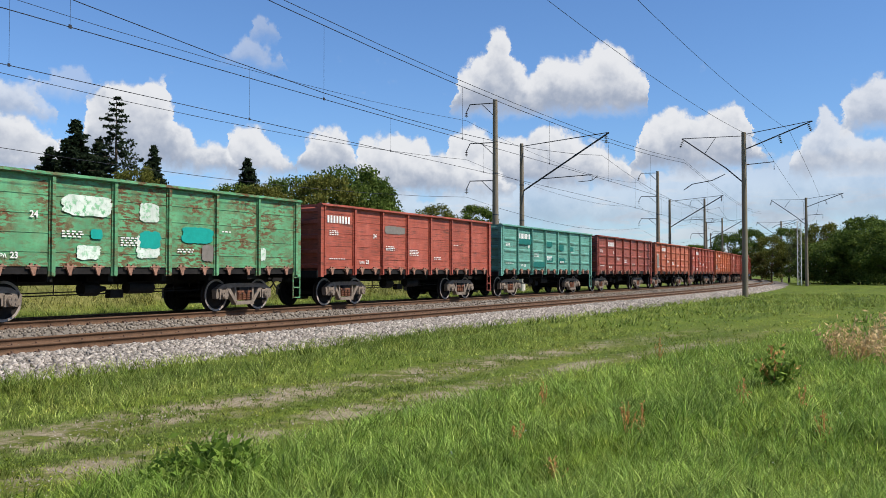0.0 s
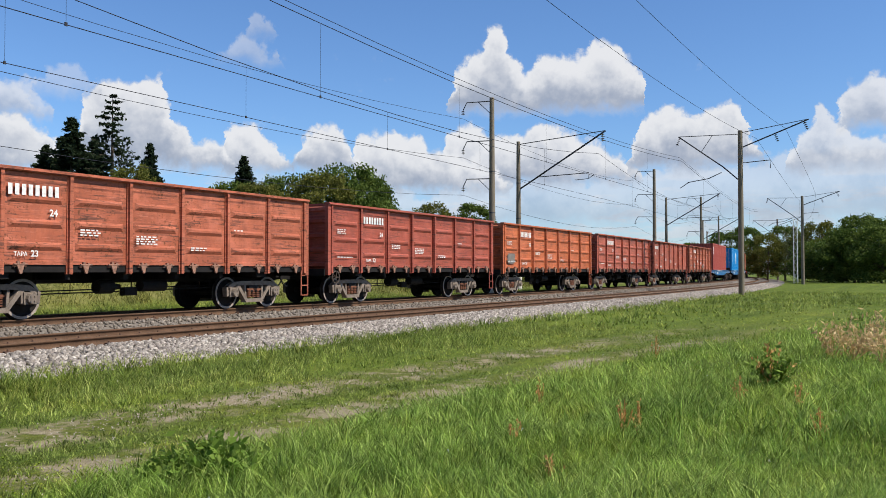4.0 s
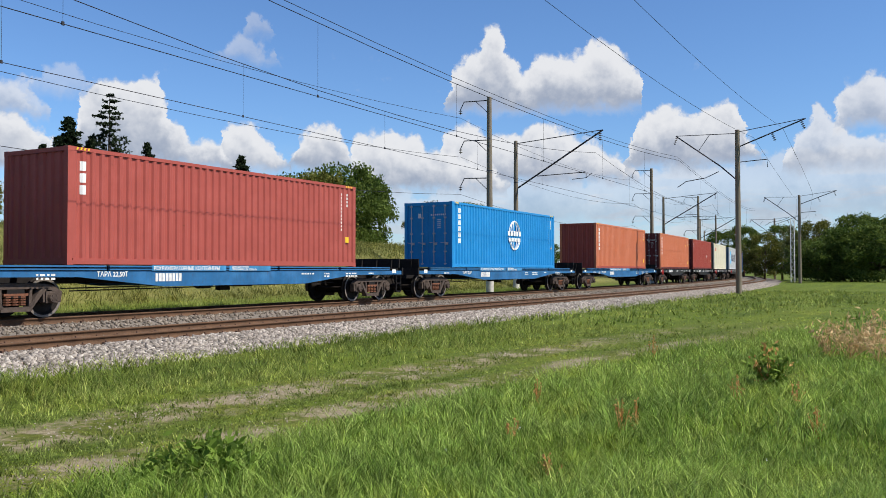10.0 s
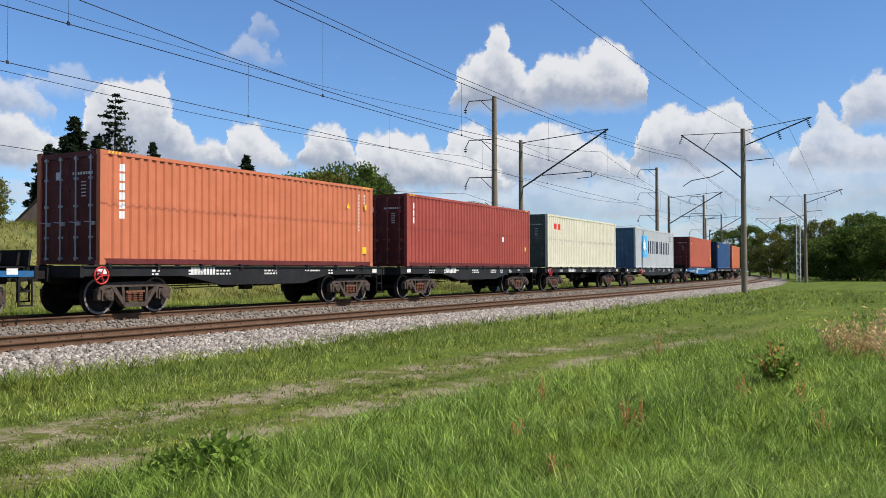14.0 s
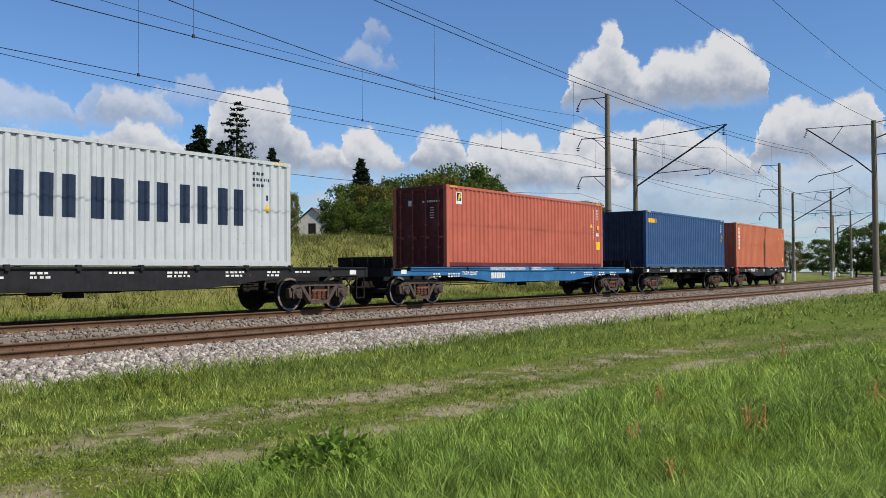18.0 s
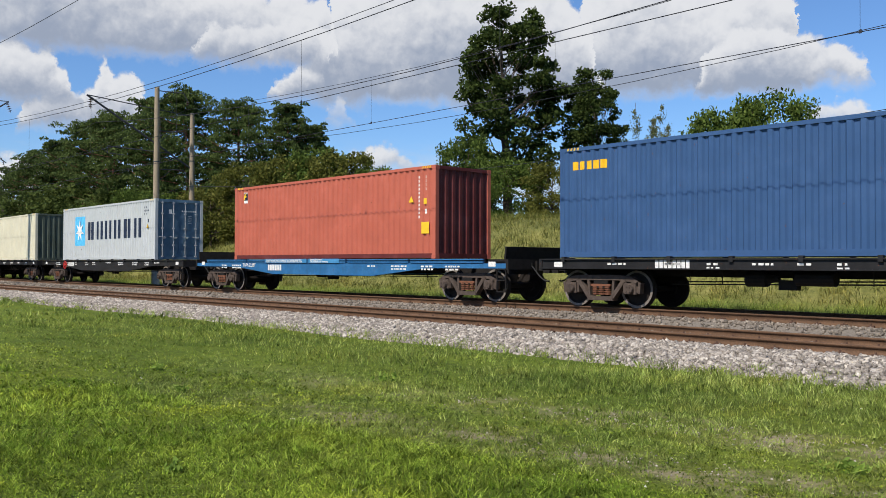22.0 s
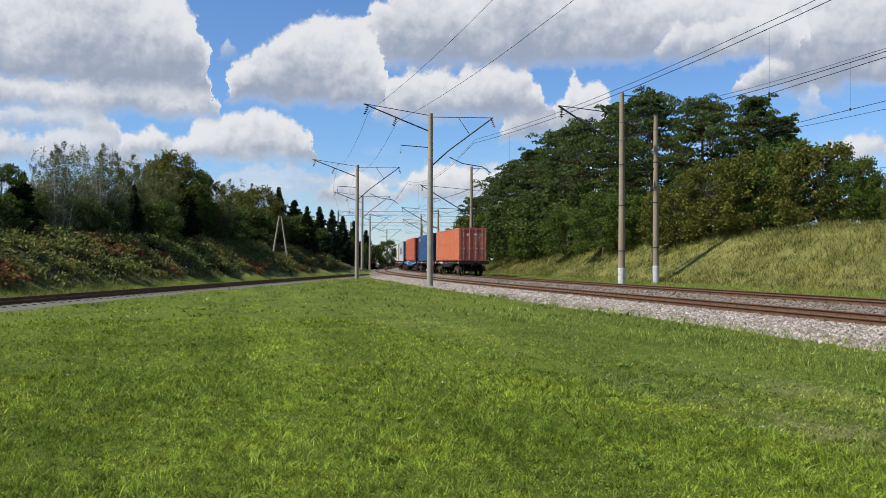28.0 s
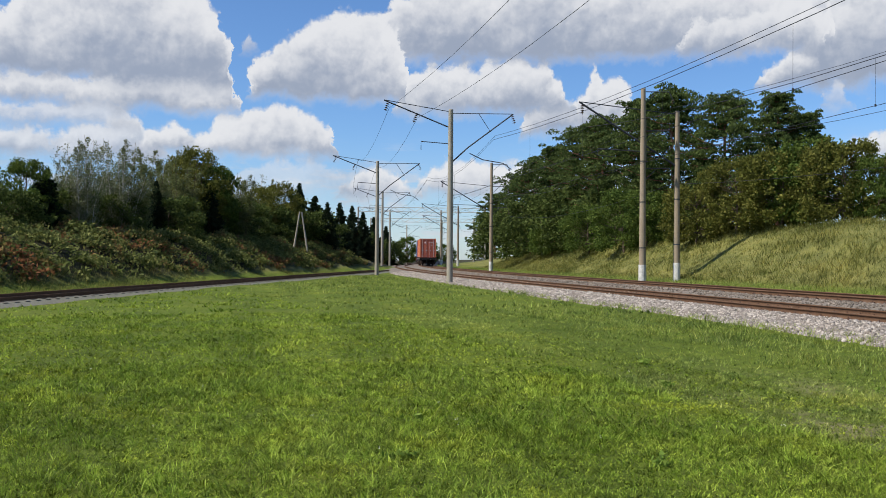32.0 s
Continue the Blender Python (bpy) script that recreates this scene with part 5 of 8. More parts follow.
def ground_material():
    m, nt, b = shader("meadow soil", 0.95, 0, 0.2)
    geo = nt.nodes.new("ShaderNodeNewGeometry")
    pos = geo.outputs["Position"]
    sep = nt.nodes.new("ShaderNodeSeparateXYZ")
    nt.links.new(pos, sep.inputs[0])
    x, y = sep.outputs[0], sep.outputs[1]
    c = ramp(nt, noise_of(nt, pos, 0.35, 5), (0.3, (0.048, 0.074, 0.006)), (0.5, (0.090, 0.118, 0.010)), (0.72, (0.145, 0.148, 0.020)))
    c = mix(nt, 0.6, c, ramp(nt, noise_of(nt, pos, 11, 6, 0.85), (0.38, (0.010, 0.021, 0.002)), (0.62, (0.150, 0.200, 0.016))))
    straw = ramp(nt, noise_of(nt, pos, 1.7, 6, 0.75), (0.32, (0.060, 0.068, 0.015)), (0.5, (0.148, 0.150, 0.036)), (0.70, (0.26, 0.23, 0.078)))
    straw = mix(nt, 0.5, straw, ramp(nt, noise_of(nt, pos, 9.0, 6, 0.8), (0.35, (0.025, 0.028, 0.007)), (0.68, (0.23, 0.215, 0.070))))
    up = nt.nodes.new("ShaderNodeMapRange")
    nt.links.new(calc(nt, "ADD", sep.outputs[2], calc(nt, "MULTIPLY", noise_of(nt, pos, 0.5, 4), 0.6)), up.inputs[0])
    up.inputs[1].default_value, up.inputs[2].default_value = 0.55, 1.0
    c = mix(nt, up.outputs[0], c, straw)
    c = mix(nt, 1.0, c, swaths(nt, pos), "MULTIPLY")
    # brown soil of the bracken bank, dark so that shaded hollows are in its colour
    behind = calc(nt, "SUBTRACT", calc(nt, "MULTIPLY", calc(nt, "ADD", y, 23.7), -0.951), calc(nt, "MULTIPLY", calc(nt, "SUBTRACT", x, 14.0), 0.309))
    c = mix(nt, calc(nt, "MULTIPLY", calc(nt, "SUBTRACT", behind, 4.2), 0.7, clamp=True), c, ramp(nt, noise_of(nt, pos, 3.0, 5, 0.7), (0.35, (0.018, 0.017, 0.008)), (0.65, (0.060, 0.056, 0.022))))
    d = calc(nt, "SUBTRACT", x, 2.0)
    line_y = calc(nt, "MULTIPLY_ADD", calc(nt, "MULTIPLY", d, d), -0.0035, 8.0)
    wob = calc(nt, "MULTIPLY", calc(nt, "SUBTRACT", noise_of(nt, pos, 0.6, 3), 0.5), 1.1)
    rel = calc(nt, "ADD", calc(nt, "SUBTRACT", y, line_y), wob)
    masks = []
    for centre, half in ((0.0, 0.80), (-1.7, 0.62)):
        masks.append(calc(nt, "SUBTRACT", 1.0, calc(nt, "DIVIDE", calc(nt, "ABSOLUTE", calc(nt, "SUBTRACT", rel, centre)), half), clamp=True))
    near = calc(nt, "MAXIMUM", *masks)
    fade = calc(nt, "SUBTRACT", 1.0, calc(nt, "DIVIDE", calc(nt, "ABSOLUTE", calc(nt, "SUBTRACT", x, 8.0)), 22.0), clamp=True)
    patch = ramp(nt, noise_of(nt, pos, 1.1, 5, 0.7), (0.46, (0, 0, 0)), (0.60, (1, 1, 1)))
    worn = calc(nt, "MULTIPLY", calc(nt, "MULTIPLY", near, 2.2, clamp=True), calc(nt, "MULTIPLY", fade, 1.6, clamp=True), clamp=True)
    c = mix(nt, calc(nt, "MULTIPLY", worn, 0.6), c, ramp(nt, noise_of(nt, pos, 7, 6, 0.8), (0.36, (0.036, 0.048, 0.006)), (0.64, (0.185, 0.180, 0.030))))
    dirt = calc(nt, "MULTIPLY", calc(nt, "MULTIPLY", near, patch), calc(nt, "MULTIPLY", fade, 2.4), clamp=True)
    earth = ramp(nt, noise_of(nt, pos, 22, 5, 0.8), (0.3, (0.150, 0.115, 0.065)), (0.6, (0.32, 0.265, 0.165)), (0.8, (0.50, 0.44, 0.32)))
    c = mix(nt, dirt, c, earth)
    nt.links.new(c, b.inputs["Base Color"])
    bump(nt, b, noise_of(nt, pos, 18, 6, 0.8), 0.6, 0.05)
    return m


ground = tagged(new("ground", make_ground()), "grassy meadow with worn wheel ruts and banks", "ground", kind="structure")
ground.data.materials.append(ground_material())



def stone_material(name, dark, mid, light):
    m, nt, b = shader(name, 0.92, 0, 0.3)
    geo = nt.nodes.new("ShaderNodeNewGeometry")
    c = ramp(nt, geo.outputs["Random Per Island"], (0.0, dark), (0.5, mid), (1.0, light))
    c = mix(nt, 0.5, c, ramp(nt, noise_of(nt, geo.outputs["Position"], 26, 4), (0.3, dark), (0.7, light)))
    rust = ramp(nt, noise_of(nt, geo.outputs["Position"], 0.8, 4), (0.45, (0, 0, 0)), (0.75, (1, 1, 1)))
    c = mix(nt, calc(nt, "MULTIPLY", rust, 0.22), c, (0.20, 0.15, 0.12))
    nt.links.new(c, b.inputs["Base Color"])
    bump(nt, b, noise_of(nt, geo.outputs["Position"], 60, 3), 0.4, 0.01)
    return m


M_BALLAST = stone_material("grey ballast chippings", (0.020, 0.016, 0.013), (0.175, 0.142, 0.115), (0.62, 0.55, 0.47))
M_BED = stone_material("dusty ballast bed", (0.025, 0.020, 0.015), (0.130, 0.105, 0.082), (0.36, 0.30, 0.24))
M_OLDBED = stone_material("overgrown cinder bed", (0.05, 0.055, 0.028), (0.16, 0.155, 0.105), (0.34, 0.32, 0.25))
BED = ((-7.35, -0.02), (-6.9, 0.06), (-5.95, 0.17), (-5.7, 0.185), (-2.45, 0.185), (-2.0, 0.22), (-1.75, 0.365), (1.75, 0.365), (2.6, 0.16), (3.4, 0.02))


def bed_height(off):
    return np.interp(off, [p[0] for p in BED], [p[1] for p in BED])


def swept(profile, s0, s1, step, closed=False):
    """A profile of (offset from the far axis, z) drawn along the line."""
    ss = np.arange(s0, s1 + 0.01, step)
    v, n = [], len(profile)
    for s in ss:
        for o, z in profile:
            x, y, _ = line(s, FAR_AXIS + o)
            v.append((x, y, z))
    f = []
    for i in range(len(ss) - 1):
        for j in range(n if closed else n - 1):
            k = (j + 1) % n
            f.append((i * n + j, i * n + k, (i + 1) * n + k, (i + 1) * n + j))
    return v, f


def rail_profile(axis, top):
    o = axis
    return [(o - 0.065, top - 0.18), (o + 0.065, top - 0.18), (o + 0.065, top - 0.165), (o + 0.012, top - 0.14), (o + 0.010, top - 0.045), (o + 0.037, top - 0.035), (o + 0.036, top - 0.006), (o + 0.028, top), (o - 0.028, top), (o - 0.036, top - 0.006), (o - 0.037, top - 0.035), (o - 0.010, top - 0.045), (o - 0.012, top - 0.14), (o - 0.065, top - 0.165)]


def rail_material():
    m, nt, b = shader("rusty rail steel", 0.75)
    geo = nt.nodes.new("ShaderNodeNewGeometry")
    pos = geo.outputs["Position"]
    c = ramp(nt, noise_of(nt, pos, 3, 5), (0.3, (0.070, 0.038, 0.021)), (0.7, (0.150, 0.082, 0.046)))
    c = mix(nt, 0.4, c, ramp(nt, noise_of(nt, pos, 40, 3), (0.3, (0.045, 0.026, 0.016)), (0.7, (0.18, 0.098, 0.055))))
    nt.links.new(c, b.inputs["Base Color"])
    bump(nt, b, noise_of(nt, pos, 60, 3), 0.3, 0.01)
    return m


M_RAIL = rail_material()
M_OLDWOOD = plain("weathered old sleepers", (0.135, 0.118, 0.095), 0.9, 0, 0.4, 4, 40, 0.4)
M_SLEEPER = plain("weathered concrete sleeper", (0.26, 0.235, 0.20), 0.9, 0, 0.3, 3, 40, 0.4)
M_CLIP = plain("rusty rail clips", (0.09, 0.05, 0.035), 0.8)

v, f = swept(BED, -500, 400, 2.0)
bed = new("ballast_bed", grown("ballast_bed", v, f))
# dark colour stands for the shade in the gaps between the loose stones
bed.data.materials.append(stone_material("bed dark for shaded stone gaps", (0.03, 0.025, 0.020), (0.10, 0.083, 0.066), (0.22, 0.187, 0.152)))
tagged(bed, "double track bed of grey crushed stone", "ballast", kind="structure")

for axis, top, nm in ((0.0, FAR_RAIL, "far"), (-4.1, NEAR_RAIL, "near")):
    track = thing("railway_track", "rusty broad gauge track on concrete sleepers", "track", kind="structure")
    for d in (-0.797, 0.797):
        v, f = swept(rail_profile(axis + d, top), -500, 400, 2.0, True)
        me = grown("rail", v, f)
        part("rail", me, M_RAIL, track)

    def g_sleeper():
        g = Geo()
        g.prism([(-0.13, -0.2), (0.13, -0.2), (0.11, -0.02), (0.09, 0.0), (-0.09, 0.0), (-0.11, -0.02)], -1.35, 1.35)
        for d in (-0.797, 0.797):
            for e in (-1, 1):
                g.box(-0.06, 0.06, d + e * 0.11 - 0.035, d + e * 0.11 + 0.035, -0.01, 0.05, mi=1)
                g.rod((0, d + e * 0.13, 0.03), (0, d + e * 0.13, 0.085), 0.018, seg=6, mi=1)
        return g, False
    n = 148
    for i in range(n):
        s = (i - n / 2) * 0.55
        x, y, th = line(s, FAR_AXIS + axis)
        part("sleeper", shared("sleeper", g_sleeper), (M_SLEEPER, M_CLIP), track, m=Matrix.Translation((x, y, top - 0.175)) @ Matrix.Rotation(th + random.uniform(-0.01, 0.01), 4, "Z"))
    g = Geo()
    for s in np.concatenate([np.arange(-140, -n / 2 * 0.55, 0.55), np.arange(n / 2 * 0.55, 140, 0.55)]):
        x, y, th = line(s, FAR_AXIS + axis)
        g.box(-0.11, 0.11, -1.35, 1.35, -0.2, 0.0, m=Matrix.Translation((x, y, top - 0.175)) @ Matrix.Rotation(th, 4, "Z"))
    tagged(part("far_sleepers", g.mesh("far_sleepers", fix=False), M_SLEEPER, track), kind="stuff")


def scatter_stones(name, n, s0, s1, offs, size, seed, mt, label):
    """Broken stones lying on the bed."""
    r = np.random.RandomState(seed)
    s, o = r.uniform(s0, s1, n), r.uniform(offs[0], offs[1], n)
    th = np.interp(s, LINE_S, _th)
    x = np.interp(s, LINE_S, _e) - np.sin(th) * o
    y = FAR_AXIS + np.interp(s, LINE_S, _n) + np.cos(th) * o
    z = bed_height(o)
    base = np.array([(-1, -1, -1), (1, -1, -1), (1, 1, -1), (-1, 1, -1), (-1, -1, 1), (1, -1, 1), (1, 1, 1), (-1, 1, 1)], float)
    tri = np.array([(0, 2, 1), (0, 3, 2), (4, 5, 6), (4, 6, 7), (0, 1, 5), (0, 5, 4), (1, 2, 6), (1, 6, 5), (2, 3, 7), (2, 7, 6), (3, 0, 4), (3, 4, 7)])
    q = base[None] * r.uniform(0.45, 1.0, (n, 8, 3))
    a = r.uniform(0, 6.28, (n, 2))
    c0, s0_ = np.cos(a[:, 0])[:, None], np.sin(a[:, 0])[:, None]
    q = np.stack([q[..., 0] * c0 - q[..., 1] * s0_, q[..., 0] * s0_ + q[..., 1] * c0, q[..., 2]], 2)
    c1, s1_ = np.cos(a[:, 1])[:, None], np.sin(a[:, 1])[:, None]
    q = np.stack([q[..., 0], q[..., 1] * c1 - q[..., 2] * s1_, q[..., 1] * s1_ + q[..., 2] * c1], 2)
    q *= (size * r.uniform(0.55, 1.35, n))[:, None, None]
    q[..., 0] += x[:, None]
    q[..., 1] += y[:, None]
    q[..., 2] += (z + size * 0.25)[:, None]
    faces = (tri[None] + (np.arange(n) * 8)[:, None, None]).reshape(-1, 3)
    ob = new(name, grown(name, q.reshape(-1, 3), faces))
    ob.data.materials.append(mt)
    return tagged(ob, label, "ballast", kind="stuff")


scatter_stones("shoulder_stones", 30000, -32, 34, (-7.45, -5.1), 0.046, 3, M_BALLAST, "pale grey crushed stones on the ballast shoulder")
scatter_stones("bed_stones", 20000, -32, 34, (-3.4, -1.0), 0.036, 4, M_BED, "dusty grey stones between the two tracks")
scatter_stones("distant_shoulder_stones", 13000, -95, -32, (-7.4, -5.1), 0.055, 5, M_BALLAST, "pale grey crushed stones further along the shoulder")
scatter_stones("distant_shoulder_stones", 13000, 34, 110, (-7.4, -5.1), 0.055, 6, M_BALLAST, "pale grey crushed stones further along the shoulder")

scatter_stones("track_stones", 9000, -34, 36, (-4.78, -3.42), 0.034, 7, M_BED, "dusty brown stones between the near rails")
for s0, s1, sd in ((-95, -32, 9), (34, 110, 10)):
    scatter_stones("distant_bed_stones", 9000, s0, s1, (-3.4, -1.0), 0.05, sd, M_BED, "dusty grey stones further along between the tracks")

r = np.random.RandomState(8)
gx = r.uniform(-8, 24, 5000)
gy = rut(gx) + np.where(r.uniform(0, 1, 5000) < 0.6, 0.0, -1.7) + r.normal(size=5000) * 0.28
gk = r.uniform(0, 1, 5000) < 0.35 + 0.65 * (lumps(gx, gy, 1.4, 12) > 0.1)
gx, gy = gx[gk], gy[gk]
tet = np.array([(-1, -0.6, 0), (1, -0.5, 0), (0.1, 1, 0), (0, 0, 0.8)])
q = tet[None] * (0.012 * r.uniform(0.4, 1.5, (len(gx), 4)))[..., None] + np.stack([gx, gy, ground_height(gx, gy) + 0.004], 1)[:, None]
fc = (np.array([(0, 1, 3), (1, 2, 3), (2, 0, 3)])[None] + (np.arange(len(gx)) * 4)[:, None, None]).reshape(-1, 3)
grit = new("rut_gravel", grown("rut_gravel", q.reshape(-1, 3), fc))
grit.data.materials.append(M_BALLAST)
tagged(grit, "small pale gravel lying in the wheel ruts", "gravel", kind="stuff")

# the branch line behind the meadow
def _plain_sleeper():
    g = Geo()
    g.box(-0.12, 0.12, -1.3, 1.3, -0.16, 0.0)
    return g


branch = thing("branch_track", "dark rusty branch track on a low bed", "track", kind="structure")
turn = math.atan2(_sd[1], _sd[0])
length = float(np.linalg.norm(SIDING_B - SIDING_A))
mb = Matrix.Translation((SIDING_A[0], SIDING_A[1], 0)) @ Matrix.Rotation(turn, 4, "Z")
g = Geo()
for xx in (0, length):
    g.v += [tuple(mb @ Vector((xx, o, z))) for o, z in ((-1.6, -0.02), (-1.25, 0.12), (1.25, 0.12), (1.6, -0.02))]
g.f += [(0, 1, 5, 4), (1, 2, 6, 5), (2, 3, 7, 6)]
g.mi += [0, 0, 0]
part("bed", g, M_OLDBED, branch)
for d in (-0.8, 0.8):
    g = Geo()
    g.prism([(0, 0.14), (length, 0.14), (length, 0.16), (0, 0.16)], d - 0.065, d + 0.065, m=mb)
    g.prism([(0, 0.16), (length, 0.16), (length, 0.26), (0, 0.26)], d - 0.03, d + 0.03, m=mb)
    part("rail", g, M_RAIL, branch)
for i in range(150):
    part("sleeper", shared("branch_sleeper", lambda: (_plain_sleeper(), False)), M_OLDWOOD, branch, m=mb @ Matrix.Translation((28 + i * 0.62, 0, 0.128)))

# ---- masts and wires ----
def concrete_material(name, k):
    m, nt, b = shader(name, 0.9, 0, 0.3)
    vec, rnd, raw = own_space(nt)
    c = ramp(nt, noise_of(nt, vec, 1.2, 5), (0.3, [c * d for c, d in zip((0.30, 0.265, 0.20), k)]), (0.7, [c * d for c, d in zip((0.44, 0.40, 0.32), k)]))
    c = mix(nt, 0.4, c, ramp(nt, noise_of(nt, vec, 45, 4), (0.3, [c * d for c, d in zip((0.21, 0.185, 0.14), k)]), (0.7, [c * d for c, d in zip((0.47, 0.43, 0.36), k)])))
    mp = nt.nodes.new("ShaderNodeMapping")
    mp.inputs["Scale"].default_value = (5, 5, 0.25)
    nt.links.new(vec, mp.inputs["Vector"])
    c = mix(nt, calc(nt, "MULTIPLY", ramp(nt, noise_of(nt, mp.outputs[0], 1.5, 4), (0.5, (0, 0, 0)), (0.7, (1, 1, 1))), 0.5), c, (0.20, 0.17, 0.12))
    nt.links.new(c, b.inputs["Base Color"])
    bump(nt, b, noise_of(nt, vec, 38, 5), 0.35, 0.02)
    return m


M_CONC = concrete_material("spun concrete", (0.9, 0.9, 0.9))
M_CONCBROWN = concrete_material("stained brown concrete", (0.78, 0.68, 0.58))
# darkened copy: shaded look of the right-hand masts put into the concrete colour
M_CONCDARK = concrete_material("concrete in shaded tone", (0.50, 0.46, 0.42))
M_DULL = concrete_material("dull grey concrete", (0.62, 0.66, 0.70))
M_STEEL = plain("dark galvanised steel", (0.06, 0.062, 0.07), 0.6, 0.3, 0.3)
M_PALE = plain("pale painted mast steel", (0.50, 0.50, 0.47), 0.6, 0.0, 0.2, 2, 30)
M_INS = plain("brown glazed insulators", (0.05, 0.03, 0.025), 0.25, 0.0, 0.3)
M_WIRE = plain("dull copper wire", (0.035, 0.035, 0.04), 0.6, 0.2, 0.2)
M_WHITEWASH = plain("whitewashed mast foot", (0.55, 0.53, 0.48), 0.9, 0, 0.3, 4, 30)


def g_string(n=4):
    def build():
        g = Geo()
        g.rod((0, 0, 0), (0, 0, -0.14 * n - 0.1), 0.012, seg=5)
        for i in range(n):
            z = -0.1 - 0.14 * i
            g.rod((0, 0, z), (0, 0, z - 0.05), 0.05, 0.125, 8)
        return g, False
    return build


def mast_shaft(parent, h, r0=0.235, r1=0.15, mt=None, foot=True):
    g = Geo()
    g.turned([(r0, -0.3), (r0, -0.28), ((r0 + r1) / 2, h / 2), (r1, h - 0.06), (r1, h - 0.02), (r1 - 0.02, h)], 24, m=Matrix.Rotation(math.pi / 2, 4, "X"))
    part("shaft", g, mt or M_CONC, parent, smooth=True)
    if foot:
        for z in (2.2, 5.0, 7.5):
            g = Geo()
            r = r0 + (r1 - r0) * z / h + 0.012
            g.rod((0, 0, z), (0, 0, z + 0.06), r, seg=16)
            part("band", g, M_STEEL, parent)


def arm(name, parent, pts, r=0.035):
    g = Geo()
    g.tube([Vector(p) for p in pts], r, 8)
    return part(name, g, M_STEEL, parent)


def near_mast(s, h=11.6, field=True, y0=12.5, r0=0.25, brackets=True, dark=False):
    """A catenary mast on the meadow side: a bracket over the near track, another over the grass. Local +y points to the track."""
    x, y, th = line(s, y0)
    z0 = float(ground_height(x, y)[0])
    m = thing("catenary_mast", "tall concrete mast coloured in a shaded tone, steel brackets" if dark else "tall grey concrete mast with steel brackets", "mast", "catenary masts", m=Matrix.Translation((x, y, z0)) @ Matrix.Rotation(th, 4, "Z"))
    mast_shaft(m, h, r0, 0.16, M_CONCDARK if dark else M_CONC, foot=False)
    if not brackets:
        arm("top_rod", m, [(0, 0, h - 0.1), (0, 0, h + 2.3)], 0.04)
        return m
    arm("tie_rod", m, [(0, 0.1, h - 0.25), (0, 4.3, h - 0.15)], 0.025)
    arm("bracket_arm", m, [(0, 0.12, h - 3.5), (0, 1.2, h - 2.5), (0, 4.3, h - 0.15)], 0.045)
    part("insulator_string", shared("insulator_string", g_string(4)), M_INS, m, m=Matrix.Translation((0, 4.2, h - 0.2)) @ Matrix.Rotation(0.35, 4, "X"))
    arm("hanger", m, [(0, 1.9, h - 0.2), (0, 2.7, h - 1.35)], 0.02)
    arm("steady_arm", m, [(0, 1.3, h - 2.9), (0, 2.2, h - 3.3), (0, 3.6, h - 3.5), (0, 4.2, h - 3.9)], 0.03)
    if field:
        arm("tie_rod", m, [(0, -0.1, h - 0.15), (0, -4.4, h + 0.45)], 0.025)
        arm("bracket_arm", m, [(0, -0.12, h - 1.2), (0, -4.5, h + 0.45)], 0.045)
        for yy in (-2.3, -4.2):
            part("insulator_string", shared("insulator_string", g_string(4)), M_INS, m, m=Matrix.Translation((0, yy, h - 1.2 + (-yy / 4.5) * 1.65)) @ Matrix.Rotation(-0.35, 4, "X"))
        arm("side_arm", m, [(0, -0.1, h - 2.3), (0, -2.0, h - 2.2), (0, -2.0, h - 2.75)], 0.03)
    return m


def far_mast(s, h=10.5, pale=False, y0=25.3):
    """A catenary mast at the foot of the bank, its bracket over the far track. Local -y points to the track."""
    x, y, th = line(s, y0)
    z0 = float(ground_height(x, y)[0])
    m = thing("catenary_mast", "dull grey mast with a long bracket" if pale else "brownish concrete mast with a long steel bracket", "mast", "catenary masts", m=Matrix.Translation((x, y, z0)) @ Matrix.Rotation(th, 4, "Z"))
    mast_shaft(m, h, 0.17 if pale else 0.21, 0.13, M_DULL if pale else M_CONCDARK if s > 20 else M_CONCBROWN, not pale)
    arm("tie_rod", m, [(0, -0.1, h - 0.2), (0, -6.3, h + 0.3)], 0.03)
    arm("bracket_arm", m, [(0, -0.1, h - 3.4), (0, -6.4, h + 0.3)], 0.06)
    part("insulator_string", shared("insulator_string", g_string(4)), M_INS, m, loc=(0, -6.2, h + 0.2))
    arm("steady_pipe", m, [(0, -1.6, h - 2.6), (0, -5.2, h - 2.5), (0, -5.2, h - 2.9)], 0.03)
    arm("steady_arm", m, [(0, -5.6, h - 2.6), (0, -5.2, h - 2.9), (0, -4.2, h - 2.95)], 0.022)
    g = Geo()
    g.rod((0, 0, -0.1), (0, 0, 1.1), 0.225 if not pale else 0.19, seg=16)
    part("foot", g, M_WHITEWASH, m, "whitewashed foot")
    return m


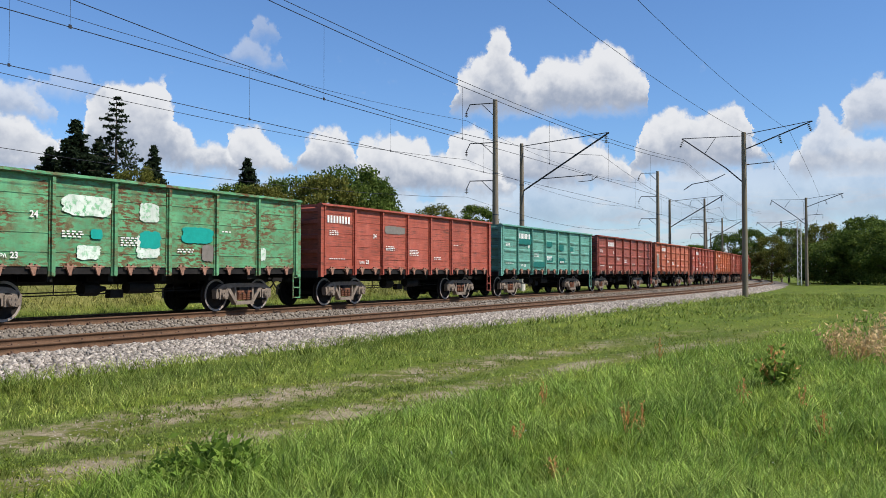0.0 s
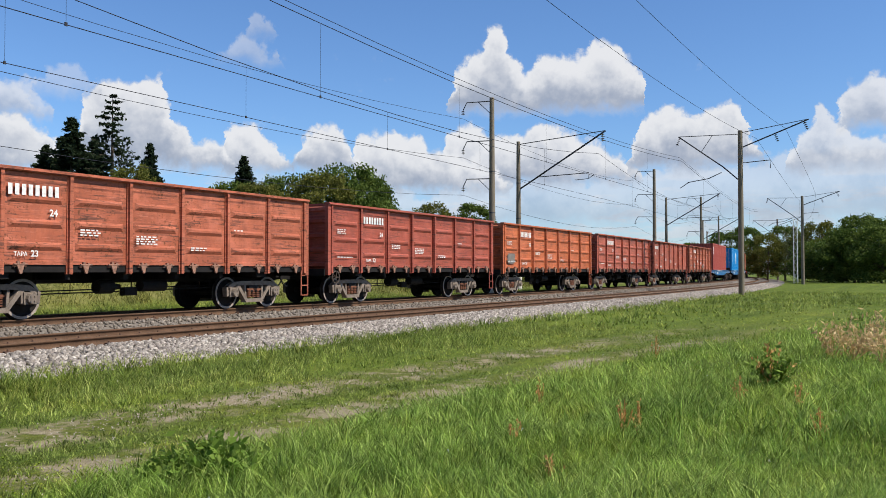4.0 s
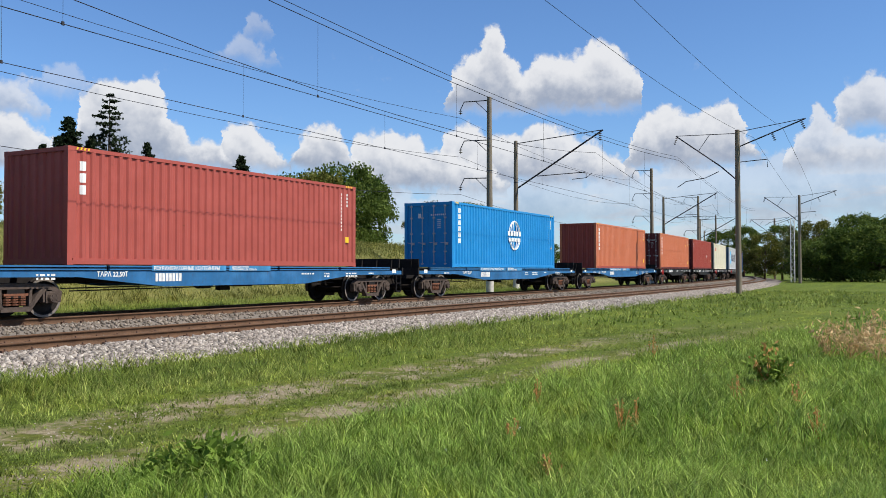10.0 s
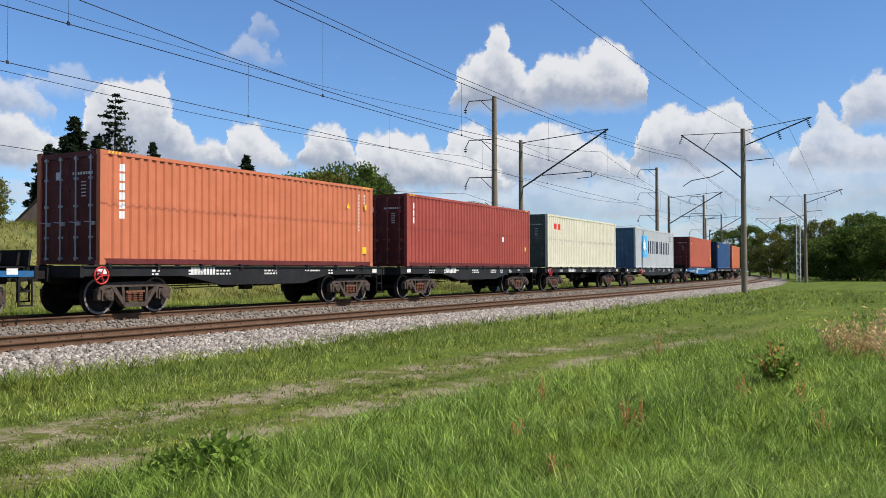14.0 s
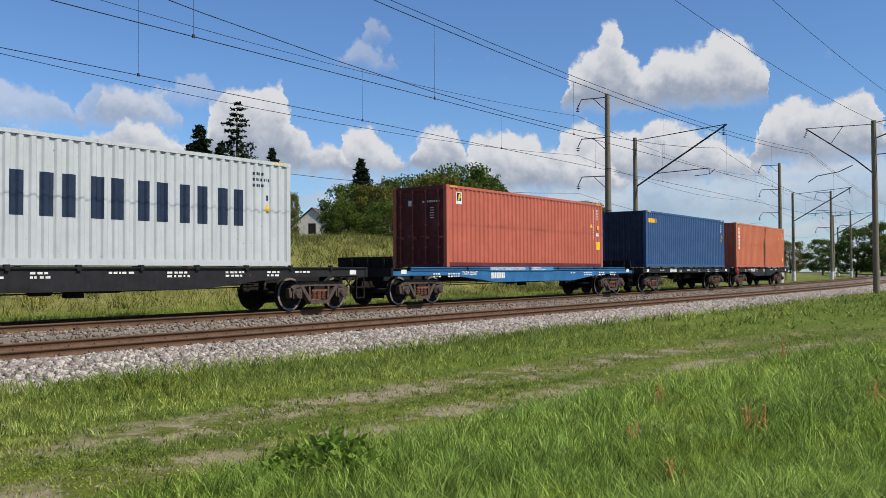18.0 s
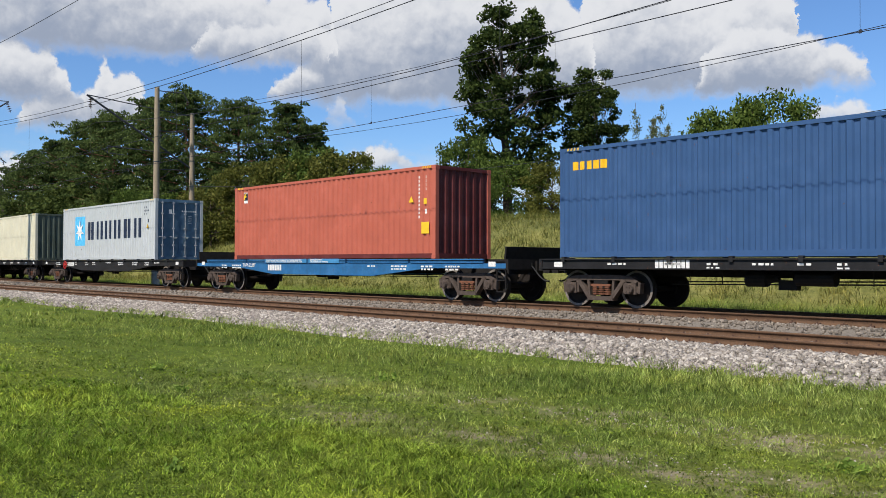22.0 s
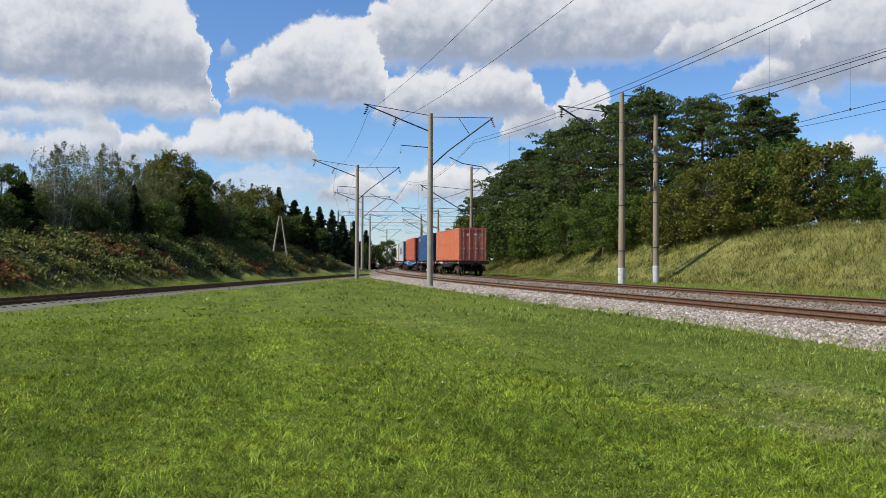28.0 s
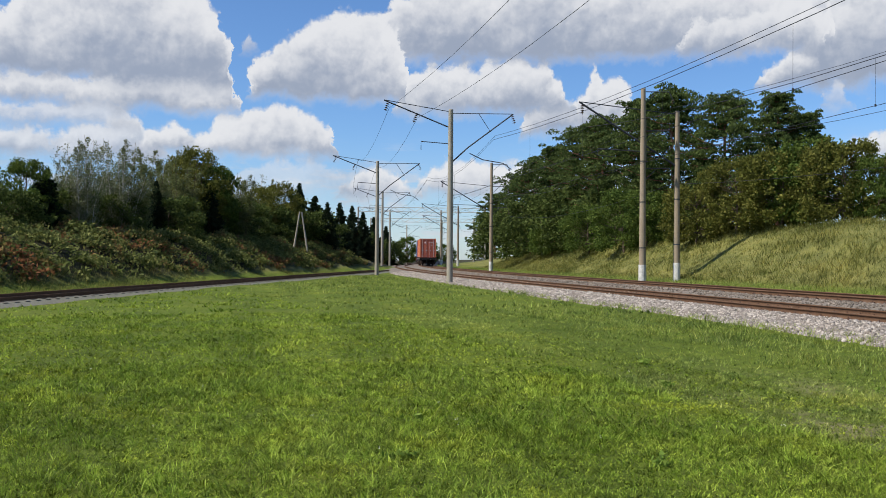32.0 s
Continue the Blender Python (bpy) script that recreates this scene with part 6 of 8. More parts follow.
def line_pole(s, h=12.0, y0=22.95):
    """A pole of the power line on the bank side, with three short brackets away from the track."""
    x, y, th = line(s, y0)
    z0 = float(ground_height(x, y)[0])
    m = thing("power_pole", "tall concrete power line pole with three brackets", "pole", "power line poles", m=Matrix.Translation((x, y, z0)) @ Matrix.Rotation(th, 4, "Z"))
    mast_shaft(m, h, 0.22, 0.14, M_CONCDARK if s > 20 else M_CONCBROWN)
    for z in TIERS:
        arm("bracket", m, [(0, 0.1, z), (0, 1.7, z + 0.05), (0, 1.95, z - 0.4)], 0.03)
        arm("brace", m, [(0, 0.1, z - 0.75), (0, 0.9, z)], 0.02)
        part("insulator_string", shared("short_string", g_string(2)), M_INS, m, loc=(0, 1.95, z - 0.35))
    g = Geo()
    g.rod((0, 0, -0.1), (0, 0, 1.2), 0.232, seg=16)
    part("foot", g, M_WHITEWASH, m, "whitewashed foot")
    return m


TIERS = (7.1, 9.4, 11.8)
NEAR_MASTS = (-260, -180, -136, -88, -57, 3.25, 64, 122.5, 176, 230)
FAR_MASTS = (-190, -150, -106, -50.2, 4.7, 57.2, 109.4, 160, 206)
LINE_POLES = (-240, -188, -140, -93, -50.0, -1.3, 47.6, 89.3, 125.7, 172)
for s in NEAR_MASTS:
    if abs(s) > 20:
        near_mast(s, y0={-88: 10.2, 64: 11.2, 122.5: 9.8}.get(s, 12.35), r0=0.21, dark=s > 20)
    else:
        near_mast(s, 9.6, brackets=False, r0=0.28)
for s in FAR_MASTS:
    far_mast(s, pale=s == 4.7)
for s in LINE_POLES:
    line_pole(s)


def wire_run(name, label, pts_of, stations, sag, r=0.009, droppers=None):
    """A wire hung from station to station; droppers: where short wires hang to a lower height."""
    w = thing(name, label, "wire", "overhead wires")
    for a, b in zip(stations[:-1], stations[1:]):
        g = Geo()
        n = max(6, int((b - a) / 5))
        pts = []
        for i in range(n + 1):
            u = i / n
            s = a + (b - a) * u
            y0, z = pts_of(s)
            x, y, _ = line(s, y0)
            pts.append(Vector((x, y, z - sag * 4 * u * (1 - u))))
        g.tube(pts, r, 4)
        part("span", g, M_WIRE, w)
        if droppers is not None:
            for i in range(1, int((b - a) / 8.5)):
                s = a + i * 8.5
                u = (s - a) / (b - a)
                y0, z = pts_of(s)
                x, y, _ = line(s, y0)
                g = Geo()
                g.rod((x, y, z - sag * 4 * u * (1 - u)), (x, y, droppers), 0.005, seg=4)
                g.box(x - 0.03, x + 0.03, y - 0.012, y + 0.012, droppers - 0.03, droppers + 0.05)
                part("dropper", g, M_WIRE, w)
    return w


CONTACT = 6.68
for y0, sts, sag in ((NEAR_AXIS, NEAR_MASTS[2:-2], 1.1), (FAR_AXIS, FAR_MASTS[1:-1], 1.5)):
    wire_run("contact_wire", "thin dark contact wire over the track", lambda s: (y0, CONTACT), sts, 0.0, 0.010)
    wire_run("catenary_wire", "sagging dark catenary wire with droppers", lambda s: (y0, 9.7), sts, sag, 0.013, CONTACT)
wire_run("reinforcing_wire", "dark reinforcing wire beside the catenary", lambda s: (NEAR_AXIS + 0.1, 9.95), NEAR_MASTS[2:-2], 1.1, 0.011)
for z in TIERS:
    wire_run("power_line", "sagging dark power line wire", lambda s: (22.95 + 1.95, z - 0.75), LINE_POLES[1:], 0.9, 0.010)
for d in (-2.3, -4.2):
    wire_run("feeder_line", "dark feeder wire over the meadow", lambda s: (12.4 + d, 10.3 - d * 0.3), NEAR_MASTS[1:-1], 1.2, 0.011)


def gantry(s, z):
    """A lattice beam on two posts across the tracks."""
    xa, ya, th = line(s, 8.0)
    xb, yb, _ = line(s, 30.0)
    m = thing("signal_gantry", "pale lattice gantry across the tracks", "gantry", "lattice gantries")
    g = Geo()
    a, b = Vector((xa, ya, z)), Vector((xb, yb, z))
    n = 18
    for dz in (0, 0.75):
        g.rod(a + Vector((0, 0, dz)), b + Vector((0, 0, dz)), 0.06, seg=5)
    for i in range(n):
        p, q = a.lerp(b, i / n), a.lerp(b, (i + 1) / n)
        g.rod(p + Vector((0, 0, 0.75 * (i % 2))), q + Vector((0, 0, 0.75 * ((i + 1) % 2))), 0.045, seg=4)
    part("lattice_beam", g, M_PALE, m)
    for p in (a, b):
        g = Geo()
        g.rod((p.x, p.y, 0), (p.x, p.y, z + 0.8), 0.2, 0.15, 10)
        part("post", g, M_CONC, m)


gantry(-150, 9.7)
gantry(-185, 9.4)
x, y = at(-87.3, 97)
tri = thing("trestle_pole", "grey wooden trestle pole on the bank", "pole", m=Matrix.Translation((x, y, float(ground_height(x, y)[0]))))
for e in (-1, 1):
    g = Geo()
    g.rod((0, e * 0.85, -0.2), (0, e * 0.1, 4.7), 0.11, 0.08, 8)
    part("leg", g, M_CONC, tri)
g = Geo()
g.rod((0, -0.5, 3.2), (0, 0.5, 3.2), 0.05, seg=6)
part("crossarm", g, M_STEEL, tri)
x, y, th = line(131, 12.2)
lad = thing("lattice_tower", "slim pale lattice tower beside the track", "mast", m=Matrix.Translation((x, y - 1.5, 0)))
g = Geo()
for a in (-0.25, 0.25):
    for b in (-0.25, 0.25):
        g.rod((a, b, 0), (a, b, 9.0), 0.03, seg=4)
for i in range(18):
    e = 1 if i % 2 else -1
    for b in (-0.25, 0.25):
        g.rod((-0.25 * e, b, i * 0.5), (0.25 * e, b, i * 0.5 + 0.5), 0.02, seg=4)
        g.rod((b, -0.25 * e, i * 0.5), (b, 0.25 * e, i * 0.5 + 0.5), 0.02, seg=4)
part("lattice", g, M_PALE, lad)

# ---- the ruin on the crest ----
M_SLATE = plain("weathered asbestos slate", (0.105, 0.092, 0.080), 0.95, 0, 0.35, 2, 25, 0.5)
M_PLANK = plain("silvered old boards", (0.12, 0.098, 0.08), 0.95, 0, 0.4, 3, 30, 0.6)
M_PLASTER = plain("faded pinkish plaster", (0.17, 0.125, 0.105), 0.95, 0, 0.25, 2, 20, 0.4)
M_BRICKS = plain("crumbling white brick", (0.55, 0.52, 0.47), 0.9, 0, 0.25, 5, 30, 0.4)
# near black: the darkness inside the houses is put into this colour
M_DARKROOM = plain("unlit interior colour", (0.02, 0.018, 0.016), 0.95)


def ruin(az, dist, length, depth, wall, ridge, turn, label, holes=True, seed=0):
    rnd = random.Random(seed)
    x, y = at(az, dist)
    z = float(ground_height(x, y)[0])
    h = thing("ruined_house", label, "house", m=Matrix.Translation((x, y, z)) @ Matrix.Rotation(radians(turn), 4, "Z"))
    L, D = length / 2, depth / 2
    for e in (-1, 1):
        g = Geo()
        g.prism([(-D, -0.3), (D, -0.3), (D, wall), (0, ridge - 0.05), (-D, wall)], -0.12, 0.12, m=Matrix.Translation((e * L, 0, 0)) @ Matrix.Rotation(math.pi / 2, 4, "Z"))
        part("gable_wall", g, M_PLASTER, h)
        g = Geo()
        g.box(-L, L, e * D - 0.12, e * D + 0.12, -0.3, wall)
        part("side_wall", g, M_PLASTER, h)
    # no hole in the wall: a dark panel paints the unlit room behind
    g = Geo()
    g.box(-L - 0.135, -L - 0.10, -0.35, 0.35, 1.0, 2.0)
    part("window", g, M_DARKROOM, h, "dark panel for the shade in an empty window")
    g = Geo()
    g.box(-L + 0.2, L - 0.2, -D + 0.2, D - 0.2, -0.2, 0.3)
    part("floor", g, M_DARKROOM, h)
    slope = math.atan2(ridge - wall, D)
    run_len = D / math.cos(slope) + 0.35
    for e in (-1, 1):
        n = int(length / 0.55)
        for i in range(n):
            if holes and rnd.random() < 0.22:
                continue
            for j in range(3):
                if holes and rnd.random() < 0.10:
                    continue
                g = Geo()
                m = Matrix.Translation((-L - 0.3 + (i + 0.5) * (length + 0.6) / n, 0, ridge))
                a0, a1 = run_len * j / 3, run_len * (j + 1) / 3 + 0.06
                t = rnd.uniform(-0.03, 0.03)
                w = (length + 0.6) / n / 2
                p = [(sx, e * math.cos(slope) * a, -math.sin(slope) * a + 0.03 * (3 - j) * 0.5) for sx, a in ((-w, a0), (w, a0), (w, a1), (-w, a1))]
                q = [(px, py, pz + 0.03 + t) for px, py, pz in p]
                k = len(g.v)
                g.v += [tuple(m @ Vector(c)) for c in p + q]
                for fc in ((3, 2, 1, 0), (4, 5, 6, 7), (0, 1, 5, 4), (1, 2, 6, 5), (2, 3, 7, 6), (3, 0, 4, 7)):
                    g.f.append(tuple(k + c for c in fc))
                    g.mi.append(0)
                part("roof_sheet", g, M_SLATE, h)
        for i in range(6):
            g = Geo()
            xx = -L + 0.1 + i * (length - 0.2) / 5
            g.rod((xx, 0, ridge - 0.06), (xx, e * (D + 0.25), wall - 0.2), 0.06, seg=5)
            part("rafter", g, M_PLANK, h)
    return h


main_house = ruin(37.9, 77, 6.0, 5.5, 1.4, 4.0, 24, "derelict house with a broken sheet roof", True, 1)
g = Geo()
g.box(0.4, 1.0, -0.3, 0.3, 3.2, 4.6)
part("chimney", g, M_BRICKS, main_house, "stub of a white brick chimney")
white_shed = ruin(45.4, 84, 5.0, 4.5, 1.5, 3.4, 30, "small whitewashed shed under a dark roof", False, 4)
for wall in white_shed.children:
    if wall.name.startswith(("gable_wall", "side_wall")):
        wall.material_slots[0].material = M_BRICKS
ruin(25.6, 70, 6.5, 5.5, 0.7, 4.0, -40, "low derelict shed under a sagging slate roof", False, 2)
ruin(29.6, 74, 7.0, 5.0, 0.7, 3.2, -20, "collapsed shed with its roof fallen in", True, 3)
rnd = random.Random(5)
for i in range(16):
    x, y = at(31.5 + rnd.uniform(-1.8, 5.0), 72 + rnd.uniform(-1, 1.5))
    z = float(ground_height(x, y)[0])
    g = Geo()
    g.box(-1.0, 1.0, -0.07, 0.07, 0, 0.03)
    tagged(part("fallen_plank", g, M_PLANK, m=Matrix.Translation((x, y, z + 0.35)) @ Euler((rnd.uniform(-0.3, 0.3), rnd.uniform(-0.7, 0.3), rnd.uniform(0, 3))).to_matrix().to_4x4()), "silvered plank fallen from the ruin", "plank", "fallen planks")
for i, az in enumerate((19.0, 20.3)):
    x, y = at(az, 41)
    g = Geo()
    g.prism([(-0.5, -0.1), (0.5, -0.1), (0.42, 0.22), (0.1, 0.34), (-0.38, 0.28)], -0.3, 0.3)
    tagged(part("stone_block", g, M_BRICKS, m=Matrix.Translation((x, y, float(ground_height(x, y)[0]) + 0.02)) @ Matrix.Rotation(i * 0.4, 4, "Z")), "pale broken stone block on the crest", "block", "stone blocks")

# ---- plants ----
def leaf_material(name, dark, mid, light, rough=0.6, patch=0.5, mottle=0.0, russet=None, through=0.36):
    m, nt, b = shader(name, rough, 0, 0.05)
    geo = nt.nodes.new("ShaderNodeNewGeometry")
    c = ramp(nt, geo.outputs["Random Per Island"], (0.0, dark), (0.55, mid), (1.0, light))
    big = ramp(nt, noise_of(nt, geo.outputs["Position"], patch, 4), (0.3, dark), (0.7, light))
    c = mix(nt, 0.4, c, big)
    if mottle:
        spots = ramp(nt, noise_of(nt, geo.outputs["Position"], 4.5, 6, 0.8), (0.43, (1 - mottle,) * 3), (0.57, (1 + 0.7 * mottle,) * 3))
        c = mix(nt, 1.0, c, spots, "MULTIPLY")
        yellow = ramp(nt, noise_of(nt, geo.outputs["Position"], 0.9, 4), (0.5, (1, 1, 1)), (0.7, (1.10, 1.0, 0.85)))
        c = mix(nt, 1.0, c, yellow, "MULTIPLY")
        c = mix(nt, 1.0, c, swaths(nt, geo.outputs["Position"]), "MULTIPLY")
    if russet:
        turned = ramp(nt, noise_of(nt, geo.outputs["Position"], 0.22, 5, 0.65), (0.50, (0, 0, 0)), (0.60, (1, 1, 1)))
        c = mix(nt, calc(nt, "MULTIPLY", turned, calc(nt, "GREATER_THAN", geo.outputs["Random Per Island"], 0.35)), c, russet)
    nt.links.new(c, b.inputs["Base Color"])
    tr = nt.nodes.new("ShaderNodeBsdfTranslucent")
    nt.links.new(c, tr.inputs[0])
    ms = nt.nodes.new("ShaderNodeMixShader")
    ms.inputs[0].default_value = through
    out = nt.nodes["Material Output"]
    nt.links.new(b.outputs[0], ms.inputs[1])
    nt.links.new(tr.outputs[0], ms.inputs[2])
    nt.links.new(ms.outputs[0], out.inputs[0])
    return m


M_BARK = plain("rough bark", (0.10, 0.075, 0.055), 0.95, 0, 0.4, 3, 20, 0.7)
M_PINEBARK = plain("reddish pine bark", (0.20, 0.10, 0.06), 0.95, 0, 0.4, 2, 15, 0.7)
M_BIRCH = plain("pale birch bark", (0.45, 0.42, 0.38), 0.9, 0, 0.4, 3, 12, 0.4)
L_BROAD = leaf_material("broad leaves", (0.030, 0.056, 0.011), (0.074, 0.122, 0.024), (0.165, 0.210, 0.044))
L_DARK = leaf_material("dark poplar leaves", (0.018, 0.032, 0.008), (0.042, 0.066, 0.016), (0.090, 0.118, 0.030))
L_YELLOW = leaf_material("turning leaves", (0.055, 0.069, 0.013), (0.121, 0.132, 0.026), (0.213, 0.198, 0.048))
L_BIRCH = leaf_material("thin birch leaves", (0.065, 0.084, 0.029), (0.145, 0.167, 0.061), (0.261, 0.268, 0.116))
L_SPRUCE = leaf_material("spruce needles", (0.010, 0.018, 0.009), (0.022, 0.036, 0.017), (0.046, 0.064, 0.030))
L_PINE = leaf_material("pine needles", (0.026, 0.045, 0.014), (0.065, 0.100, 0.028), (0.150, 0.190, 0.055))
L_FERN = leaf_material("bracken on the bank", (0.030, 0.048, 0.012), (0.115, 0.145, 0.033), (0.31, 0.32, 0.11), 0.8, 0.5, russet=(0.25, 0.115, 0.052))
L_THICKET = leaf_material("shady thicket leaves", (0.022, 0.038, 0.011), (0.065, 0.095, 0.023), (0.155, 0.189, 0.049))
L_ASPEN = leaf_material("pale thin leaves", (0.070, 0.085, 0.040), (0.155, 0.175, 0.085), (0.28, 0.29, 0.16))


def leaf_quads(pts, size, rng, stretch=1.6, droop=0.0):
    """One small folded leaf at each point, turned at random."""
    n = len(pts)
    d = rng.normal(size=(n, 3))
    d[:, 2] -= droop
    d /= np.linalg.norm(d, axis=1)[:, None]
    e = np.cross(d, rng.normal(size=(n, 3)))
    e /= np.linalg.norm(e, axis=1)[:, None] + 1e-9
    sz = size * rng.uniform(0.6, 1.4, n)[:, None]
    a, b = d * sz * stretch * 0.5, e * sz * 0.5
    v = np.stack([pts - a, pts + b, pts + a, pts - b], 1).reshape(-1, 3)
    return v, np.arange(4 * n).reshape(n, 4)


def clump_points(centres, radii, per, rng, flat=0.75):
    out = []
    for c, r in zip(centres, radii):
        k = max(6, int(per * (r / np.mean(radii)) ** 2))
        p = rng.normal(size=(k, 3))
        p /= np.linalg.norm(p, axis=1)[:, None]
        p *= (rng.uniform(0.05, 1.25, k) ** 0.6)[:, None] * r
        p[:, 2] *= flat
        out.append(c + p)
    return np.concatenate(out)


def limbs(g, h, centres, rng, r0, lean=0.03, low=0.25):
    """A bent tapering trunk and limbs that reach the clumps."""
    top = h * 0.82
    knots = [Vector((h * lean * math.sin(3.1 * u), h * lean * math.cos(2.3 * u) * 0.6 - h * lean * 0.6, top * u)) for u in np.linspace(0, 1, 8)]
    for i in range(7):
        a, b = 1 - i / 7, 1 - (i + 1) / 7
        g.rod(knots[i] if i else knots[0] - Vector((0, 0, 0.4)), knots[i + 1], r0 * (0.15 + 0.85 * a), r0 * (0.15 + 0.85 * b), 8, caps=False)
    for c in centres:
        c = Vector(c)
        u = max(low, min(0.95, (c.z / top) * 0.72))
        i = min(6, int(u * 7))
        root = knots[i].lerp(knots[i + 1], u * 7 - i)
        mid = root.lerp(c, 0.55) + Vector((0, 0, -0.04 * h * rng.uniform(0, 1)))
        g.rod(root, mid, r0 * 0.32 * (1.1 - u), r0 * 0.18 * (1.1 - u), 5, caps=False)
        g.rod(mid, c, r0 * 0.18 * (1.1 - u), r0 * 0.05, 5, caps=False)


def broad_tree(seed, h, w, base, clumps, per, size, shape=1.0, big=0.19):
    """Trunk and crown of a leafy tree, h high and w wide, its crown from base upward."""
    rng = np.random.RandomState(seed)
    cs, rs = [], []
    for _ in range(clumps):
        u = rng.uniform(0, 1)
        z = base + (h - base) * (0.06 + 0.88 * u)
        env = w / 2 * (math.sin(math.pi * min(1, (u * 0.86 + 0.12))) ** (0.7 * shape)) * rng.uniform(0.75, 1.0)
        a, q = rng.uniform(0, 6.28), rng.uniform(0.2, 1.0) ** 0.45
        cs.append((env * q * math.cos(a), env * q * math.sin(a), z))
        rs.append(w * big * rng.uniform(0.55, 1.15))
    cs, rs = np.array(cs), np.array(rs)
    g = Geo()
    limbs(g, h, cs[::2], rng, h * 0.021)
    v, f = leaf_quads(clump_points(cs, rs, per, rng), size, rng)
    return g.mesh("trunk", fix=False), grown("crown", v, f)


def wispy_tree(seed, h, w, stems, per, size):
    """Several thin upright stems with ascending twigs, leaves strung along them."""
    rng = np.random.RandomState(seed)
    g, pts = Geo(), []
    for k in range(stems):
        a, r = rng.uniform(0, 6.28), w * 0.30 * rng.uniform(0, 1) ** 0.6
        foot = Vector((r * 0.5 * math.cos(a), r * 0.5 * math.sin(a), -0.3))
        top = h * (rng.uniform(0.62, 1.0) if k else 1.0)
        tip = Vector((r * 1.3 * math.cos(a), r * 1.3 * math.sin(a), top))
        g.tube([foot, foot.lerp(tip, 0.5) + Vector((rng.normal() * 0.12, rng.normal() * 0.12, 0)), tip], 0.020, 5)
        for _ in range(int(30 * top / h)):
            u = rng.uniform(0.06, 0.97)
            root = foot.lerp(tip, u)
            b, L = rng.uniform(0, 6.28), w * 0.36 * (1.08 - u) ** 0.7 * rng.uniform(0.5, 1.1)
            end = root + Vector((L * 0.75 * math.cos(b), L * 0.75 * math.sin(b), L * rng.uniform(0.6, 1.5)))
            g.rod(root, end, 0.012, 0.005, 3, caps=False)
            m = int(per * rng.uniform(0.5, 1.2) * (1.15 - 0.25 * u))
            q = rng.uniform(0.15, 1.08, m)[:, None]
            pts.append(np.array(root) + q * np.array(end - root) + rng.normal(size=(m, 3)) * 0.11 * (0.5 + L))
    v, f = leaf_quads(np.concatenate(pts), size, rng, 1.5)
    return g.mesh("trunk", fix=False), grown("crown", v, f)


def spruce_tree(seed, h, w, sparse=1.0, size=0.16):
    rng = np.random.RandomState(seed)
    g = Geo()
    g.rod((0, 0, -0.4), (0, 0, h * 0.97), h * 0.016, 0.02, 8, caps=False)
    pts = []
    z = h * 0.06
    while z < h * 0.985:
        u = z / h
        reach = w / 2 * (1 - u) ** 0.85 * rng.uniform(0.75, 1.12) + 0.12
        for k in range(int(rng.randint(5, 8))):
            a = rng.uniform(0, 6.28)
            L = reach * rng.uniform(0.6, 1.1)
            tip = Vector((L * math.cos(a), L * math.sin(a), z - L * 0.28 * (1 - u) + L * 0.1 * u))
            g.rod((0, 0, z), tip, 0.035 * (1 - u) + 0.01, 0.008, 4, caps=False)
            m = int(95 * sparse * L / (w / 2) + 7)
            q = rng.uniform(0.15, 1.0, m) ** 0.8
            p = np.outer(q, tip - Vector((0, 0, z))) + np.array((0, 0, z))
            p += rng.normal(size=(m, 3)) * np.array((0.09, 0.09, 0.07)) * (0.4 + L * 0.35)
            p[:, 2] -= np.abs(rng.normal(size=m)) * 0.12 * L
            pts.append(p)
        z += h * 0.021 * rng.uniform(0.8, 1.3) / max(0.6, sparse)
    v, f = leaf_quads(np.concatenate(pts), size, rng, 2.6, 0.8)
    return g.mesh("trunk", fix=False), grown("crown", v, f)


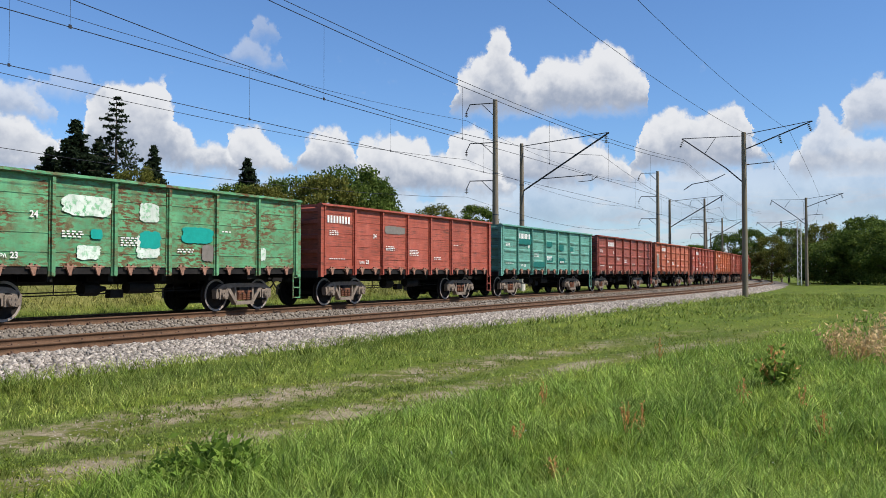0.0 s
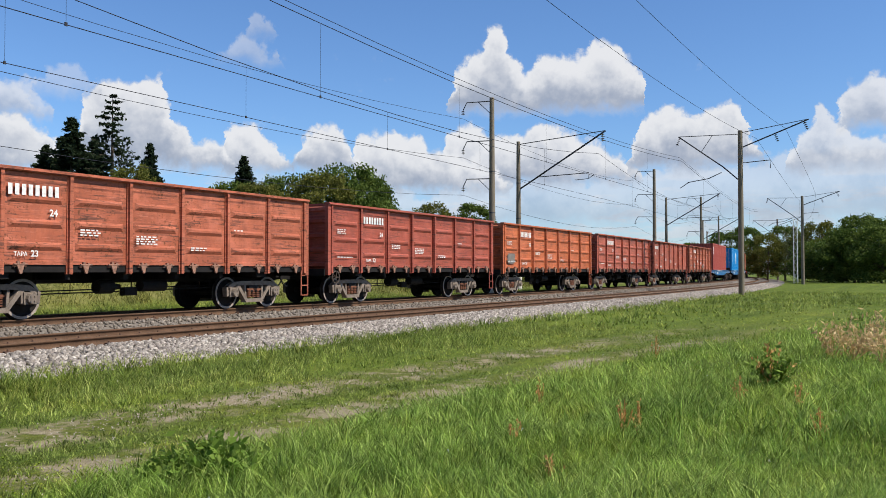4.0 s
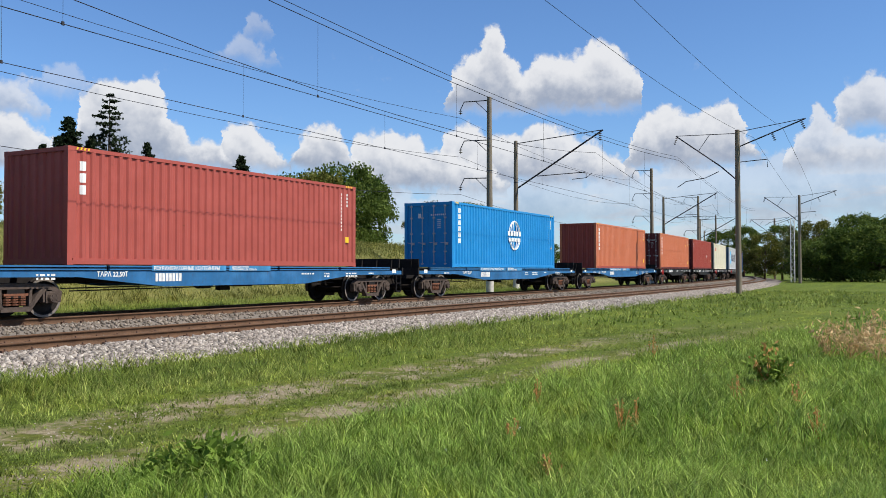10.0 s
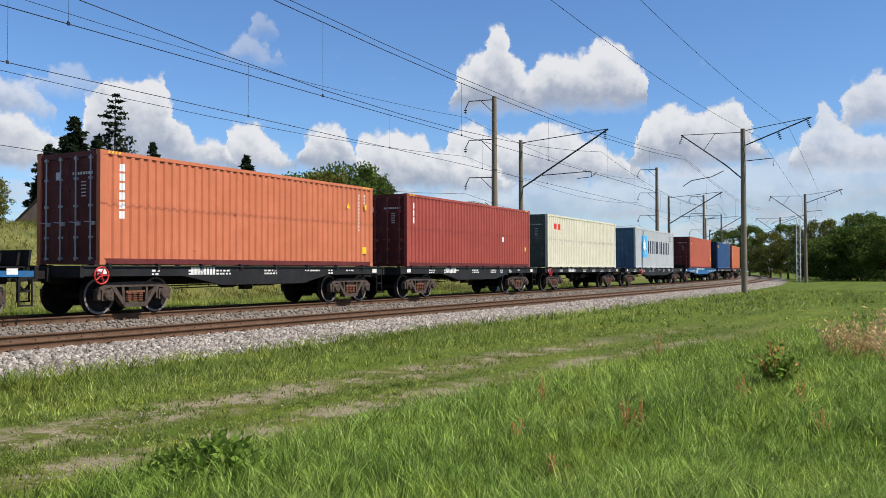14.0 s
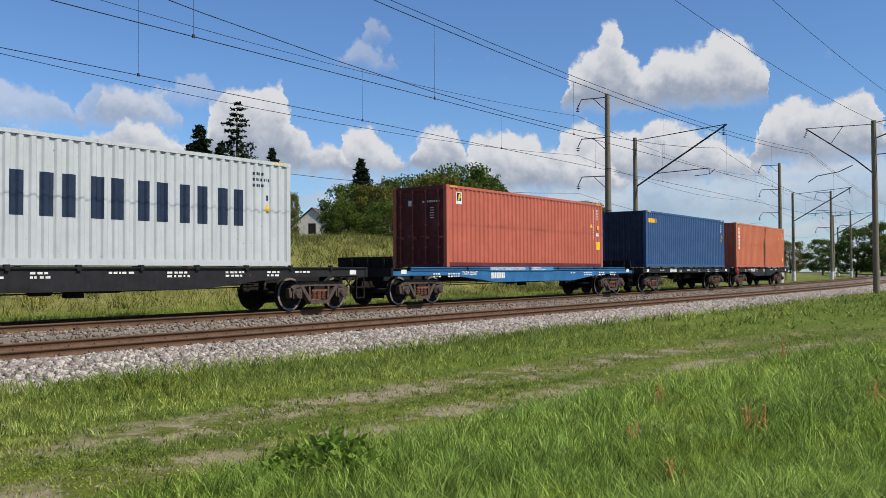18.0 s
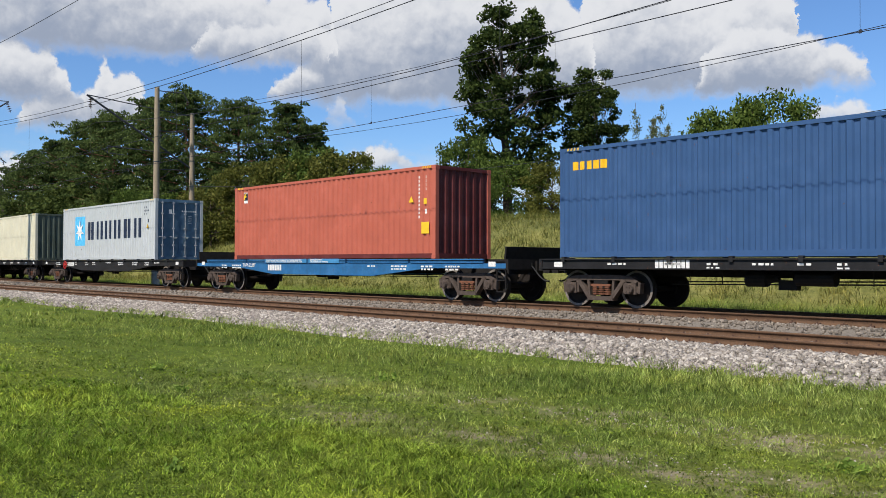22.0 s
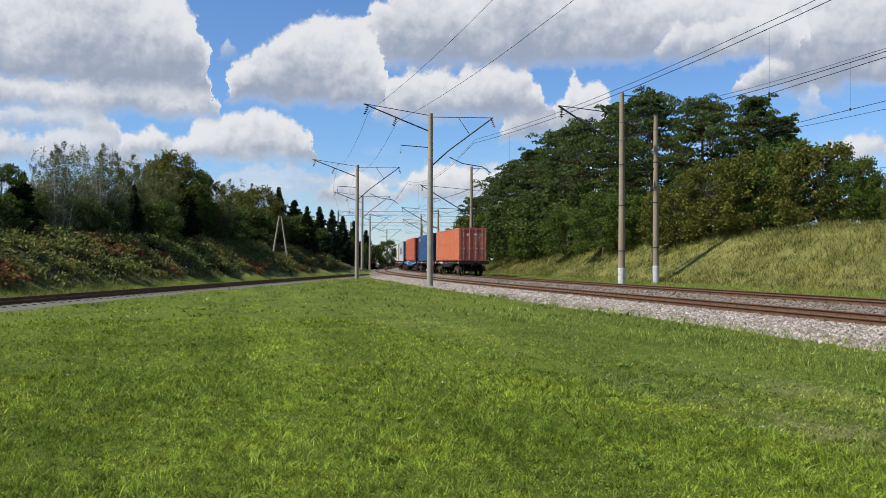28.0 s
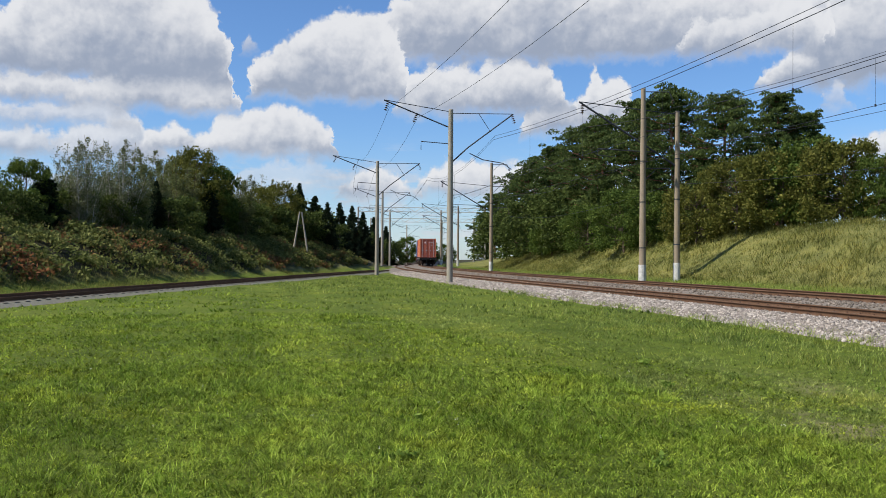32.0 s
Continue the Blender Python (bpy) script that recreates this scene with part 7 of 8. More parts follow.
def pine_tree(seed, h, w, base):
    """A Scots pine: a bent stem, limbs in uneven whorls, and on them flat plates of upright needle tufts with gaps of sky between."""
    rng = np.random.RandomState(seed)
    g, pts = Geo(), []
    lean = Vector((rng.normal() * 0.03, rng.normal() * 0.03, 1.0))
    knots = [lean * (h * 0.95 * u) + Vector((0.018 * h * math.sin(5 * u), 0.018 * h * math.cos(4 * u), 0)) for u in np.linspace(0, 1, 8)]
    for i in range(7):
        g.rod(knots[i] if i else knots[0] - Vector((0, 0, 0.4)), knots[i + 1], h * 0.021 * (1 - 0.12 * i), h * 0.021 * (0.88 - 0.12 * i), 8, caps=False)
    boughs = 96
    for k in range(boughs):
        u = (k + rng.uniform(0, 1)) / boughs
        z = base + (h - base) * u * 0.97
        reach = w / 2 * (0.60 + 0.40 * math.sin(math.pi * (0.18 + 0.70 * u))) * (1.0 if u < 0.72 else 1.0 - (u - 0.72) * 2.4)
        a = k * 2.4 + rng.uniform(-0.5, 0.5)
        i = min(6, int(z / (h * 0.95) * 7))
        root = knots[i].lerp(knots[i + 1], min(1.0, z / (h * 0.95) * 7 - i))
        L = reach * rng.uniform(0.45, 1.15)
        tip = root + Vector((L * math.cos(a), L * math.sin(a), L * rng.uniform(-0.05, 0.40)))
        elbow = root.lerp(tip, 0.5) - Vector((0, 0, 0.07 * L))
        g.rod(root, elbow, 0.045 * h / 10 * (1.2 - u), 0.03 * h / 10, 5, caps=False)
        g.rod(elbow, tip, 0.03 * h / 10, 0.012, 4, caps=False)
        for q in (0.45, 0.7, 0.9, 1.02):
            if rng.uniform() < 0.10:
                continue
            c = np.array(root.lerp(tip, q)) + rng.normal(size=3) * np.array((0.045, 0.045, 0.030)) * w
            r = w * 0.094 * rng.uniform(0.6, 1.35)
            m = int(72 * (r / (w * 0.094)) ** 2)
            t, d = rng.uniform(0, 6.28, m), np.sqrt(rng.uniform(0, 1, m)) * r
            dome = 0.52 * r * (1 - (d / r) ** 2) * rng.uniform(0.1, 1.15, m) - 0.12 * r
            pts.append(c + np.stack([d * np.cos(t), d * np.sin(t), dome], 1))
    v, f = leaf_quads(np.concatenate(pts), 0.155, rng, 2.3, -0.9)
    return g.mesh("trunk", fix=False), grown("crown", v, f)


KINDS = {
    "broad": (broad_tree(1, 10, 8, 0.8, 130, 95, 0.17, 0.6, 0.10), M_BARK, L_BROAD, "leafy green tree with an uneven crown", "tree"),
    "broad2": (broad_tree(2, 10, 9, 0.6, 130, 90, 0.17, 0.6, 0.10), M_BARK, L_YELLOW, "leafy tree turning yellow green", "tree"),
    "tall": (broad_tree(3, 20, 9.0, 2.0, 170, 120, 0.22, 0.45, 0.10), M_BARK, L_DARK, "tall dark poplar tree with gaps in its crown", "tree"),
    "bush": (broad_tree(4, 5, 6.5, 0.0, 120, 95, 0.115, 0.4, 0.095), M_BARK, L_BROAD, "dense green bush with small leaves", "bush"),
    "bush2": (broad_tree(5, 5, 6.0, 0.0, 120, 90, 0.115, 0.4, 0.095), M_BARK, L_YELLOW, "bush with yellowish green leaves", "bush"),
    "thicket": (broad_tree(12, 5, 8.0, -0.3, 110, 85, 0.15, 0.3, 0.10), M_BARK, L_THICKET, "dark dense thicket of shrubs", "bush"),
    "birch": (wispy_tree(6, 12, 7.0, 9, 75, 0.11), M_BARK, L_BIRCH, "wispy young birch with several thin stems", "tree"),
    "bare": (wispy_tree(7, 12, 7.0, 11, 40, 0.12), M_BIRCH, L_ASPEN, "nearly bare pale aspen tree", "tree"),
    "spruce": (spruce_tree(8, 14, 7.4, 1.1, 0.19), M_BARK, L_SPRUCE, "dark green conical spruce tree", "tree"),
    "larch": (spruce_tree(9, 16, 8.8, 0.42, 0.17), M_BARK, L_SPRUCE, "tall ragged spruce with open branches", "tree"),
    "pine": (pine_tree(10, 16, 8.0, 3.5), M_PINEBARK, L_PINE, "Scots pine with flat cushions of needles", "tree"),
    "pine2": (pine_tree(11, 16, 10.5, 0.6), M_PINEBARK, L_PINE, "broad old pine with dark needles", "tree"),
}
SIZES = {"broad": 10, "broad2": 10, "tall": 20, "bush": 5, "bush2": 5, "thicket": 5, "birch": 12, "bare": 12, "spruce": 14, "larch": 16, "pine": 16, "pine2": 16}
NAMES = {"bush": "bush", "bush2": "bush", "thicket": "thicket", "pine": "pine_tree", "pine2": "pine_tree", "spruce": "spruce_tree", "larch": "spruce_tree", "birch": "birch_tree", "bare": "aspen_tree"}
_turn = random.Random(77)


def plant(kind, az, dist, top, wide=1.0):
    """A plant seen at a heading, so many metres off, its top so many degrees over the horizon."""
    (trunk, crown), bark, leaves, label, cat = KINDS[kind]
    x, y = at(az, dist)
    z = float(ground_height(x, y)[0])
    k = (EYE + dist * math.tan(radians(top)) - z) / SIZES[kind]
    t = thing(NAMES.get(kind, "leafy_tree"), label, cat, m=Matrix.Translation((x, y, z)) @ Matrix.Rotation(_turn.uniform(0, 6.28), 4, "Z") @ Matrix.Diagonal((k * wide, k * wide, k, 1)))
    part("trunk", trunk, bark, t)
    part("crown", crown, leaves, t)


# behind the ruined house
for row in (("spruce", 37.9, 92, 9.3, 1.5), ("larch", 40.2, 94, 10.9, 1.35), ("spruce", 36.5, 95, 7.6, 1.5), ("spruce", 42.4, 92, 8.0, 1.1), ("broad2", 41.5, 84, 6.7, 1.0), ("spruce", 48.1, 92, 7.4, 1.4), ("spruce", 39.2, 98, 8.2, 1.4),
            ("bush", 51.0, 72, 6.2, 0.9), ("bush", 54.6, 70, 7.0, 0.9), ("bush2", 52.9, 66, 6.4, 0.9), ("bush2", 49.0, 68, 5.7, 0.9), ("bush", 47.4, 70, 5.7, 0.9), ("bush", 55.9, 76, 6.3, 0.65), ("broad2", 60.2, 95, 4.6, 1.1), ("broad", 62.9, 95, 4.6, 1.1), ("bush", 47.0, 66, 4.6, 0.7), ("bush", 50.0, 62, 4.6, 1.1),
            ("broad2", 33.2, 72, 5.7, 1.0), ("bush", 31.8, 80, 5.2, 1.2), ("broad", 28.6, 82, 5.5, 1.0), ("bush2", 40.6, 74, 4.9, 0.8), ("broad2", 43.4, 62, 5.3, 0.7)):
    plant(*row)
# along the crest opposite the camera
for row in (("broad2", 13.0, 40, 8.2, 0.8), ("birch", 1.4, 40, 9.7, 0.8), 
            ("birch", -11.4, 41, 12.9, 1.0), ("birch", -15.2, 42, 11.2, 1.15), ("birch", -13.2, 43, 9.6, 1.2), ("birch", -17.2, 43, 8.4, 1.1), ("spruce", -19.0, 47, 6.9, 0.8), ("bush2", -21.2, 42, 8.0, 0.85), ("bush", -23.6, 43, 8.4, 0.85), ("bush", -26.6, 42, 10.4, 0.75), ("bush", -29.4, 44, 9.6, 0.8), ("bush", -25.0, 40, 7.0, 0.9),
            ("birch", -34.0, 47, 10.2, 0.9), ("tall", -42.9, 56, 16.9, 1.1), ("tall", -37.4, 57, 12.7, 1.05), ("bush", -45.6, 54, 8.2, 0.7), ("bush", -36.6, 48, 7.2, 1.0), ("bush2", -34.4, 46, 6.8, 1.0), ("bush2", -40.0, 48, 6.6, 1.0), ("bush", -43.0, 50, 6.8, 1.0), ("bush", -46.2, 50, 5.6, 1.0), ("bush2", -48.8, 52, 5.2, 0.95), ("bush", -51.6, 56, 6.4, 0.7), ("bush2", -53.6, 57, 7.3, 0.95)):
    plant(*row)
for k in range(27):
    az = 17.0 - 1.9 * k
    top = float(np.interp(-az, [-17, -12, -8, -4, 0, 5, 10, 18, 22, 26, 30, 34], [7.5, 7.6, 6.9, 6.6, 6.3, 6.8, 6.6, 6.6, 7.6, 8.2, 8.0, 7.0]))
    plant("bush2" if k % 3 == 1 else "bush", az, 40 + 2.0 * ((k * 7) % 3) + (0 if k < 22 else 5), top + 0.5 * math.sin(k * 1.9), 0.95)
for k in range(16):
    plant("thicket", 15.0 - k * 4.3, 45 + 3.0 * (k % 2) + (0 if k < 9 else 7), (5.6 if k < 13 else 4.5) + 0.5 * math.sin(k * 2.3), 0.9)
# the dark wood beyond the crest
for k in range(14):
    plant("spruce" if k % 3 else "broad", 17.5 + k * 0.7, 125 + 6 * (k % 3), 4.9 + 0.55 * math.sin(k * 2.1), 1.0)
# pines along the cutting
for row in (("pine", -57.1, 66, 10.3, 0.8), ("pine", -55.4, 68, 9.0, 0.8), ("pine2", -60.6, 72, 10.3, 0.95), ("pine2", -63.2, 76, 10.8, 0.95), ("pine", -65.6, 80, 10.2, 0.9), ("pine2", -67.6, 86, 9.2, 0.95), ("pine2", -69.4, 92, 8.5, 1.0), ("pine", -70.8, 100, 7.4, 1.0), ("pine2", -72.2, 110, 6.6, 1.0), ("pine2", -73.4, 122, 5.6, 1.0), ("pine", -74.6, 140, 4.3, 1.0), ("pine2", -75.4, 160, 3.0, 1.0),
            ("bush2", -59.6, 62, 6.4, 0.9), ("bush2", -57.0, 60, 6.9, 0.95), ("bush2", -62.0, 64, 4.9, 1.0), ("bush", -55.2, 60, 7.4, 0.9), ("thicket", -58.0, 68, 4.4, 1.0), ("thicket", -61.4, 72, 4.6, 1.0), ("thicket", -64.4, 78, 4.6, 1.1), ("thicket", -67.0, 86, 4.4, 1.1), ("thicket", -69.4, 92, 4.6, 1.2), ("thicket", -71.6, 102, 4.0, 1.2), ("thicket", -73.4, 118, 3.2, 1.3), ("bush", -65.0, 72, 4.4, 1.0), ("bush", -66.4, 74, 4.6, 0.9), ("bush", -68.6, 82, 3.6, 1.0), ("bush", -71.0, 95, 3.0, 1.0), ("bush", -50.2, 56, 5.2, 0.9), ("spruce", -61.8, 82, 7.6, 1.1), ("spruce", -65.2, 90, 7.4, 1.1), ("spruce", -69.8, 104, 5.8, 1.1)):
    plant(*row)
# on the bank behind the branch line
for kind, az, dist, top, wide in (("broad", -103.4, 52, 5.8, 0.9), ("broad", -106.0, 50, 5.6, 1.0), ("bush", -101.8, 50, 4.4, 1.0), ("bare", -100.4, 56, 6.9, 1.1), ("bare", -99.2, 58, 7.2, 1.1), ("bare", -98.2, 60, 7.1, 1.1), ("birch", -96.6, 62, 6.7, 1.2), ("bare", -95.4, 64, 6.6, 1.2), ("spruce", -96.2, 60, 4.7, 1.1), ("broad2", -93.8, 66, 7.0, 0.75), ("birch", -94.8, 66, 6.2, 1.2), ("broad", -92.6, 70, 6.0, 0.8), ("spruce", -91.8, 72, 4.8, 1.1), ("bare", -90.6, 78, 5.4, 1.2), ("birch", -89.6, 82, 5.1, 1.2), ("broad2", -88.6, 84, 4.9, 0.9), ("spruce", -87.4, 90, 4.8, 1.0), ("spruce", -86.4, 98, 4.0, 1.6), ("spruce", -84.8, 125, 3.6, 1.2), ("spruce", -83.3, 150, 3.0, 1.2), ("spruce", -82.6, 170, 2.7, 1.0), ("spruce", -81.8, 190, 2.1, 1.3), ("broad", -80.4, 195, 1.5, 1.1), ("broad", -79.0, 230, 1.2, 1.2), ("broad", -77.8, 260, 1.0, 1.3), ("bush", -98.0, 50, 3.0, 1.2), ("bush", -95.0, 56, 2.8, 1.2), ("bush", -92.0, 64, 2.6, 1.2), ("spruce", -102.4, 56, 5.2, 1.5), ("spruce", -93.0, 74, 4.6, 1.4),
            ("bare", -101.2, 57, 6.6, 1.0), ("birch", -97.6, 60, 6.8, 1.1), ("broad2", -94.6, 64, 6.4, 0.8), ("birch", -93.2, 66, 6.6, 1.1), ("birch", -91.2, 74, 5.4, 1.3), ("broad2", -89.8, 80, 4.6, 0.9), ("birch", -88.0, 86, 4.6, 1.0), ("spruce", -85.6, 112, 3.6, 1.2), ("spruce", -84.0, 140, 3.4, 1.1),
            ("thicket", -104.6, 52, 3.9, 1.1), ("thicket", -102.6, 53, 3.9, 1.1), ("thicket", -100.6, 54, 3.9, 1.1), ("thicket", -98.8, 56, 3.8, 1.1), ("thicket", -97.0, 58, 3.8, 1.1), ("thicket", -95.4, 60, 3.7, 1.1), ("thicket", -93.8, 63, 3.6, 1.1), ("thicket", -92.4, 66, 3.5, 1.1), ("thicket", -91.0, 70, 3.4, 1.1), ("thicket", -89.6, 75, 3.3, 1.2), ("thicket", -88.2, 80, 3.2, 1.2), ("thicket", -86.8, 88, 3.0, 1.3), ("thicket", -84.6, 150, 1.9, 0.8), ("thicket", -83.2, 170, 1.6, 0.8), ("thicket", -81.6, 190, 1.2, 0.8)):
    toward = -0.951 * math.cos(radians(az)) - 0.309 * math.sin(radians(az))  # how fast the sight line leaves the branch line
    plant(kind, az, max(dist, min(150, (29.0 + (dist * 7.3) % 6) / max(0.05, toward))) if az < -86 else dist, top, wide)
# where the line bends out of sight
for row in (("broad", 78.6, 190, 2.6, 1.1), ("broad", 80.0, 186, 2.9, 1.0), ("broad2", 81.2, 165, 2.4, 1.0), ("broad", 82.2, 172, 2.9, 1.0), ("birch", 83.2, 160, 3.2, 1.6), ("broad2", 84.2, 158, 3.1, 1.0), ("birch", 85.2, 160, 3.4, 1.6), ("broad", 86.2, 155, 3.5, 1.0), ("broad", 87.4, 150, 3.3, 1.1), ("bush", 84.6, 140, 2.0, 1.4), ("bush", 86.0, 138, 2.6, 1.2), ("bush", 87.4, 136, 2.8, 1.2), ("broad", 88.8, 140, 3.4, 1.2), ("broad", 90.4, 140, 3.2, 1.2), ("broad", 76.8, 220, 1.9, 1.3), ("broad2", 75.0, 230, 1.8, 1.3), ("broad", 73.0, 240, 1.9, 1.4), ("broad", 70.8, 240, 1.8, 1.4), ("broad", 68.0, 240, 1.8, 1.5), ("broad2", 65.5, 230, 1.8, 1.4)):
    plant(*row)


# -- grass --
def blades(name, x, y, tall, wide, seed, mt, label, lean=0.35, simple=False, away=None):
    """Bent blades of grass; away: the way in which each one leans out of its tuft."""
    rng = np.random.RandomState(seed)
    n = len(x)
    z = ground_height(x, y) - 0.01
    a = rng.uniform(0, 6.28, n)
    h = tall * rng.uniform(0.55, 1.25, n)
    w = wide * rng.uniform(0.7, 1.3, n)
    dx, dy = np.cos(a), np.sin(a)
    b = rng.uniform(0, 6.28, n) if away is None else away + rng.normal(size=n) * 0.7
    k = h * lean * rng.uniform(0.3, 1.6, n)
    lx, ly = np.cos(b) * k, np.sin(b) * k
    p = np.stack([x, y, z], 1)
    side = np.stack([dx * w / 2, dy * w / 2, 0 * w], 1)
    mid = p + np.stack([lx * 0.35, ly * 0.35, h * 0.6], 1)
    tip = p + np.stack([lx, ly, h], 1)
    if simple:
        v = np.stack([p - side, p + side, tip], 1).reshape(-1, 3)
        ob = new(name, grown(name, v, np.arange(3 * n).reshape(n, 3)))
        ob.data.materials.append(mt)
        return tagged(ob, label, "grass", kind="stuff")
    v = np.stack([p - side, p + side, mid + side * 0.75, mid - side * 0.75, tip], 1).reshape(-1, 3)
    i = (np.arange(n) * 5)[:, None]
    f = np.concatenate([i + np.array([[0, 1, 2]]), i + np.array([[0, 2, 3]]), i + np.array([[3, 2, 4]])])
    ob = new(name, grown(name, v, f))
    ob.data.materials.append(mt)
    return tagged(ob, label, "grass", kind="stuff")


def fan(n, r0, r1, a0, a1, seed):
    rng = np.random.RandomState(seed)
    r = np.sqrt(rng.uniform(r0 * r0, r1 * r1, n))
    a = np.radians(rng.uniform(a0, a1, n))
    return r * np.sin(a), r * np.cos(a), rng


def tufted(x, y, rng, spread, share=0.65, per=16):
    """Draws most of the places together into tufts; also each one's way out of its tuft and its tuft's vigour."""
    n = len(x)
    pick = rng.randint(0, max(1, n // per), n)
    inside = rng.uniform(0, 1, n) < share
    dx, dy = rng.normal(size=n) * spread, rng.normal(size=n) * spread
    vigour = rng.uniform(0.65, 1.4, n)
    return (np.where(inside, x[pick] + dx, x), np.where(inside, y[pick] + dy, y),
            np.where(inside, np.arctan2(dy, dx), rng.uniform(0, 6.28, n)), np.where(inside, vigour[pick], 0.7))


G_MEADOW = leaf_material("meadow grass", (0.085, 0.160, 0.018), (0.22, 0.335, 0.050), (0.46, 0.54, 0.16), 0.5, 0.25, 0.45)
G_LAWN = leaf_material("mown grass", (0.056, 0.108, 0.009), (0.178, 0.268, 0.025), (0.40, 0.475, 0.085), 0.5, 0.3, 0.58)
G_STRIP = leaf_material("trackside grass", (0.070, 0.120, 0.017), (0.200, 0.272, 0.045), (0.42, 0.445, 0.14), 0.55, 0.3, 0.50)
G_DRY = leaf_material("dry bank grass", (0.060, 0.078, 0.015), (0.165, 0.185, 0.042), (0.34, 0.31, 0.11), 0.7, 0.25, 0.5)
G_CLOVER = leaf_material("clover leaves", (0.045, 0.085, 0.008), (0.17, 0.235, 0.022), (0.32, 0.37, 0.05), 0.5, 0.3, 0.55)


def keep_meadow(x, y, rng):
    """Where grass grows: off the ballast, the branch line and mostly off the ruts."""
    s, off = line_coords(x, y)
    ok = (off < -7.25 + rng.normal(size=len(x)) * 0.12)
    so = siding_off(x, y)
    ok &= (so < -1.65)
    d = y - rut(x)
    worn = np.exp(-(d / 0.55) ** 2) + np.exp(-((d + 1.7) / 0.45) ** 2)
    fade = np.clip(1 - np.abs(x - 8) / 24, 0, 1)
    patchy = 0.5 + 0.5 * lumps(x, y, 1.6, 9)
    ok &= rng.uniform(0, 1, len(x)) > worn * fade * (0.35 + 0.85 * patchy)
    return ok, d


for r0, r1, n, wide, boost, spread, tag in ((5.4, 9.0, 150000, 0.0095, 1.0, 0.035, 1), (9.0, 14.0, 150000, 0.014, 1.05, 0.055, 2), (14.0, 26.0, 150000, 0.026, 1.1, 0.10, 3), (26.0, 75.0, 120000, 0.075, 1.2, 0.25, 4)):
    far_off = tag > 2
    x, y, rng = fan(n, r0, r1, -108, 92, 100 + tag)
    x, y, away, vigour = tufted(x, y, rng, spread)
    ok, d = keep_meadow(x, y, rng)
    x, y, d, away, vigour = x[ok], y[ok], d[ok], away[ok], vigour[ok]
    right = smooth_step(x - 0.25 * y + 0.8 * lumps(x, y, 0.5, 5), -1.0, 4.0)  # unmown on that side
    strip = (d > 0.75)
    lane = (d > -2.4) & ~strip
    field = ~strip & ~lane
    tuft = (1 + 0.35 * lumps(x, y, 1.1, 6)) * vigour
    tall = field & (right > 0.5)
    low = field & ~tall
    if strip.any():
        blades("trackside_grass", x[strip], y[strip], (0.085 + 0.08 * smooth_step(d[strip], 0.7, 2.2)) * tuft[strip] * boost * (0.6 + 0.4 * smooth_step(x[strip], -4.0, 5.0)), wide * 0.8, 200 + tag, G_STRIP, "tall pale grass beside the ballast", 0.7, far_off, away[strip])
    blades("lane_grass", x[lane], y[lane], 0.055 * tuft[lane] * boost, wide * 0.9, 210 + tag, G_STRIP, "short worn grass on the lane", 0.9, far_off, away[lane])
    blades("meadow_grass", x[tall], y[tall], 0.19 * tuft[tall] * boost, wide, 220 + tag, G_MEADOW, "tall green meadow grass", 0.75, far_off, away[tall])
    blades("mown_grass", x[low], y[low], 0.072 * tuft[low] * boost, wide, 230 + tag, G_LAWN, "short mown green grass", 1.0, far_off, away[low])

# the lawn round the camera and behind it
x, y, rng = fan(45000, 0.4, 5.4, -108, 92, 260)
blades("mown_grass", x, y, 0.06, 0.012, 261, G_LAWN, "short mown green grass", 1.0, True)
x, y, rng = fan(45000, 0.4, 16.0, 92, 252, 262)
ok = siding_off(x, y) < -1.65
blades("mown_grass", x[ok], y[ok], 0.07, 0.02, 263, G_LAWN, "short mown green grass", 1.0, True)
# clover and other small broad leaves in the mown grass
for r0, r1, n, size, seed in ((5.4, 10.5, 110000, 0.0085, 250), (10.5, 20.0, 90000, 0.016, 251)):
    x, y, rng = fan(n, r0, r1, -108, 92, seed)
    ok, d = keep_meadow(x, y, rng)
    ok &= (d < -0.6) & (lumps(x, y, 2.2, 14) + 0.5 * lumps(x, y, 0.7, 15) > -0.7) & (x < 5)
    x, y = x[ok], y[ok]
    p = np.stack([x, y, ground_height(x, y) + rng.uniform(0.02, 0.07, len(x))], 1)
    a = rng.uniform(0, 6.28, len(x))
    k = size * rng.uniform(0.6, 1.5, len(x))[:, None]
    e1 = np.stack([np.cos(a), np.sin(a), rng.normal(size=len(x)) * 0.4], 1) * k
    e2 = np.stack([-np.sin(a), np.cos(a), rng.normal(size=len(x)) * 0.4], 1) * k * 0.8
    v = np.stack([p - e1, p + e2, p + e1, p - e2], 1).reshape(-1, 3)
    ob = new("clover_leaves", grown("clover_leaves", v, np.arange(4 * len(x)).reshape(-1, 4)))
    ob.data.materials.append(G_CLOVER)
    tagged(ob, "small green clover leaves in the lawn", "clover", kind="stuff")

rng = np.random.RandomState(300)
s, o = rng.uniform(-115, 70, 190000), rng.uniform(3.2, 15.0, 190000)
pick = rng.randint(0, 9000, len(s))
near_tuft = rng.uniform(0, 1, len(s)) < 0.6
s = np.where(near_tuft, s[pick] + rng.normal(size=len(s)) * 0.16, s)
o = np.where(near_tuft, o[pick] + rng.normal(size=len(s)) * 0.16, o)
th = np.interp(s, LINE_S, _th)
x = np.interp(s, LINE_S, _e) - np.sin(th) * o
y = FAR_AXIS + np.interp(s, LINE_S, _n) + np.cos(th) * o
low = o < 6.0
blades("ditch_grass", x[low], y[low], 0.22, 0.022, 301, G_STRIP, "green grass at the foot of the bank", 0.6, True)
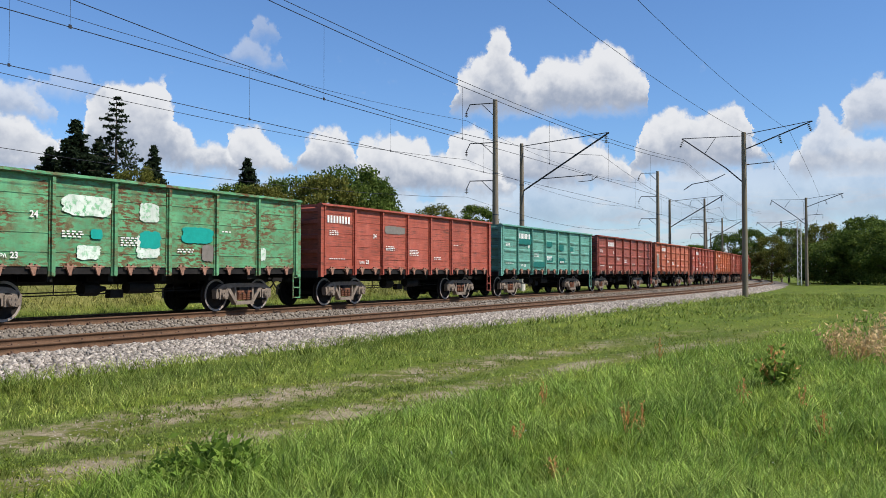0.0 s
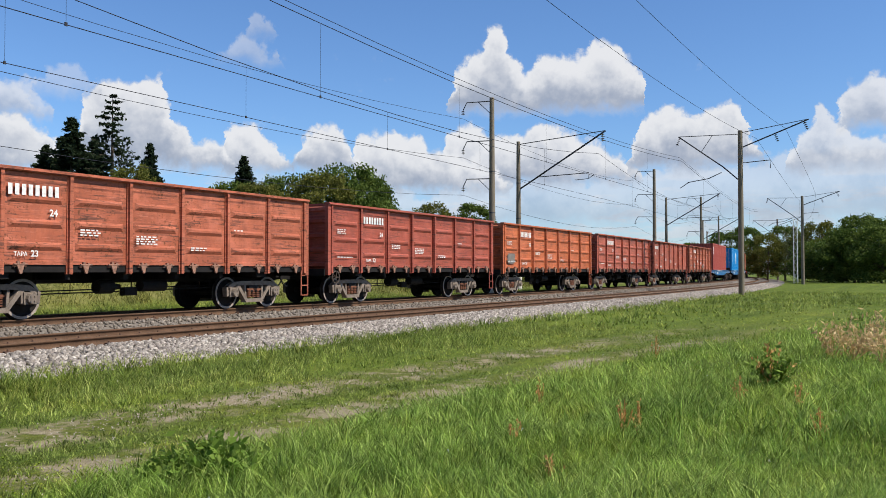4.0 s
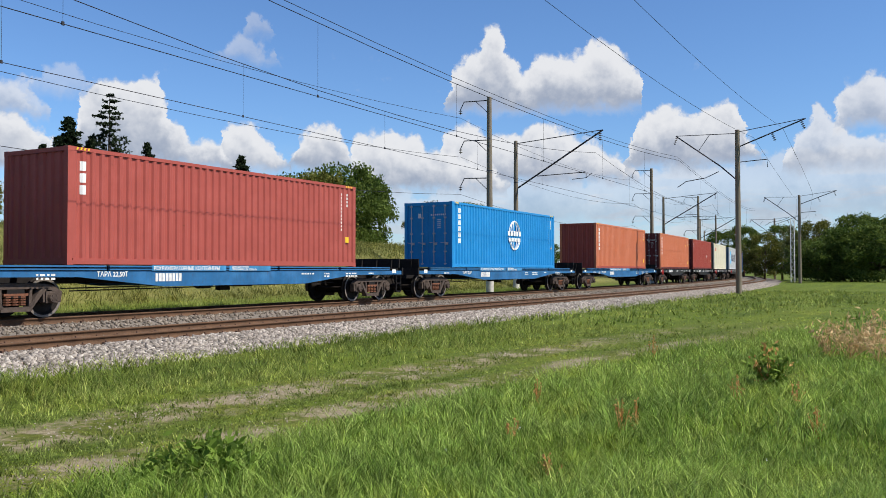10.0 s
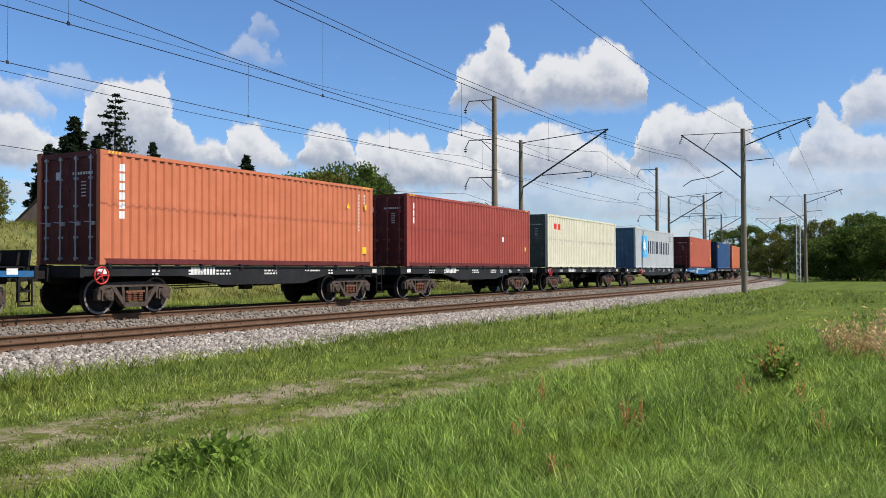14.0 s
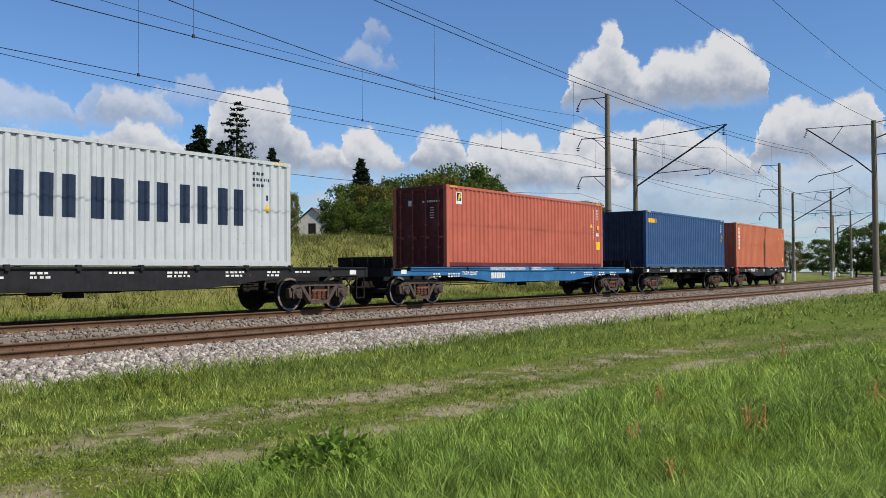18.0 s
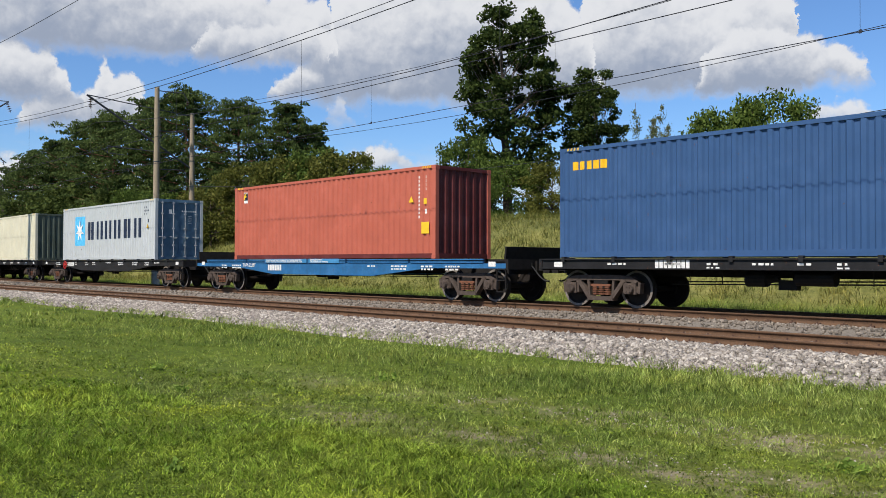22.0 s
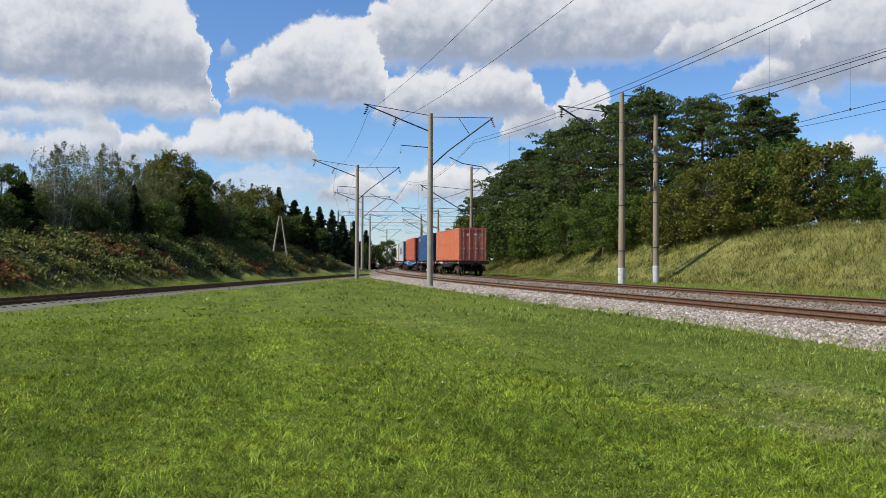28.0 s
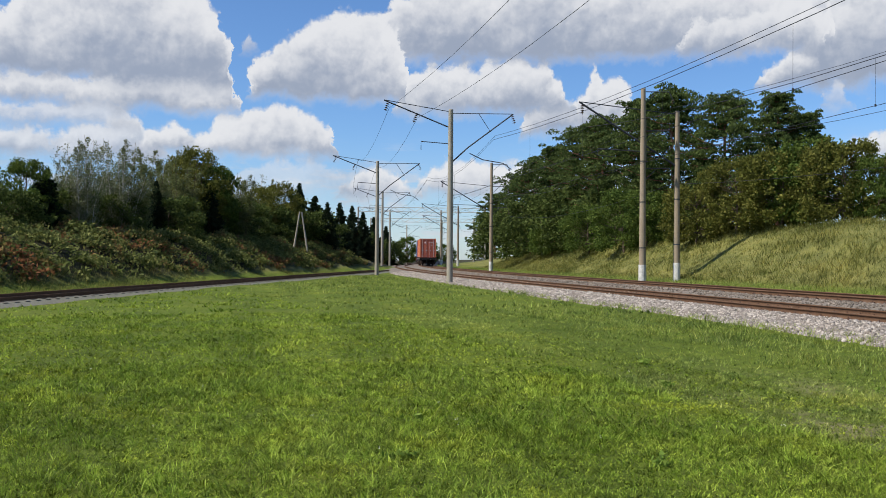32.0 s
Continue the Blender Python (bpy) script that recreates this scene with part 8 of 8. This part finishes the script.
blades("bank_grass", x[~low], y[~low], 0.32 * (1 + 0.4 * lumps(x[~low], y[~low], 0.6, 8)), 0.030, 302, G_DRY, "tall straw-coloured grass on the bank", 0.6, True)

rng = np.random.RandomState(304)
u, o = rng.uniform(10, 118, 16000), rng.uniform(1.5, 5.6, 16000)
x, y = SIDING_A[0] + _sd[0] * u - _sd[1] * o, SIDING_A[1] + _sd[1] * u + _sd[0] * o
blades("ditch_grass", x, y, 0.26 * (1 + 0.4 * lumps(x, y, 0.8, 18)), 0.03, 303, G_DRY, "rough grass between the branch line and the bank", 0.7, True)

# grass and weeds creeping into the foot of the ballast
rng = np.random.RandomState(305)
c0, c1 = rng.uniform(-45, 60, 420), rng.uniform(-7.6, -6.75, 420)
pick = rng.randint(0, 420, 9000)
s, o = c0[pick] + rng.normal(size=9000) * 0.13, c1[pick] + rng.normal(size=9000) * 0.07
th = np.interp(s, LINE_S, _th)
x = np.interp(s, LINE_S, _e) - np.sin(th) * o
y = FAR_AXIS + np.interp(s, LINE_S, _n) + np.cos(th) * o
blades("ballast_weeds", x, y, 0.17, 0.010, 306, G_STRIP, "tufts of grass creeping into the ballast", 0.8)

# bracken and brambles on the bank behind the branch line
rng = np.random.RandomState(310)
u, o = rng.uniform(18, 140, 4600), rng.uniform(4.8, 12.0, 4600)
cx = SIDING_A[0] + _sd[0] * u - _sd[1] * o
cy = SIDING_A[1] + _sd[1] * u + _sd[0] * o
cz = ground_height(cx, cy)
hump = 0.30 + 0.45 * np.clip(lumps(cx, cy, 1.5, 31) + 0.5 * lumps(cx, cy, 3.1, 32), -0.6, 1.2)
p = clump_points(np.stack([cx, cy, cz + hump], 1), rng.uniform(0.22, 0.62, 4600), 24, rng, 0.6)
v, f = leaf_quads(p, 0.13, rng)
ob = new("bracken", grown("bracken", v, f))
ob.data.materials.append(L_FERN)
tagged(ob, "browning bracken and brambles covering the bank", "bracken", kind="stuff")


def herb(x, y, h, w, n, size, mt, label, seed, name="dock_plant", stretch=2.2):
    """A leafy weed of broad upright leaves."""
    rng = np.random.RandomState(seed)
    z = float(ground_height(x, y)[0])
    t = thing(name, label, "weed", m=Matrix.Translation((x, y, z)))
    g = Geo()
    tips = []
    for _ in range(max(4, n // 12)):
        a, q = rng.uniform(0, 6.28), rng.uniform(0.1, 1.0)
        tip = Vector((w / 2 * q * math.cos(a), w / 2 * q * math.sin(a), h * rng.uniform(0.55, 1.0) * (1.1 - 0.4 * q)))
        g.rod((0, 0, -0.02), tip, 0.007, 0.003, 4, caps=False)
        tips.append(tip)
    tagged(part("stalk", g.mesh("stalk", fix=False), mt, t), kind="stuff")
    k = rng.randint(0, len(tips), n)
    q = rng.uniform(0.3, 1.05, n)
    pts = np.array([tips[i] * float(b) for i, b in zip(k, q)]) + rng.normal(size=(n, 3)) * w * 0.05
    v, f = leaf_quads(pts, size, rng, stretch, -0.8)
    tagged(part("foliage", grown("foliage", v, f), mt, t), kind="stuff")


G_DOCK = leaf_material("broad weed leaves", (0.07, 0.14, 0.016), (0.17, 0.27, 0.036), (0.32, 0.40, 0.09))
G_SEED = leaf_material("rusty seed heads", (0.42, 0.18, 0.05), (0.62, 0.30, 0.10), (0.75, 0.45, 0.20))
G_HAY = leaf_material("pale dry stalks", (0.45, 0.30, 0.13), (0.62, 0.42, 0.20), (0.76, 0.56, 0.32))
herb(5.25, 5.0, 0.34, 0.95, 900, 0.038, G_DOCK, "big leafy green dock plant in the grass", 1)
herb(4.95, 5.2, 0.26, 0.7, 500, 0.036, G_DOCK, "leafy green dock plant in the grass", 2)
herb(13.0, 1.95, 0.62, 0.8, 500, 0.04, G_DOCK, "bushy green sorrel plant", 3)
herb(13.1, 2.0, 0.75, 0.7, 160, 0.035, G_SEED, "rusty sorrel seed heads", 4)
for i, (x, y, h) in enumerate(((8.7, 2.75, 0.42), (8.9, 2.65, 0.36), (11.3, 2.1, 0.45), (10.0, 4.2, 0.35), (11.2, 1.4, 0.4), (7.9, 3.6, 0.34), (6.7, 2.7, 0.25), (16.5, 4.6, 0.5), (9.6, 1.0, 0.3))):
    herb(x, y, h, 0.22, 70, 0.02, G_SEED, "rusty brown sorrel seed head", 20 + i, "sorrel_plant", 1.4)
for i, (x, y, h) in enumerate(((18.0, 1.3, 0.8), (18.6, 1.7, 0.75), (19.2, 1.2, 0.85), (17.6, 0.8, 0.8), (20.2, 1.6, 0.8), (18.9, 0.5, 0.8), (21.5, 1.0, 0.9), (16.8, 0.3, 0.7))):
    herb(x, y, h, 1.2, 150, 0.034, G_HAY, "tall dry reddish stalks in grass", 40 + i, "dry_weed", 3.0)
for i, (x, y, h, w) in enumerate(((-9.9, 8.0, 0.16, 0.7), (-13.5, 6.3, 0.15, 0.6), (-11.0, 5.4, 0.12, 0.5), (-7.2, 1.2, 0.12, 0.4), (-6.6, 3.2, 0.12, 0.35), (-8.9, 1.6, 0.12, 0.35), (-0.8, 7.1, 0.2, 0.35), (-2.9, 6.9, 0.16, 0.5), (0.9, 6.3, 0.22, 0.4))):
    herb(x, y, h * 0.6, w, 60, 0.035, G_DOCK, "low broad-leaved weed in the lawn", 60 + i, "plantain")
M_PETAL = plain("white clover petals", (0.75, 0.74, 0.68), 0.7)
x, y, rng = fan(110, 5.6, 16, -108, 90, 400)
ok, d = keep_meadow(x, y, rng)
p = np.stack([x[ok], y[ok], ground_height(x[ok], y[ok]) + 0.10 + 0.12 * (x[ok] > 3)], 1)
p = np.repeat(p, 5, 0) + rng.normal(size=(5 * ok.sum(), 3)) * 0.008
v, f = leaf_quads(p, 0.007, rng)
ob = new("clover_flowers", grown("clover_flowers", v, f))
ob.data.materials.append(M_PETAL)
tagged(ob, "tiny white clover flowers in the grass", "flowers", kind="stuff")


def motions():
    times = [0.5 * k for k in range(65)]
    for ob, middle, pivots in TRAIN:
        walk(ob, [(t, wagon_pose(middle, t, pivots)) for t in times])
    for ob, middle, pivots in CARGO:
        walk(ob, [(t, wagon_pose(middle, t, pivots) @ pose(0, 0, 1.27)) for t in times])
    # the wheels roll as far as the train runs; all of them share one set of keys
    first = ROLLING[0]
    walk(first, [(k / FPS, Matrix.Rotation(-(run(k / FPS) - run(0)) / WHEEL_R, 4, "Y")) for k in range(32 * FPS + 1)])
    for w in ROLLING[1:]:
        w.rotation_mode = "QUATERNION"
        keys = w.animation_data_create()
        keys.action = first.animation_data.action
        keys.action_slot = first.animation_data.action_slot


motions()
